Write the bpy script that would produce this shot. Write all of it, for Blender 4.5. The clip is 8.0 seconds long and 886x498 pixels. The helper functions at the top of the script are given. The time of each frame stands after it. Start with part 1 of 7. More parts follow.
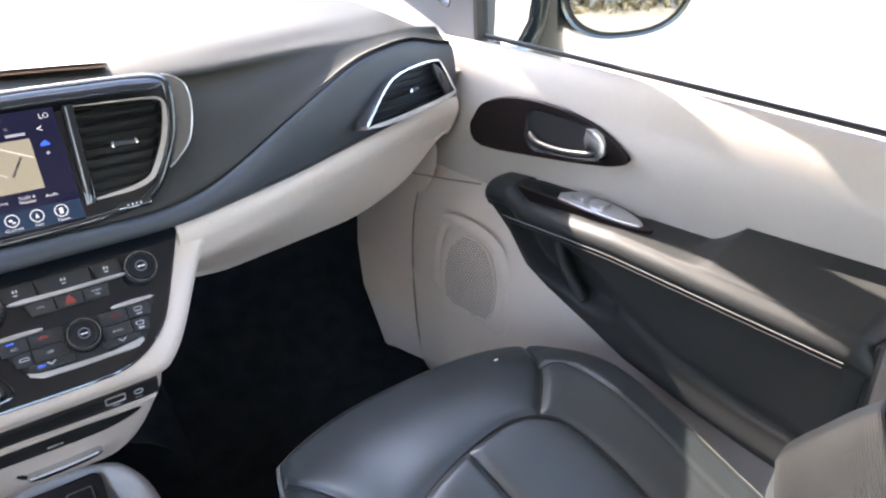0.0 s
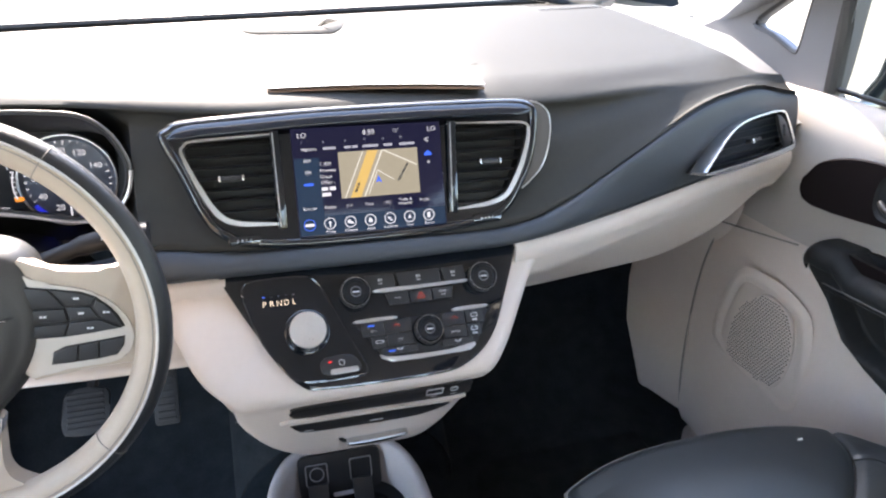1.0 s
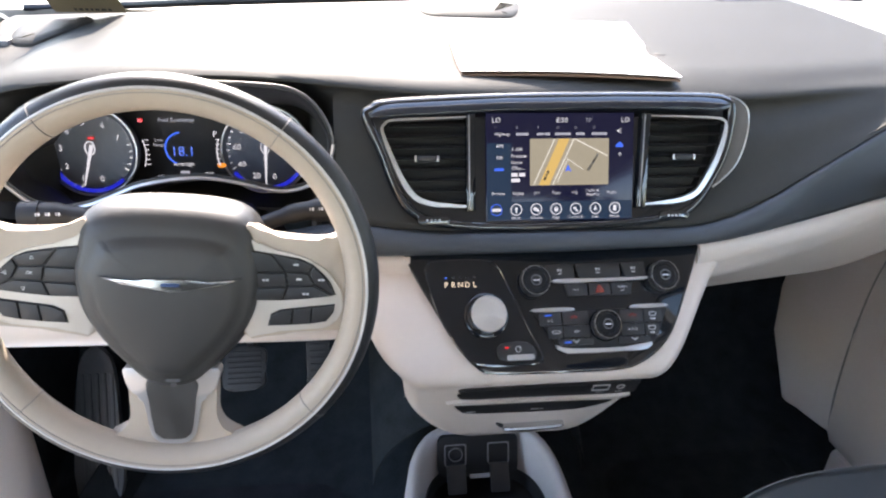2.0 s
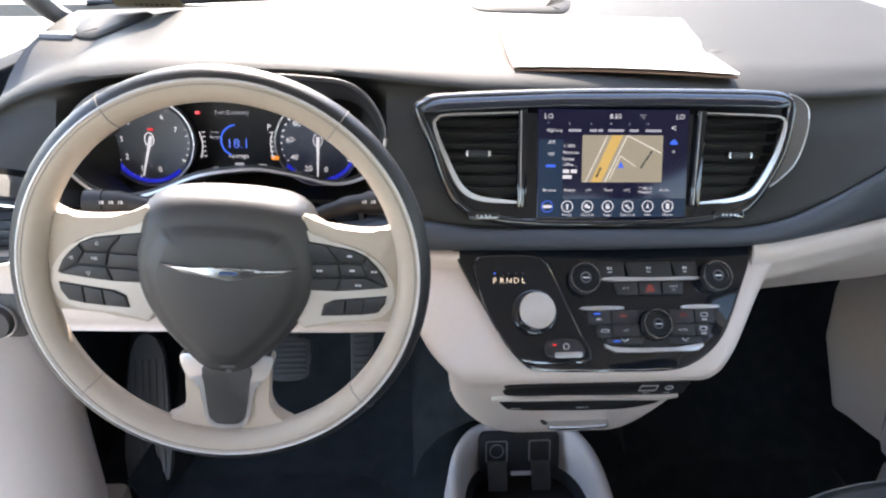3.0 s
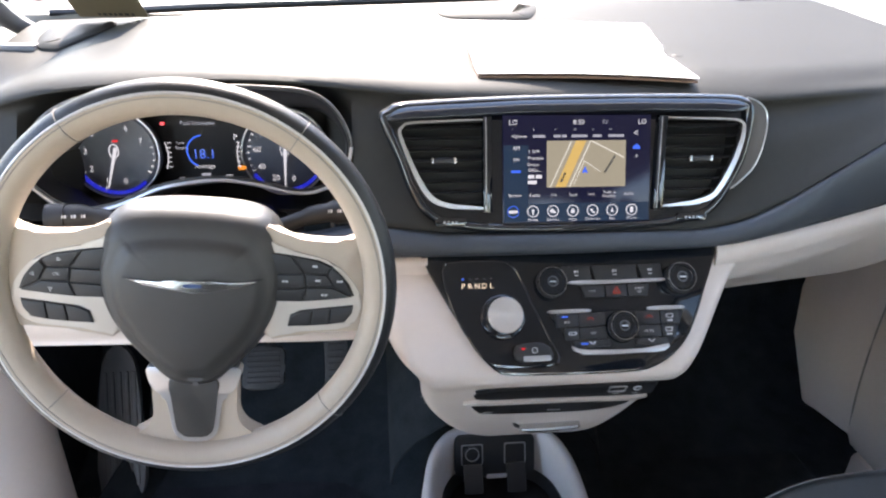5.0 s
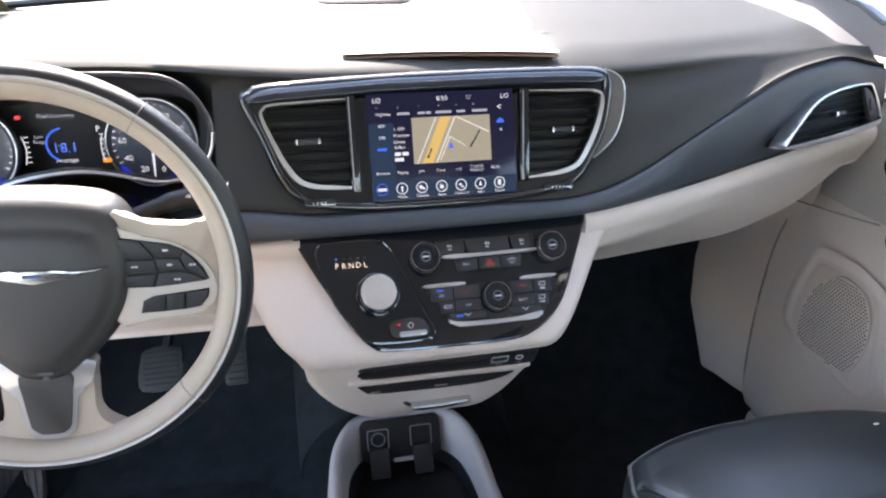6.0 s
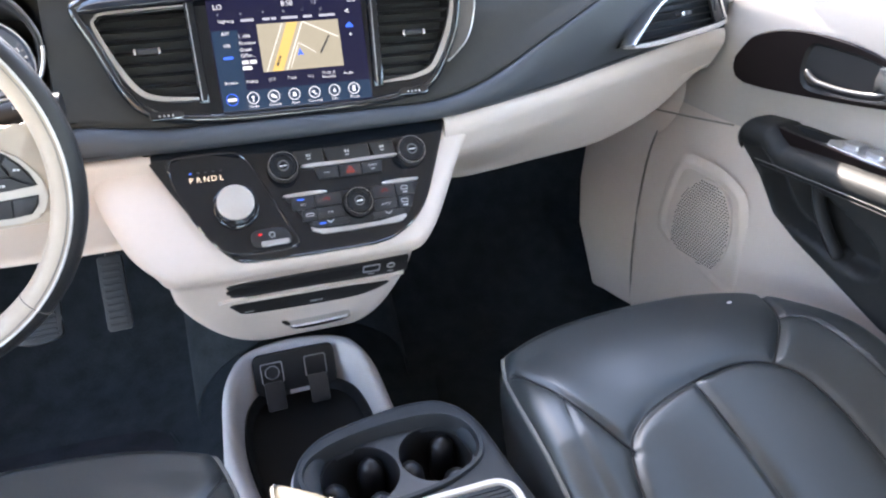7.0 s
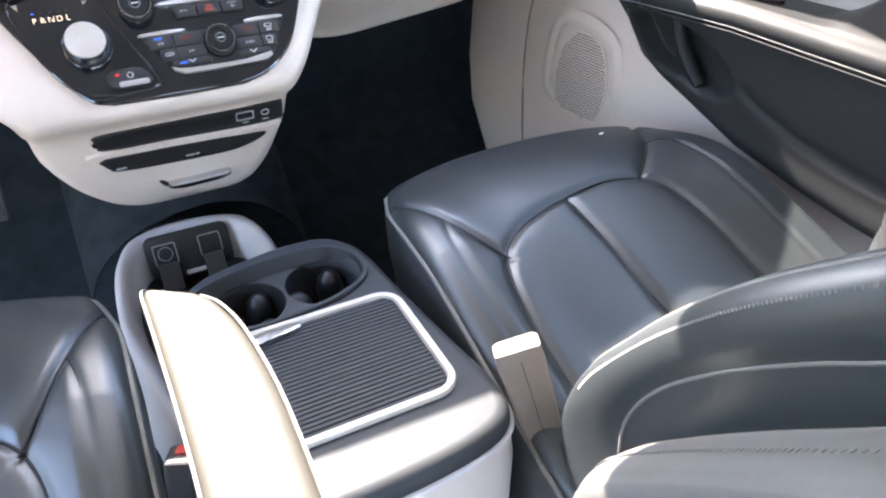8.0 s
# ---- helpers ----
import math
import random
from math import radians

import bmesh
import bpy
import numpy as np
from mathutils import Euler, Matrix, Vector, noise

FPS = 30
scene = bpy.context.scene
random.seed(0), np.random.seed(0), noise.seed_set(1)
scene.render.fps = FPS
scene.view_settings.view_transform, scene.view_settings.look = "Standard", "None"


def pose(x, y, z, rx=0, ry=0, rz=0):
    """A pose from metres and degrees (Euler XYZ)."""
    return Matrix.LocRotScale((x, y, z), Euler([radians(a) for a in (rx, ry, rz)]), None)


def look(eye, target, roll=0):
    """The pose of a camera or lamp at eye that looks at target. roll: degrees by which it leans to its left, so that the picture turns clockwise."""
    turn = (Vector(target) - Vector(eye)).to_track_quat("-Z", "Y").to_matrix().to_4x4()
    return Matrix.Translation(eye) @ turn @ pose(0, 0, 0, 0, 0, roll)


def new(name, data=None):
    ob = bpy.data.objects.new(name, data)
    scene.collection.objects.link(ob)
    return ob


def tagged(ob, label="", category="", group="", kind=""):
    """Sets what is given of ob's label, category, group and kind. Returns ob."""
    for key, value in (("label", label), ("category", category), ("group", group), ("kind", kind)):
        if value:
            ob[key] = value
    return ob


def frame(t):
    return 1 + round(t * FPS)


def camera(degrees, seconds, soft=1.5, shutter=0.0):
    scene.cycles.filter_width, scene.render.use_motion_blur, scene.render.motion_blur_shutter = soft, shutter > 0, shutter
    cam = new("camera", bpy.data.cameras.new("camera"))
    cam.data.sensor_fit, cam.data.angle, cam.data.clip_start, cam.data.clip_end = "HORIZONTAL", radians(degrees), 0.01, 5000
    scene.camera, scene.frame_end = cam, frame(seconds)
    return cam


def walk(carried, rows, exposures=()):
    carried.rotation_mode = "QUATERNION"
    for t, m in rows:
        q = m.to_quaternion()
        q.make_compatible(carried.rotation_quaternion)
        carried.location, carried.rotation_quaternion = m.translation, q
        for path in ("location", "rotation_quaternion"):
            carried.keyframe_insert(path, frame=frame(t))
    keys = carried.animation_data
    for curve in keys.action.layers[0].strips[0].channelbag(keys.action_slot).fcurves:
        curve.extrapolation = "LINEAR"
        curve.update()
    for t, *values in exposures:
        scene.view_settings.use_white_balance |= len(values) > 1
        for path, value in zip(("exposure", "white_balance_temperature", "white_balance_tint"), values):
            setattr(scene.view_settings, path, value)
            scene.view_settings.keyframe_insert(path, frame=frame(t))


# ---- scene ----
cam = camera(65.5, 8.0, soft=2.2)
PATH = [
    (0, (0.005, -0.802, 1.014), (1.055, 0.649, 0.124), -0.8),
    (0.5, (-0.065, -0.763, 1.029), (0.71, 0.872, 0.177), 0.8),
    (1, (-0.127, -0.738, 1.04), (0.402, 0.99, 0.183), 1.4),
    (1.5, (-0.182, -0.722, 1.039), (0.185, 1.037, 0.163), 1.9),
    (2, (-0.221, -0.714, 1.037), (0.033, 1.054, 0.137), 2.1),
    (2.2, (-0.233, -0.712, 1.032), (-0.006, 1.061, 0.135), 1.9),
    (3.5, (-0.234, -0.717, 1.037), (-0.108, 1.057, 0.121), 1.8),
    (4, (-0.234, -0.717, 1.038), (-0.106, 1.058, 0.124), 1.8),
    (5.3, (-0.206, -0.72, 1.042), (0.039, 1.05, 0.142), 1.3),
    (5.5, (-0.188, -0.726, 1.039), (0.088, 1.039, 0.141), 1.2),
    (6, (-0.148, -0.745, 1.025), (0.227, 0.999, 0.121), 0.7),
    (6.5, (-0.11, -0.765, 1.001), (0.358, 0.944, 0.074), 0.2),
    (7, (-0.085, -0.805, 0.964), (0.478, 0.842, -0.02), -0.2),
    (7.5, (-0.07, -0.854, 0.918), (0.576, 0.715, -0.142), -0.7),
    (8, (-0.064, -0.897, 0.867), (0.659, 0.576, -0.276), -1.0),
]
walk(cam, [(t, look(eye, target, roll)) for t, eye, target, roll in PATH], exposures=[(0.0, 4.36, 6950, 17), (1.0, 4.13, 6950, 17), (3.5, 3.86, 6950, 17), (5.5, 3.88, 6950, 17), (6.5, 4.25, 6780, 17), (7.0, 4.62, 6780, 17), (8.0, 4.75, 6780, 17)])

# ---- daylight ----
SUN_TO = Vector((-0.09, 1.0, 0.815)).normalized()
world = bpy.data.worlds.new("sky")
scene.world = world
world.use_nodes = True
sky = world.node_tree.nodes.new("ShaderNodeTexSky")
sky.sky_type, sky.sun_disc = "NISHITA", False
sky.sun_elevation = math.asin(SUN_TO.z)
sky.sun_rotation = math.atan2(SUN_TO.x, SUN_TO.y)
world.node_tree.links.new(sky.outputs[0], world.node_tree.nodes["Background"].inputs[0])
world.node_tree.nodes["Background"].inputs[1].default_value = 0.115
sun = new("sun", bpy.data.lights.new("sun", "SUN"))
sun.data.energy, sun.data.angle, sun.data.color = 2.05, radians(0.5), (1.0, 0.95, 0.87)
sun.matrix_world = look(SUN_TO * 20, (0, 0, 0))


# ---- materials ----
DISPLAY = 0.075  # how bright the displays are against the daylight

def rgba(c):
    return (c[0], c[1], c[2], 1.0)


def material(name, base, rough=0.5, metal=0.0, grain=0.0, grain_size=900.0, stain=0.12, stain_size=9.0,
             coat=0.0, spec=0.5, sheen=0.0, rough_var=0.1, kind="noise"):
    """A surface with fine relief, broad stains in its colour and an uneven gloss."""
    m = bpy.data.materials.new(name)
    m.use_nodes = True
    n, l = m.node_tree.nodes, m.node_tree.links
    b = n["Principled BSDF"]
    b.inputs["Metallic"].default_value = metal
    b.inputs["Specular IOR Level"].default_value = spec
    b.inputs["Coat Weight"].default_value = coat
    b.inputs["Coat Roughness"].default_value = 0.06
    b.inputs["Sheen Weight"].default_value = sheen
    tc = n.new("ShaderNodeTexCoord")
    big = n.new("ShaderNodeTexNoise")
    big.inputs["Scale"].default_value, big.inputs["Detail"].default_value = stain_size, 5.0
    l.new(tc.outputs["Object"], big.inputs["Vector"])
    fine = n.new("ShaderNodeTexNoise")
    fine.inputs["Scale"].default_value, fine.inputs["Detail"].default_value = stain_size * 14, 3.0
    l.new(tc.outputs["Object"], fine.inputs["Vector"])
    mixf = n.new("ShaderNodeMix")
    mixf.data_type = "FLOAT"
    mixf.inputs[0].default_value = 0.35
    l.new(big.outputs[0], mixf.inputs[2])
    l.new(fine.outputs[0], mixf.inputs[3])
    ramp = n.new("ShaderNodeValToRGB")
    ramp.color_ramp.elements[0].position, ramp.color_ramp.elements[1].position = 0.3, 0.7
    ramp.color_ramp.elements[0].color = rgba([c * (1 - stain) for c in base])
    ramp.color_ramp.elements[1].color = rgba([min(1, c * (1 + stain)) for c in base])
    l.new(mixf.outputs[0], ramp.inputs[0])
    l.new(ramp.outputs[0], b.inputs["Base Color"])
    rr = n.new("ShaderNodeMapRange")
    rr.inputs[3].default_value, rr.inputs[4].default_value = max(0.02, rough - rough_var), min(1, rough + rough_var)
    l.new(mixf.outputs[0], rr.inputs[0])
    l.new(rr.outputs[0], b.inputs["Roughness"])
    if grain:
        if kind == "leather":
            g = n.new("ShaderNodeTexVoronoi")
            g.feature = "DISTANCE_TO_EDGE"
        else:
            g = n.new("ShaderNodeTexNoise")
            g.inputs["Detail"].default_value = 2.0
        g.inputs["Scale"].default_value = grain_size
        l.new(tc.outputs["Object"], g.inputs["Vector"])
        bump = n.new("ShaderNodeBump")
        bump.inputs["Strength"].default_value, bump.inputs["Distance"].default_value = grain, 0.0006
        l.new(g.outputs[0], bump.inputs["Height"])
        l.new(bump.outputs[0], b.inputs["Normal"])
    return m


def glow(name, colour, strength, gloss=0.1):
    """A lit display: it emits, under a glossy front."""
    m = material(name, [c * 0.05 for c in colour], rough=gloss, rough_var=0.02, spec=0.2)
    b = m.node_tree.nodes["Principled BSDF"]
    b.inputs["Emission Color"].default_value, b.inputs["Emission Strength"].default_value = rgba(colour), strength * DISPLAY
    return m


def pane(name, tint, gloss):
    """Thin glass: mostly see-through, with a mirror's sheen that grows towards the edge of sight."""
    m = bpy.data.materials.new(name)
    m.use_nodes = True
    n, l = m.node_tree.nodes, m.node_tree.links
    n.remove(n["Principled BSDF"])
    clear, shine, mix, fr = (n.new("ShaderNodeBsdfTransparent"), n.new("ShaderNodeBsdfGlossy"), n.new("ShaderNodeMixShader"), n.new("ShaderNodeFresnel"))
    clear.inputs[0].default_value = rgba(tint)
    shine.inputs["Roughness"].default_value = 0.01
    fr.inputs[0].default_value = gloss
    l.new(fr.outputs[0], mix.inputs[0])
    l.new(clear.outputs[0], mix.inputs[1])
    l.new(shine.outputs[0], mix.inputs[2])
    l.new(mix.outputs[0], n["Material Output"].inputs[0])
    return m


M_DASH = material("grained grey vinyl", (0.044, 0.0435, 0.041), 0.55, grain=0.45, grain_size=700, stain=0.08, kind="leather", rough_var=0.05, spec=0.04)
M_PAD = material("slate stitched vinyl", (0.040, 0.046, 0.054), 0.5, grain=0.5, grain_size=800, stain=0.1, kind="leather", rough_var=0.06)
M_BEIGE = material("pale grey beige plastic", (0.63, 0.543, 0.48), 0.5, grain=0.3, grain_size=1100, stain=0.035, rough_var=0.05)
# Greyer than the lower door plastic, and darkened for the shade up there.
M_VINYL = material("grey beige vinyl darkened for shade", (0.46, 0.415, 0.375), 0.55, grain=0.4, grain_size=800, stain=0.04, kind="leather", rough_var=0.05)
M_BEIGE_SOFT = material("pale beige leather", (0.43, 0.355, 0.28), 0.47, grain=0.5, grain_size=900, stain=0.05, kind="leather", rough_var=0.08)
M_GLOSS = material("piano black plastic", (0.006, 0.008, 0.011), 0.05, stain=0.2, rough_var=0.02, spec=0.5)
M_BLACK = material("matt black plastic", (0.014, 0.014, 0.015), 0.45, grain=0.3, stain=0.15)
M_DARK = material("dark recess plastic", (0.006, 0.006, 0.007), 0.6, stain=0.2)
M_KEY = material("charcoal key plastic", (0.018, 0.018, 0.020), 0.42, stain=0.12, grain=0.2)
M_SLAT = material("vent slat plastic", (0.016, 0.016, 0.017), 0.34, stain=0.1)
M_CHROME = material("satin chrome", (0.60, 0.61, 0.62), 0.22, metal=1.0, stain=0.05, rough_var=0.06)
M_SATIN = material("satin silver plastic", (0.56, 0.56, 0.57), 0.33, metal=0.85, stain=0.05, rough_var=0.05)
M_BRUSH = material("brushed grey trim", (0.13, 0.125, 0.12), 0.42, metal=0.3, stain=0.08, grain=0.2, grain_size=400)
M_LEATHER = material("black seat leather", (0.023, 0.0278, 0.0295), 0.36, spec=0.9, grain=0.22, grain_size=420, stain=0.12, kind="leather", rough_var=0.03)
M_DOORLEATHER = material("black armrest vinyl", (0.024, 0.0245, 0.024), 0.46, grain=0.3, grain_size=620, stain=0.15, kind="leather", rough_var=0.05, spec=0.14)
# Grey base stands in for the sky's sheen on stitched black leather.
M_SHEENLEATHER = material("black leather greyed for sheen", (0.11, 0.11, 0.105), 0.38, grain=0.25, grain_size=620, stain=0.08, rough_var=0.04)
M_PERF = material("perforated black seat leather", (0.016, 0.017, 0.018), 0.42, grain=0.5, grain_size=520, stain=0.15, kind="leather", rough_var=0.07)
M_PIPE = material("pale grey piping", (0.17, 0.165, 0.15), 0.5, stain=0.1)
M_SEAM = material("dark seam thread", (0.005, 0.005, 0.006), 0.7)
M_THREAD = material("grey stitching", (0.16, 0.155, 0.145), 0.7)
M_CARPET = material("black carpet", (0.024, 0.029, 0.033), 0.95, grain=1.0, grain_size=420, stain=0.4, stain_size=25, spec=0.1)
M_MAT = material("charcoal mat pile", (0.026, 0.028, 0.033), 0.95, grain=1.0, grain_size=380, stain=0.35, stain_size=22, spec=0.1)
M_RUBBER = material("pedal rubber", (0.020, 0.021, 0.022), 0.55, grain=0.5, stain=0.25)
M_PAPER = material("white paper", (0.82, 0.82, 0.80), 0.7, stain=0.02)
M_PAPER_EDGE = material("brown card edge", (0.16, 0.10, 0.07), 0.8)
M_HUBDARK = material("charcoal airbag cover", (0.040, 0.038, 0.036), 0.42, grain=0.5, grain_size=750, stain=0.08, kind="leather", rough_var=0.06)
M_RIMDARK = material("black rim leather", (0.018, 0.018, 0.019), 0.38, grain=0.5, grain_size=650, kind="leather", stain=0.15)
M_GREYTRIM = material("pillar trim", (0.13, 0.133, 0.14), 0.6, grain=0.3, stain=0.04)
M_LINER = material("headliner cloth", (0.72, 0.69, 0.65), 0.9, grain=0.6, stain=0.05)
M_SEAL = material("black window seal", (0.010, 0.010, 0.010), 0.5)
M_PAINT = material("dark green car paint", (0.012, 0.020, 0.022), 0.18, coat=0.8, stain=0.1)
M_HOOD = material("hood paint", (0.20, 0.19, 0.16), 0.6, coat=0.0, stain=0.1)
M_GROUND = material("sunlit paving", (0.21, 0.195, 0.16), 0.9, spec=0.1, grain=0.6, grain_size=60, stain=0.08, stain_size=2.0)
M_MIRROR = material("mirror glass", (0.85, 0.86, 0.88), 0.02, metal=1.0, stain=0.01, rough_var=0.005)
M_GLASS = pane("window glass", (0.94, 0.985, 0.965), 1.22)
M_DOORGLASS = pane("tinted door glass", (0.52, 0.53, 0.495), 1.22)
M_GREYTRAY = material("pale grey tray plastic", (0.58, 0.55, 0.545), 0.5, grain=0.3, stain=0.05)
M_CONSOLE = material("slate console plastic", (0.040, 0.044, 0.048), 0.5, grain=0.35, stain=0.08, spec=0.2)
M_RED = material("red release button", (0.45, 0.02, 0.02), 0.4)
# Base set far darker than beige, to keep the sunlit pad from whitening.
M_ARMREST = material("beige leather darkened against sun", (0.050, 0.0472, 0.0388), 0.5, grain=0.25, grain_size=900, stain=0.08, kind="leather", rough_var=0.05, spec=0.22)
M_SEAMBEIGE = material("beige joint", (0.25, 0.23, 0.21), 0.8)
M_WHITE_INK = material("white print", (0.62, 0.62, 0.62), 0.6)
M_SCREEN = glow("navy display", (0.010, 0.011, 0.034), 1.0, 0.12)
M_SCREEN_HI = glow("blue display tint", (0.018, 0.038, 0.075), 1.0, 0.12)
M_MAP = glow("tan map", (0.56, 0.52, 0.40), 0.58)
M_ROAD = glow("orange map road", (0.86, 0.60, 0.20), 0.72)
M_STREET = glow("white map street", (0.95, 0.93, 0.85), 0.8)
M_INK = glow("white display text", (0.78, 0.80, 0.88), 0.9)
M_DIM = glow("grey display text", (0.45, 0.47, 0.56), 0.8)
M_BLUE = glow("blue display light", (0.05, 0.16, 0.9), 1.0)
M_GAUGEBLUE = glow("blue gauge ring", (0.015, 0.025, 0.62), 0.8)
M_REDLAMP = glow("red warning light", (0.9, 0.04, 0.05), 1.0)
M_AMBER = glow("white letters", (1.0, 0.84, 0.66), 1.0)
M_ORANGE = glow("orange warning light", (1.0, 0.35, 0.05), 0.9)
M_HAZARD = glow("hazard triangle", (0.6, 0.10, 0.08), 0.6)


# ---- building helpers ----
def to_mesh(name, bm, smooth=True, angle=40):
    me = bpy.data.meshes.new(name)
    bmesh.ops.recalc_face_normals(bm, faces=bm.faces)
    bm.to_mesh(me)
    bm.free()
    if smooth:
        me.shade_smooth()
        me.set_sharp_from_angle(angle=radians(angle))
    return me


def part(name, bm, mat, parent=None, label="", angle=40):
    """Links a bmesh as one mesh object under a thing or a part. Its points are in world metres."""
    ob = new(name, to_mesh(name, bm, True, angle))
    ob.data.materials.append(mat)
    if parent is not None:
        ob.parent = parent
        ob.matrix_parent_inverse = base_of(parent).inverted()
    if label:
        ob["label"] = label
    return ob


BASES = {}


def base_of(ob):
    return BASES.get(ob.name, Matrix.Identity(4))


def thing(name, at, label, category, group="", kind=""):
    """An empty at a thing's base, to hold its parts."""
    ob = new(name)
    ob.empty_display_size = 0.05
    ob.location = at
    BASES[ob.name] = Matrix.Translation(at)
    return tagged(ob, label, category, group, kind)


def spline(points, steps=6, closed=False):
    """A smooth line (Catmull-Rom) through points of any dimension."""
    p = [np.array(a, float) for a in points]
    n, out = len(p), []
    for i in range(n if closed else n - 1):
        a, b, c, d = (p[(i - 1) % n], p[i], p[(i + 1) % n], p[(i + 2) % n]) if closed else (p[max(i - 1, 0)], p[i], p[i + 1], p[min(i + 2, n - 1)])
        for k in range(steps):
            t = k / steps
            out.append(0.5 * ((2 * b) + (c - a) * t + (2 * a - 5 * b + 4 * c - d) * t * t + (3 * b - a - 3 * c + d) * t ** 3))
    if not closed:
        out.append(p[-1])
    return out


def loft(rows, closed=False, caps=False):
    """A skin through rows of as many points each."""
    bm = bmesh.new()
    vs = [[bm.verts.new(tuple(float(c) for c in q)) for q in row] for row in rows]
    for a, b in zip(vs, vs[1:]):
        k = len(a)
        for i in range(k if closed else k - 1):
            j = (i + 1) % k
            try:
                bm.faces.new((a[i], a[j], b[j], b[i]))
            except ValueError:
                pass
    if caps:
        bm.faces.new(vs[0])
        bm.faces.new(list(reversed(vs[-1])))
    return bm


def thick(bm, d):
    """Gives a skin its thickness, away from its normals."""
    bmesh.ops.recalc_face_normals(bm, faces=bm.faces)
    bmesh.ops.solidify(bm, geom=bm.faces[:], thickness=d)
    return bm


def tube(points, r, closed=False, sides=8, flat=1.0, up=(0, 0, 1)):
    """A round (or flattened) bar along a line."""
    p = [Vector([float(c) for c in a]) for a in points]
    rows, n = [], len(p)
    for i, q in enumerate(p):
        t = (p[(i + 1) % n] - p[i - 1]) if closed else (p[min(i + 1, n - 1)] - p[max(i - 1, 0)])
        t.normalize()
        s = t.cross(Vector(up))
        s = s.normalized() if s.length > 1e-4 else t.orthogonal().normalized()
        w = s.cross(t)
        rad = r[i] if isinstance(r, (list, tuple)) else r
        rows.append([q + s * (math.cos(a) * rad) + w * (math.sin(a) * rad * flat) for a in [k * 2 * math.pi / sides for k in range(sides)]])
    if closed:
        rows.append(rows[0])
        bm = loft(rows, True)
        bmesh.ops.remove_doubles(bm, verts=bm.verts[:], dist=1e-6)
        return bm
    return loft(rows, True, True)


def slab(outline, low, high, m, bevel=0.0, segments=2):
    """A flat piece of this outline (u, v), from depth low to high, in the frame m, with softened edges."""
    bm = bmesh.new()
    lower = [bm.verts.new(m @ Vector((float(u), float(v), low))) for u, v in outline]
    upper = [bm.verts.new(m @ Vector((float(u), float(v), high))) for u, v in outline]
    bm.faces.new(list(reversed(lower)))
    top = bm.faces.new(upper)
    k = len(outline)
    for i in range(k):
        j = (i + 1) % k
        bm.faces.new((lower[i], lower[j], upper[j], upper[i]))
    if bevel:
        bmesh.ops.bevel(bm, geom=list(top.edges), offset=bevel, segments=segments, profile=0.6, affect="EDGES", clamp_overlap=True)
    return bm


def ring(outer, inner, low, high, m, bevel=0.0):
    """A frame between two outlines of as many points."""
    rows = []
    for line, h in ((outer, low), (outer, high - bevel), ([tuple(np.array(a) * 0.85 + np.array(b) * 0.15) for a, b in zip(outer, inner)], high),
                    ([tuple(np.array(a) * 0.15 + np.array(b) * 0.85) for a, b in zip(outer, inner)], high), (inner, high - bevel), (inner, low)):
        rows.append([m @ Vector((float(u), float(v), h)) for u, v in line])
    rows.append(rows[0])
    bm = loft(rows, True)
    bmesh.ops.remove_doubles(bm, verts=bm.verts[:], dist=1e-6)
    return bm


def plate(outline, holes, low, high, m):
    """A plate with holes through it."""
    bm = bmesh.new()
    edges = []
    for line in [outline] + holes:
        up = [bm.verts.new(m @ Vector((float(u), float(v), high))) for u, v in line]
        dn = [bm.verts.new(m @ Vector((float(u), float(v), low))) for u, v in line]
        for i in range(len(line)):
            j = (i + 1) % len(line)
            edges.append(bm.edges.new((up[i], up[j])))
            bm.faces.new((dn[i], dn[j], up[j], up[i]))
    bmesh.ops.triangle_fill(bm, use_beauty=True, use_dissolve=False, edges=edges)
    return bm


def rounded(u0, v0, u1, v1, r, steps=4):
    """A rectangle's outline with round corners."""
    out = []
    for cu, cv, a0 in ((u1 - r, v1 - r, 0), (u0 + r, v1 - r, 90), (u0 + r, v0 + r, 180), (u1 - r, v0 + r, 270)):
        for k in range(steps + 1):
            a = radians(a0 + 90 * k / steps)
            out.append((cu + r * math.cos(a), cv + r * math.sin(a)))
    return out


def circle(cu, cv, r, n=32, squash=1.0):
    return [(cu + r * math.cos(2 * math.pi * k / n), cv + squash * r * math.sin(2 * math.pi * k / n)) for k in range(n)]


def shrink(outline, d):
    """An outline drawn in by d, roughly."""
    c = np.mean(np.array(outline), axis=0)
    out = []
    n = len(outline)
    for i in range(n):
        a, b = np.array(outline[i - 1]), np.array(outline[(i + 1) % n])
        t = (b - a) / (np.linalg.norm(b - a) + 1e-9)
        nrm = np.array((-t[1], t[0]))
        p = np.array(outline[i])
        if nrm @ (c - p) < 0:
            nrm = -nrm
        out.append(tuple(p + nrm * d))
    return out


def stack_rings(outlines, m, closed_top=True):
    """A turned or tapered solid: outlines (list of (u, v)) each at its own height."""
    rows = [[m @ Vector((float(u), float(v), h)) for u, v in line] for line, h in outlines]
    bm = loft(rows, True)
    if closed_top:
        bm.verts.ensure_lookup_table()
        k = len(rows[0])
        bm.faces.new(bm.verts[-k:])
    return bm


def knob(cu, cv, profile, m, n=36):
    """A turned knob of (radius, height) steps."""
    return stack_rings([(circle(cu, cv, r, n), h) for r, h in profile], m)


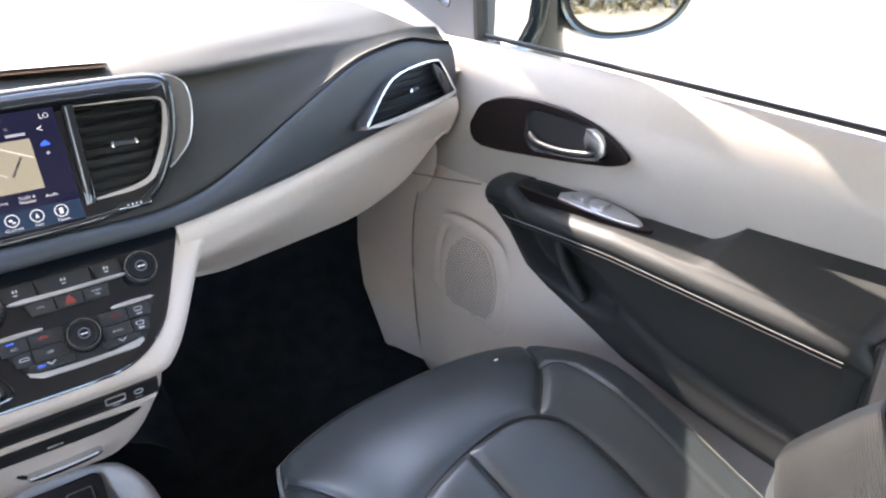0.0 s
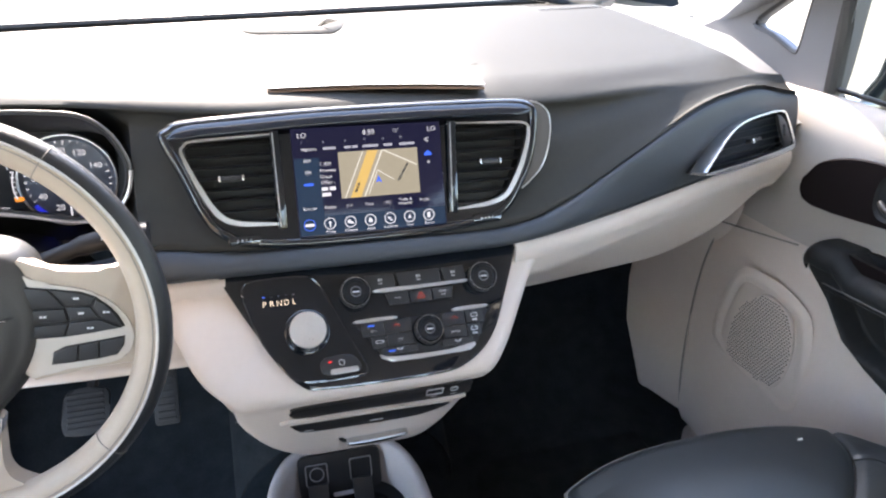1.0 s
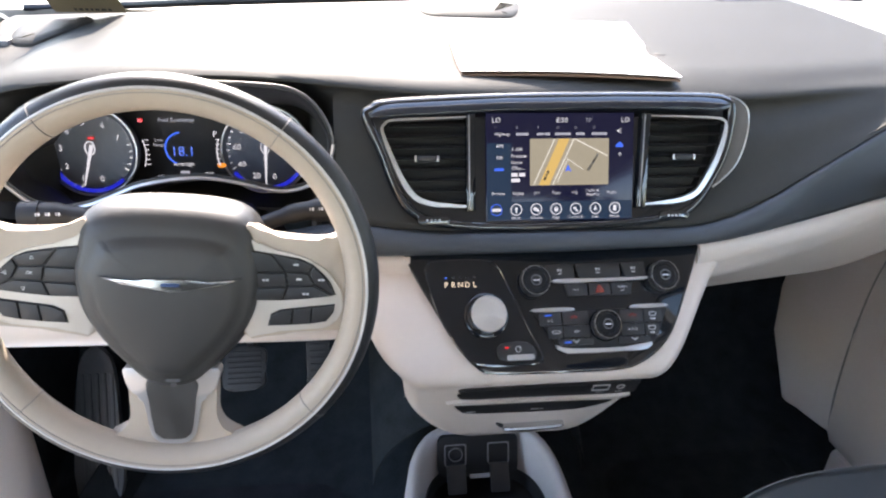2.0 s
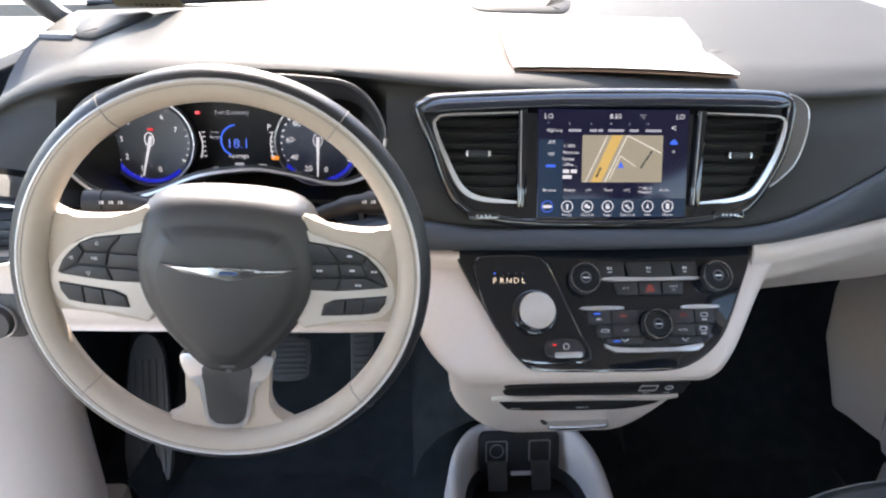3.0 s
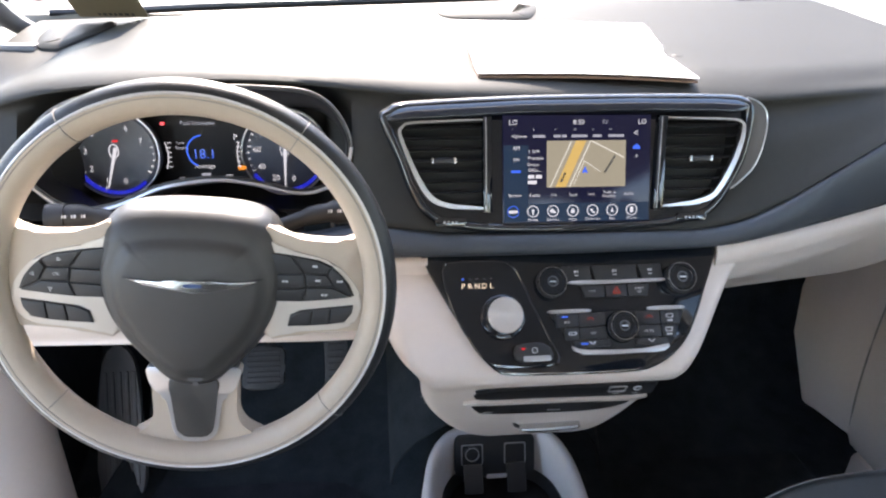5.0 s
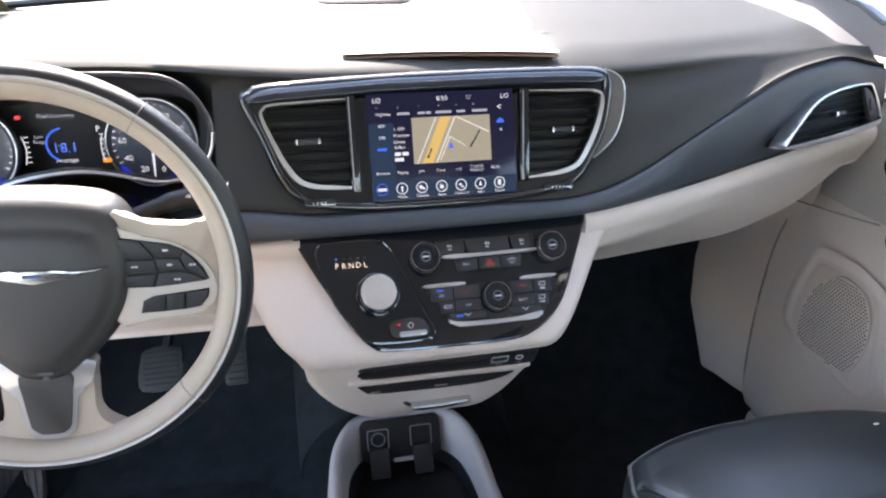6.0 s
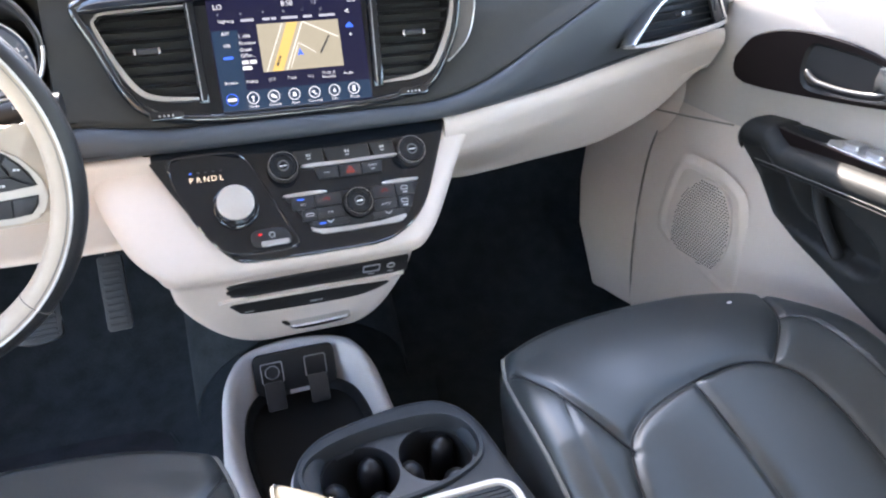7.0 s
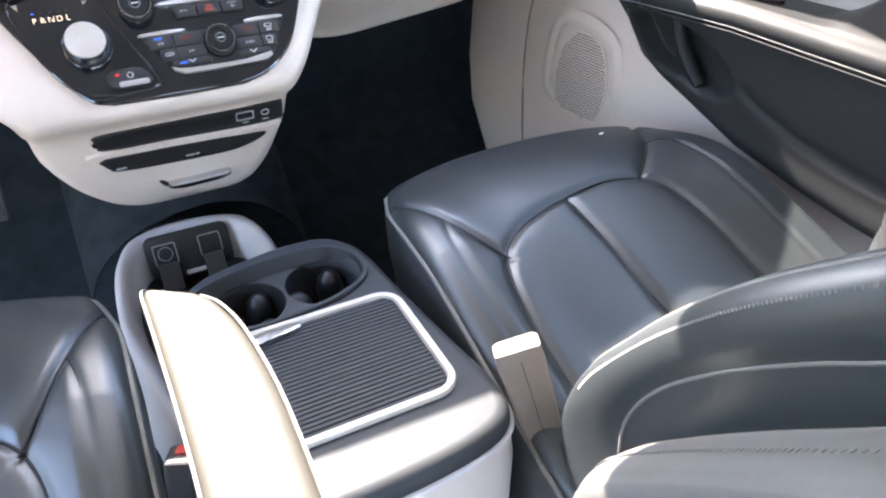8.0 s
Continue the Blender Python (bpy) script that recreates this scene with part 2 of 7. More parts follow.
def box(x0, y0, z0, x1, y1, z1, bevel=0.0, segments=2):
    bm = bmesh.new()
    bmesh.ops.create_cube(bm, size=1, matrix=Matrix.Translation(((x0 + x1) / 2, (y0 + y1) / 2, (z0 + z1) / 2)) @ Matrix.Diagonal((x1 - x0, y1 - y0, z1 - z0, 1)))
    if bevel:
        bmesh.ops.bevel(bm, geom=bm.edges[:], offset=bevel, segments=segments, profile=0.5, affect="EDGES")
    return bm


def letters(text, u, v, size, m, mat, parent, high=0.0, align="CENTER", name="lettering"):
    """Flat letters in the frame m."""
    cu = bpy.data.curves.new("text", "FONT")
    cu.body, cu.size, cu.align_x, cu.align_y, cu.resolution_u = text, size, align, "CENTER", 2
    tmp = bpy.data.objects.new("text", cu)
    me = bpy.data.meshes.new_from_object(tmp)
    bpy.data.objects.remove(tmp)
    me.transform(m @ Matrix.Translation((u, v, high)))
    ob = new(name, me)
    me.name = name
    me.materials.clear()
    me.materials.append(mat)
    ob.parent = parent
    ob.matrix_parent_inverse = base_of(parent).inverted()
    return ob


def bars(u, v, widths, size, m, mat, parent, high=0.0, name="print"):
    """Plain bars where writing cannot be read."""
    bm = bmesh.new()
    x = u - (sum(widths) + 0.4 * size * (len(widths) - 1)) / 2
    for w in widths:
        q = [bm.verts.new(m @ Vector((a, b, high))) for a, b in ((x, v - size / 2), (x + w, v - size / 2), (x + w, v + size / 2), (x, v + size / 2))]
        bm.faces.new(q)
        x += w + 0.4 * size
    return part(name, bm, mat, parent)


def join(*bms):
    """One bmesh of several."""
    first = bms[0]
    for other in bms[1:]:
        me = bpy.data.meshes.new("join")
        other.to_mesh(me)
        other.free()
        first.from_mesh(me)
        bpy.data.meshes.remove(me)
    return first


def plane_frame(origin, tilt):
    """A frame on a face that leans back by tilt degrees: u right, v up the face, and out of it towards the seats."""
    a = radians(tilt)
    m = Matrix(((1, 0, 0), (0, math.sin(a), -math.cos(a)), (0, math.cos(a), math.sin(a)))).to_4x4()
    return Matrix.Translation(origin) @ m


FACE = plane_frame((0.005, 0.0, 0.783), 20)
PANEL = plane_frame((0.0, -0.084, 0.614), 40)
CHIN = plane_frame((0.0, -0.075, 0.522), -26)
WHEEL = plane_frame((-0.380, -0.175, 0.733), 11) @ Matrix.Rotation(radians(-3.5), 4, "Z")


def track(table, x):
    """Straight steps between (x, value) pairs, softened."""
    xs, ys = zip(*table)
    return float(np.mean([np.interp(x + d, xs, ys) for d in (-0.03, -0.015, 0, 0.015, 0.03)]))


# ---- the cabin's shell ----
def floor_and_firewall():
    rows = []
    for x in np.linspace(-0.86, 0.86, 25):
        hump = 0.10 * math.exp(-((x - 0.0) / 0.14) ** 2)
        rows.append([(x, y, z + hump * k) for y, z, k in ((-2.4, 0.0, 0.2), (-0.7, 0.0, 0.3), (-0.1, 0.0, 0.6), (0.25, 0.005, 1.0), (0.42, 0.03, 1.0), (0.56, 0.16, 0.8), (0.66, 0.34, 0.4), (0.70, 0.50, 0.2), (0.71, 0.80, 0.0), (0.72, 0.86, 0.0))])
    ob = part("floor", thick(loft(rows), 0.03), M_CARPET)
    tagged(ob, "black carpeted cabin floor rising to the firewall", "floor", kind="structure")


def side_wall(name, sx, label):
    """The body side behind the front door: shut on the left, on the right an unseen sliding doorway opened to let light
    in.
    """
    x = sx * 0.86
    holder = thing(name, (x, -1.5, 0), label, "wall", kind="structure")
    t = sx * 0.06
    if sx < 0:
        part("lower_panel", box(min(x, x + t), -2.4, 0.0, max(x, x + t), -0.75, 0.80, 0.01), M_BEIGE, holder)
    else:
        part("door_sill_panel", box(x, -2.4, 0.0, x + t, -0.75, 0.06, 0.01), M_BEIGE, holder)
        part("rear_panel", box(x, -2.4, 0.06, x + t, -2.15, 0.80, 0.01), M_BEIGE, holder)
        part("pillar_foot", box(x, -0.86, 0.06, x + t, -0.75, 0.80, 0.01), M_BEIGE, holder)
    part("upper_rail", box(min(x - sx * .05, x + t), -2.4, 1.12, max(x - sx * .05, x + t), -0.75, 1.23, 0.01), M_LINER, holder)
    part("centre_pillar", box(min(x - sx * .04, x + t), -0.86, 0.80, max(x - sx * .04, x + t), -0.72, 1.13, 0.015), M_GREYTRIM, holder)
    part("rear_pillar", box(min(x, x + t), -2.4, 0.80, max(x, x + t), -2.2, 1.13, 0.015), M_GREYTRIM, holder)


def roof():
    # Out of view: pale to bounce light down, cut off in front for shade.
    rows = []
    for x in np.linspace(-0.80, 0.80, 17):
        s = abs(x) / 0.80
        rows.append([(x, y, z - k * s ** 3) for y, z, k in ((-2.4, 1.22, 0.05), (-1.2, 1.26, 0.05), (-0.7, 1.255, 0.05), (-0.45, 1.235, 0.04), (-0.25, 1.193, 0.02), (ROOF_FRONT - 0.03 * s, 1.118, 0.0))])
    ob = part("ceiling", thick(loft(rows), 0.05), M_LINER)
    tagged(ob, "unseen pale cloth headliner, its front edge set to shade the seats", "ceiling", kind="structure")
    # Unseen tailgate trim, kept low so light comes in over it.
    back = part("wall_rear", box(-0.86, -2.46, 0.0, 0.86, -2.4, 0.62, 0.02), M_BEIGE)
    tagged(back, "pale closed tailgate trim behind the rear seats", "wall", kind="structure")


# Placed for the shadow that the unseen roof's edge casts on the seats.
ROOF_FRONT = -0.04
floor_and_firewall()
side_wall("wall_left", -1, "pale trim and window of the car's shut left side")
side_wall("wall_right", 1, "pale trim round an unseen doorway opened for light")
roof()


def front_pillar(sx):
    """The two-legged windscreen pillar with its small fixed window."""
    h = thing("front_pillar", (sx * 0.72, 0.3, 0.85), "pale grey windscreen pillar trim with a small fixed window", "pillar", kind="structure")
    a = [(0.775, 0.62, 0.80), (0.762, 0.44, 0.864), (0.742, 0.30, 0.938), (0.705, 0.12, 1.03), (0.665, -0.02, 1.09), (0.63, -0.30, 1.17)]
    part("slanting_leg", tube(spline([(sx * x, y, z) for x, y, z in a], 4), [0.018] * 7 + [0.020, 0.024, 0.028, 0.032, 0.036, 0.038, 0.04, 0.04, 0.04, 0.04, 0.04, 0.04, 0.04, 0.04], sides=10, flat=0.8), M_GREYTRIM, h)
    c = [(0.735, 0.092, 0.79), (0.742, 0.106, 0.95), (0.748, 0.10, 1.03)]
    part("door_seal", tube(spline([(sx * x, y, z) for x, y, z in c], 4), 0.012, sides=8), M_SEAL, h)
    if sx < 0:
        return
    m = Matrix(((0, 0, -1, 0.765), (1, 0, 0, 0), (0, 1, 0, 0), (0, 0, 0, 1)))
    sail = soft_line([(0.125, 0.750), (0.19, 0.766), (0.26, 0.80), (0.42, 0.838), (0.58, 0.840), (0.46, 0.862), (0.32, 0.930), (0.16, 1.005), (0.10, 1.02), (0.094, 0.93), (0.098, 0.81)])
    hole = soft_line([(0.298, 0.894), (0.25, 0.882), (0.198, 0.864), (0.184, 0.868), (0.180, 0.91), (0.176, 0.968), (0.188, 0.972), (0.25, 0.932)])
    part("sail_panel", plate(sail, [hole], 0.0, 0.026, m), M_GREYTRIM, h)
    part("fixed_window_seal", tube([m @ Vector((u, v, 0.022)) for u, v in hole], 0.0050, True, 6), M_SEAL, h)
    cover = loft([[(x0 + dx, y, z + dz) for y, z in ((0.095, 0.772), (0.14, 0.784), (0.207, 0.816), (0.35, 0.858), (0.53, 0.872), (0.60, 0.872))] for x0, dx, dz in ((0.660, 0.0, -0.02), (0.668, 0.0, -0.003), (0.682, 0.0, 0.003), (0.72, 0.0, 0.006), (0.755, 0.0, 0.010))])
    part("foot_cover", thick(cover, 0.004), M_GREYTRIM, h, angle=70)


def footwell_side(sx):
    ob = part("footwell_side", box(min(sx * 0.79, sx * 0.83), 0.15, 0.0, max(sx * 0.79, sx * 0.83), 0.74, 0.80, 0.005), M_CARPET)
    tagged(ob, "black carpeted side of the footwell under the dashboard", "trim", kind="structure")


def soft_line(pts):
    return spline(pts, 3, True)



front_pillar(1)
front_pillar(-1)
footwell_side(1)
footwell_side(-1)


def foot(x):
    """Where the dashboard's top meets the windscreen: its y and z across the car."""
    k = max(0.0, min(1.0, (-x - 0.42) / 0.20))
    return 0.50 + 0.2 * x + 0.14 * k, 0.886 + 0.014 * x - 0.020 * k


def windscreen():
    rows = []
    for x in np.linspace(-0.80, 0.80, 13):
        bow = 0.10 * (1 - (x / 0.80) ** 2)
        rows.append([(x, 0.55 + bow + 0.1 * x, 0.885), (x, 0.38 + bow * .9, 0.97), (x, 0.20 + bow * .8, 1.045), (x, ROOF_FRONT - 0.05 + bow * 0.6, 1.112)])
    ob = part("windscreen", loft(rows), M_GLASS)
    ob.visible_shadow = False
    tagged(ob, "clear curved windscreen glass above the dashboard", "window", kind="structure")
    seal = part("windscreen_seal", tube(spline([(x, foot(x)[0] + 0.04, foot(x)[1] + 0.007) for x in (-0.74, -0.6, -0.4, 0.0, 0.4, 0.72)], 5), 0.010, flat=0.7), M_SEAL)
    tagged(seal, "black rubber strip along the foot of the windscreen", "trim", kind="structure")
    rows = []
    for x in np.linspace(-0.9, 0.9, 13):
        crown = 0.03 * (1 - (x / 0.9) ** 2)
        rows.append([(x, 0.60 + 0.1 * x, 0.86), (x, 0.78, 0.875 + crown), (x, 1.2, 0.86 + crown), (x, 1.7, 0.74 + crown), (x, 1.75, 0.4)])
    hood = part("car_hood", thick(loft(rows), 0.02), M_HOOD)
    tagged(hood, "painted car hood and cowl beyond the windscreen", "car hood", kind="structure")


windscreen()


def outdoors():
    ob = part("ground", loft([[(x, y, -0.42) for x in (-2000, -30, -6, 6, 30, 2000)] for y in (-2000, -30, -6, 6, 30, 2000)]), M_GROUND)
    tagged(ob, "pale sunlit paving round the parked car", "ground", kind="structure")


outdoors()


# ---- dashboard ----
CREASE = [(-0.75, 0.725), (-0.62, 0.722), (-0.58, 0.706), (-0.28, 0.706), (-0.24, 0.722), (-0.16, 0.709), (0.18, 0.708), (0.25, 0.726), (0.332, 0.766), (0.47, 0.826), (0.58, 0.838), (0.67, 0.815)]
CREASE_Y = [(-0.75, 0.02), (-0.3, -0.02), (0.0, -0.034), (0.2, -0.030), (0.332, -0.002), (0.47, 0.036), (0.58, 0.072), (0.67, 0.105)]
BAND = [(-0.75, 0.672), (-0.19, 0.683), (0.183, 0.686), (0.252, 0.693), (0.346, 0.697), (0.483, 0.718), (0.66, 0.735)]
BAND_Y = [(-0.75, 0.0), (-0.3, -0.03), (0.0, -0.036), (0.183, -0.032), (0.252, -0.022), (0.346, 0.008), (0.483, 0.036), (0.66, 0.092)]
BROW = [(-0.75, 0.772), (-0.69, 0.808), (-0.655, 0.829), (-0.61, 0.845), (-0.57, 0.855), (-0.52, 0.864), (-0.42, 0.872), (-0.32, 0.870), (-0.24, 0.862), (-0.145, 0.853), (0.24, 0.845), (0.35, 0.847), (0.5, 0.851), (0.6, 0.853), (0.68, 0.840)]
BROW_Y = [(-0.75, 0.10), (-0.6, 0.05), (-0.5, 0.030), (-0.3, 0.035), (-0.2, 0.040), (0.24, 0.045), (0.33, 0.06), (0.5, 0.088), (0.6, 0.118), (0.68, 0.150)]
dash = thing("dashboard", (0, 0.3, 0.6), "grey and beige car dashboard with padded top", "dashboard")
XS = list(np.linspace(-0.74, 0.68, 72))


def set_back(x):
    """How deep the face lies behind the brow: deep behind the dials, shallow elsewhere."""
    return 0.20 * max(0.0, 1 - abs((x + 0.418) / 0.168) ** 8) if abs(x + 0.418) < 0.168 else 0.0


def dash_upper():
    rows = []
    for x in XS:
        yb, zb = foot(x)
        by, bz, cy, cz = track(BROW_Y, x), track(BROW, x), track(CREASE_Y, x), track(CREASE, x)
        edge = 0.045 * max(0, (abs(x) - 0.60) / 0.10) if x > 0.6 else 0
        d = set_back(x)
        k = max(0.0, min(1.0, (x - 0.10) / 0.10))
        ry = (by + 0.07) * (1 - k) + k * float(np.interp(x, [0.15, 0.313, 0.461, 0.59, 0.68], [0.108, 0.118, 0.144, 0.187, 0.22]))
        rz = bz + 0.006 + 0.012 * k
        k2 = max(0.0, min(1.0, (x - 0.28) / 0.15))
        pts = [(yb + 0.12, zb - 0.03), (yb, zb - edge), (0.30, max(bz, 0.870 - 0.045 * min(1.0, max(0.0, (-x - 0.52) / 0.14))) + 0.008 - edge), (ry + 0.035, rz + 0.002 * k - edge * .6), (ry - 0.012, rz - 0.003 * k - edge * .6), (by + 0.02, bz + 0.004 + 0.001 * k - edge * .5),
               (by, bz - 0.006 * (1 - k2) - 0.001 * k2), (by + 0.006 * (1 - k2) + (cy - by) * 0.18 * k2 + d * 0.25, bz - 0.018 * (1 - k2) + (cz - bz) * 0.2 * k2), (by + (cy - by) * 0.35 + d, bz + (cz - bz) * 0.42), (by + (cy - by) * 0.7 + d * 0.9, bz + (cz - bz) * 0.75), (cy + d * 0.80, cz + 0.004), (cy + 0.012 + d * .3, cz + 0.002)]
        rows.append([(x, *p) for p in spline(pts, 4)])
    part("upper_pad", thick(loft(rows), 0.004), M_DASH, dash, angle=60)


def dash_pad():
    rows = []
    for x in XS:
        cy, cz, by, bz = track(CREASE_Y, x), track(CREASE, x), track(BAND_Y, x), track(BAND, x)
        h = cz - bz
        bulge = 0.012 if h < 0.06 else 0.008
        pts = [(cy + 0.012, cz - 0.001), (cy - 0.003, cz), (cy + (by - cy) * .3 - bulge, cz - h * .3), (cy + (by - cy) * .7 - bulge, cz - h * .7), (by - 0.002, bz + 0.001), (by + 0.014, bz - 0.001)]
        rows.append([(x, *p) for p in spline(pts, 4)])
    part("padded_strip", thick(loft(rows), 0.004), M_PAD, dash, "slate stitched padded strip", angle=60)
    line = [(x, track(BAND_Y, x) - 0.0085, track(BAND, x) + 0.0085) for x in XS if -0.7 < x < 0.62]
    part("seam", tube(line, 0.0009, sides=6), M_SEAM, dash)


GLOVE = [(0.16, 0.55), (0.26, 0.532), (0.5, 0.560), (0.60, 0.60), (0.68, 0.675)]


def dash_lower():
    rows = []
    for x in [a for a in XS if a > 0.18]:
        by, bz = track(BAND_Y, x), track(BAND, x)
        g = track(GLOVE, x)
        pts = [(by + 0.02, bz - 0.001), (by - 0.001, bz - 0.002), (by - 0.005, bz - 0.016), (by + 0.002, bz - 0.032), (by + 0.022, bz - 0.062), (0.11, g + 0.02), (0.13, g), (0.17, g - 0.004), (0.40, g - 0.02)]
        rows.append([(x, *p) for p in spline(pts, 4)])
    part("glovebox_cover", thick(loft(rows), 0.004), M_BEIGE, dash, "pale beige glovebox panel", angle=60)
    rows = []
    for x in [a for a in XS if a < -0.15]:
        by, bz = track(BAND_Y, x), track(BAND, x)
        pts = [(by + 0.02, bz - 0.001), (by - 0.001, bz - 0.002), (by - 0.006, bz - 0.02), (by - 0.002, bz - 0.07), (by + 0.010, bz - 0.104), (by + 0.04, bz - 0.118), (0.30, bz - 0.125)]
        rows.append([(x, *p) for p in spline(pts, 4)])
    part("knee_panel", thick(loft(rows), 0.004), M_BEIGE, dash, "pale beige knee panel", angle=60)


dash_upper()
dash_pad()
dash_lower()


def centre_stack():
    """The beige prow that carries the controls, with its chin and the slots under it."""
    levels = [(0.692, -0.225, 0.290, -0.012), (0.682, -0.227, 0.252, -0.022), (0.670, -0.228, 0.228, -0.033), (0.654, -0.227, 0.209, -0.047), (0.634, -0.222, 0.192, -0.065), (0.605, -0.208, 0.170, -0.091), (0.585, -0.194, 0.155, -0.107),
              (0.568, -0.177, 0.142, -0.115), (0.553, -0.170, 0.132, -0.107), (0.535, -0.168, 0.127, -0.083), (0.505, -0.166, 0.123, -0.0685), (0.470, -0.154, 0.112, -0.0515), (0.435, -0.134, 0.098, -0.0345), (0.408, -0.108, 0.080, -0.0205), (0.393, -0.080, 0.060, -0.008), (0.386, -0.055, 0.04, 0.012), (0.384, -0.04, 0.03, 0.05)]
    rows = []
    for z, x0, x1, y in levels:
        r = 0.024 if z > 0.56 else 0.018
        left = [(x0 + 0.05, 0.24), (x0 + 0.015, 0.12), (x0, y + 2.2 * r)]
        arc_l = [(x0 + r - r * math.cos(a), y + r - r * math.sin(a)) for a in (0.0, 0.4, 0.8, 1.2, 1.57)]
        front = [(x0 + r + (x1 - x0 - 2 * r) * k, y) for k in (0.15, 0.3, 0.5, 0.7, 0.85)]
        arc_r = [(x1 - r + r * math.sin(a), y + r - r * math.cos(a)) for a in (0.0, 0.37, 0.77, 1.17, 1.57)]
        right = [(x1, y + 2.2 * r), (x1 - 0.015, 0.12), (x1 - 0.05, 0.24)]
        rows.append([(x, yy, z) for x, yy in left + arc_l + front + arc_r + right])
    tower = part("middle_tower", loft([list(r) for r in zip(*[spline(col, 3) for col in zip(*rows)])]), M_BEIGE, dash, "pale beige control tower", angle=50)
    for pts in ([(-0.131, 0.552), (-0.127, 0.520), (-0.124, 0.475), (-0.118, 0.445), (-0.098, 0.4335), (-0.050, 0.4315)], [(-0.1660, 0.500), (-0.158, 0.5065), (-0.148, 0.503), (-0.1430, 0.492)]):
        part("panel_seam", tube(spline([(x, -0.0772 + 0.488 * (0.522 - z) + 0.0045 + (0.012 if x < -0.14 else 0), z) for x, z in pts], 4), 0.0011, sides=6), M_SEAMBEIGE, tower)


centre_stack()


# ---- centre screen and vents ----
BEZEL = spline([(-0.2126, 0.047), (-0.2034, 0.0572), (-0.1819, 0.0635), (-0.0578, 0.0693), (0.0689, 0.0709), (0.1658, 0.0703), (0.1987, 0.067), (0.2094, 0.056), (0.208, 0.0309), (0.2004, -0.0007), (0.1859, -0.0294), (0.1677, -0.0552), (0.142, -0.0681), (0.0765, -0.0766), (-0.0534, -0.078), (-0.1302, -0.0718), (-0.162, -0.0592), (-0.1811, -0.0343), (-0.197, 0.0087)], 5, True)
VENT_L = [(-0.1960, 0.0301), (-0.1922, 0.0404), (-0.1818, 0.0448), (-0.14, 0.0465), (-0.102, 0.0474), (-0.0940, 0.0470), (-0.0938, 0.040), (-0.0945, 0.0), (-0.0948, -0.046), (-0.0952, -0.0520), (-0.103, -0.0526), (-0.122, -0.0522), (-0.1432, -0.0505), (-0.1609, -0.0436), (-0.1736, -0.0281), (-0.1845, -0.0034)]
EDGE_L = [0.005, 0.0045, 0.0035, 0.003, 0.002, 0.0012, 0.001, 0.001, 0.001, 0.0012, 0.004, 0.006, 0.0075, 0.0085, 0.0085, 0.007]
VENT_R = [(0.0965, 0.0475), (0.105, 0.0480), (0.14, 0.0475), (0.1806, 0.0463), (0.1945, 0.0440), (0.2000, 0.0359), (0.1980, 0.0183), (0.1896, -0.0071), (0.1731, -0.0359), (0.1606, -0.0468), (0.141, -0.052), (0.120, -0.053), (0.104, -0.0533), (0.0958, -0.0528), (0.0956, -0.046), (0.0960, 0.0), (0.0962, 0.041)]
EDGE_R = [0.0012, 0.002, 0.003, 0.0035, 0.0045, 0.006, 0.0075, 0.0085, 0.0085, 0.0080, 0.007, 0.005, 0.003, 0.0012, 0.001, 0.001, 0.001]
unit = thing("infotainment_unit", (0.005, 0.03, 0.70), "gloss black centre unit with touchscreen and two air vents", "infotainment")


def soft(line, steps=3):
    return spline(line, steps, True)


def draw_in(line, widths):
    """An outline drawn in by a width of its own at each point."""
    near = shrink(line, 0.001)
    return [tuple(np.array(a) + (np.array(b) - np.array(a)) * 1000 * w) for a, b, w in zip(line, near, widths)]


def dash_vent(parent, line, m, slats, tilt_in, label, deep=0.002, widths=None):
    """A louvred air vent: chrome surround, dark well, slats and a slider."""
    v = part("vent_surround", ring(soft(line), soft(draw_in(line, widths or [0.005] * len(line))), -deep, 0.005, m, 0.002), M_CHROME, parent, label)
    inner = draw_in(line, [w - 0.0003 for w in widths or [0.005] * len(line)])
    well = soft(inner)
    bm = loft([[m @ Vector((u, w, h)) for u, w in well] for h in (0.004, -0.03)], True)
    bm.verts.ensure_lookup_table()
    bm.faces.new(bm.verts[-len(well):])
    part("well", bm, M_DARK, v)
    vs = [p[1] for p in inner]
    lo, hi = min(vs), max(vs)
    poly = inner + [inner[0]]
    for k in range(slats):
        h = lo + (hi - lo) * (k + 0.6) / (slats + 0.2)
        cross = []
        for (u0, v0), (u1, v1) in zip(poly, poly[1:]):
            if (v0 - h) * (v1 - h) < 0:
                cross.append(u0 + (u1 - u0) * (h - v0) / (v1 - v0))
        if len(cross) < 2:
            continue
        a, b = min(cross), max(cross)
        bm = loft([[m @ Vector((u, h + dv + d * tilt_in, d)) for d, dv in [(-0.012, 0.0002), (-0.0018, 0.0009), (-0.0005, 0.0), (-0.0018, -0.0009), (-0.012, -0.0008)]] for u in (a, b)], True, True)
        part("slat", bm, M_SLAT, v)
    return v


M_GLOSSEDGE = material("polished black edge", (0.008, 0.010, 0.013), 0.06, stain=0.1, rough_var=0.02, spec=0.9)
# The blue in this base paints the sky's reflection on gloss black.
M_BLADE = material("gloss black blade tinted for sky", (0.010, 0.014, 0.022), 0.12, stain=0.1, rough_var=0.02, spec=0.7)
M_ENDTRIM = material("warm grey end trim", (0.085, 0.076, 0.068), 0.45, stain=0.06, spec=0.3)


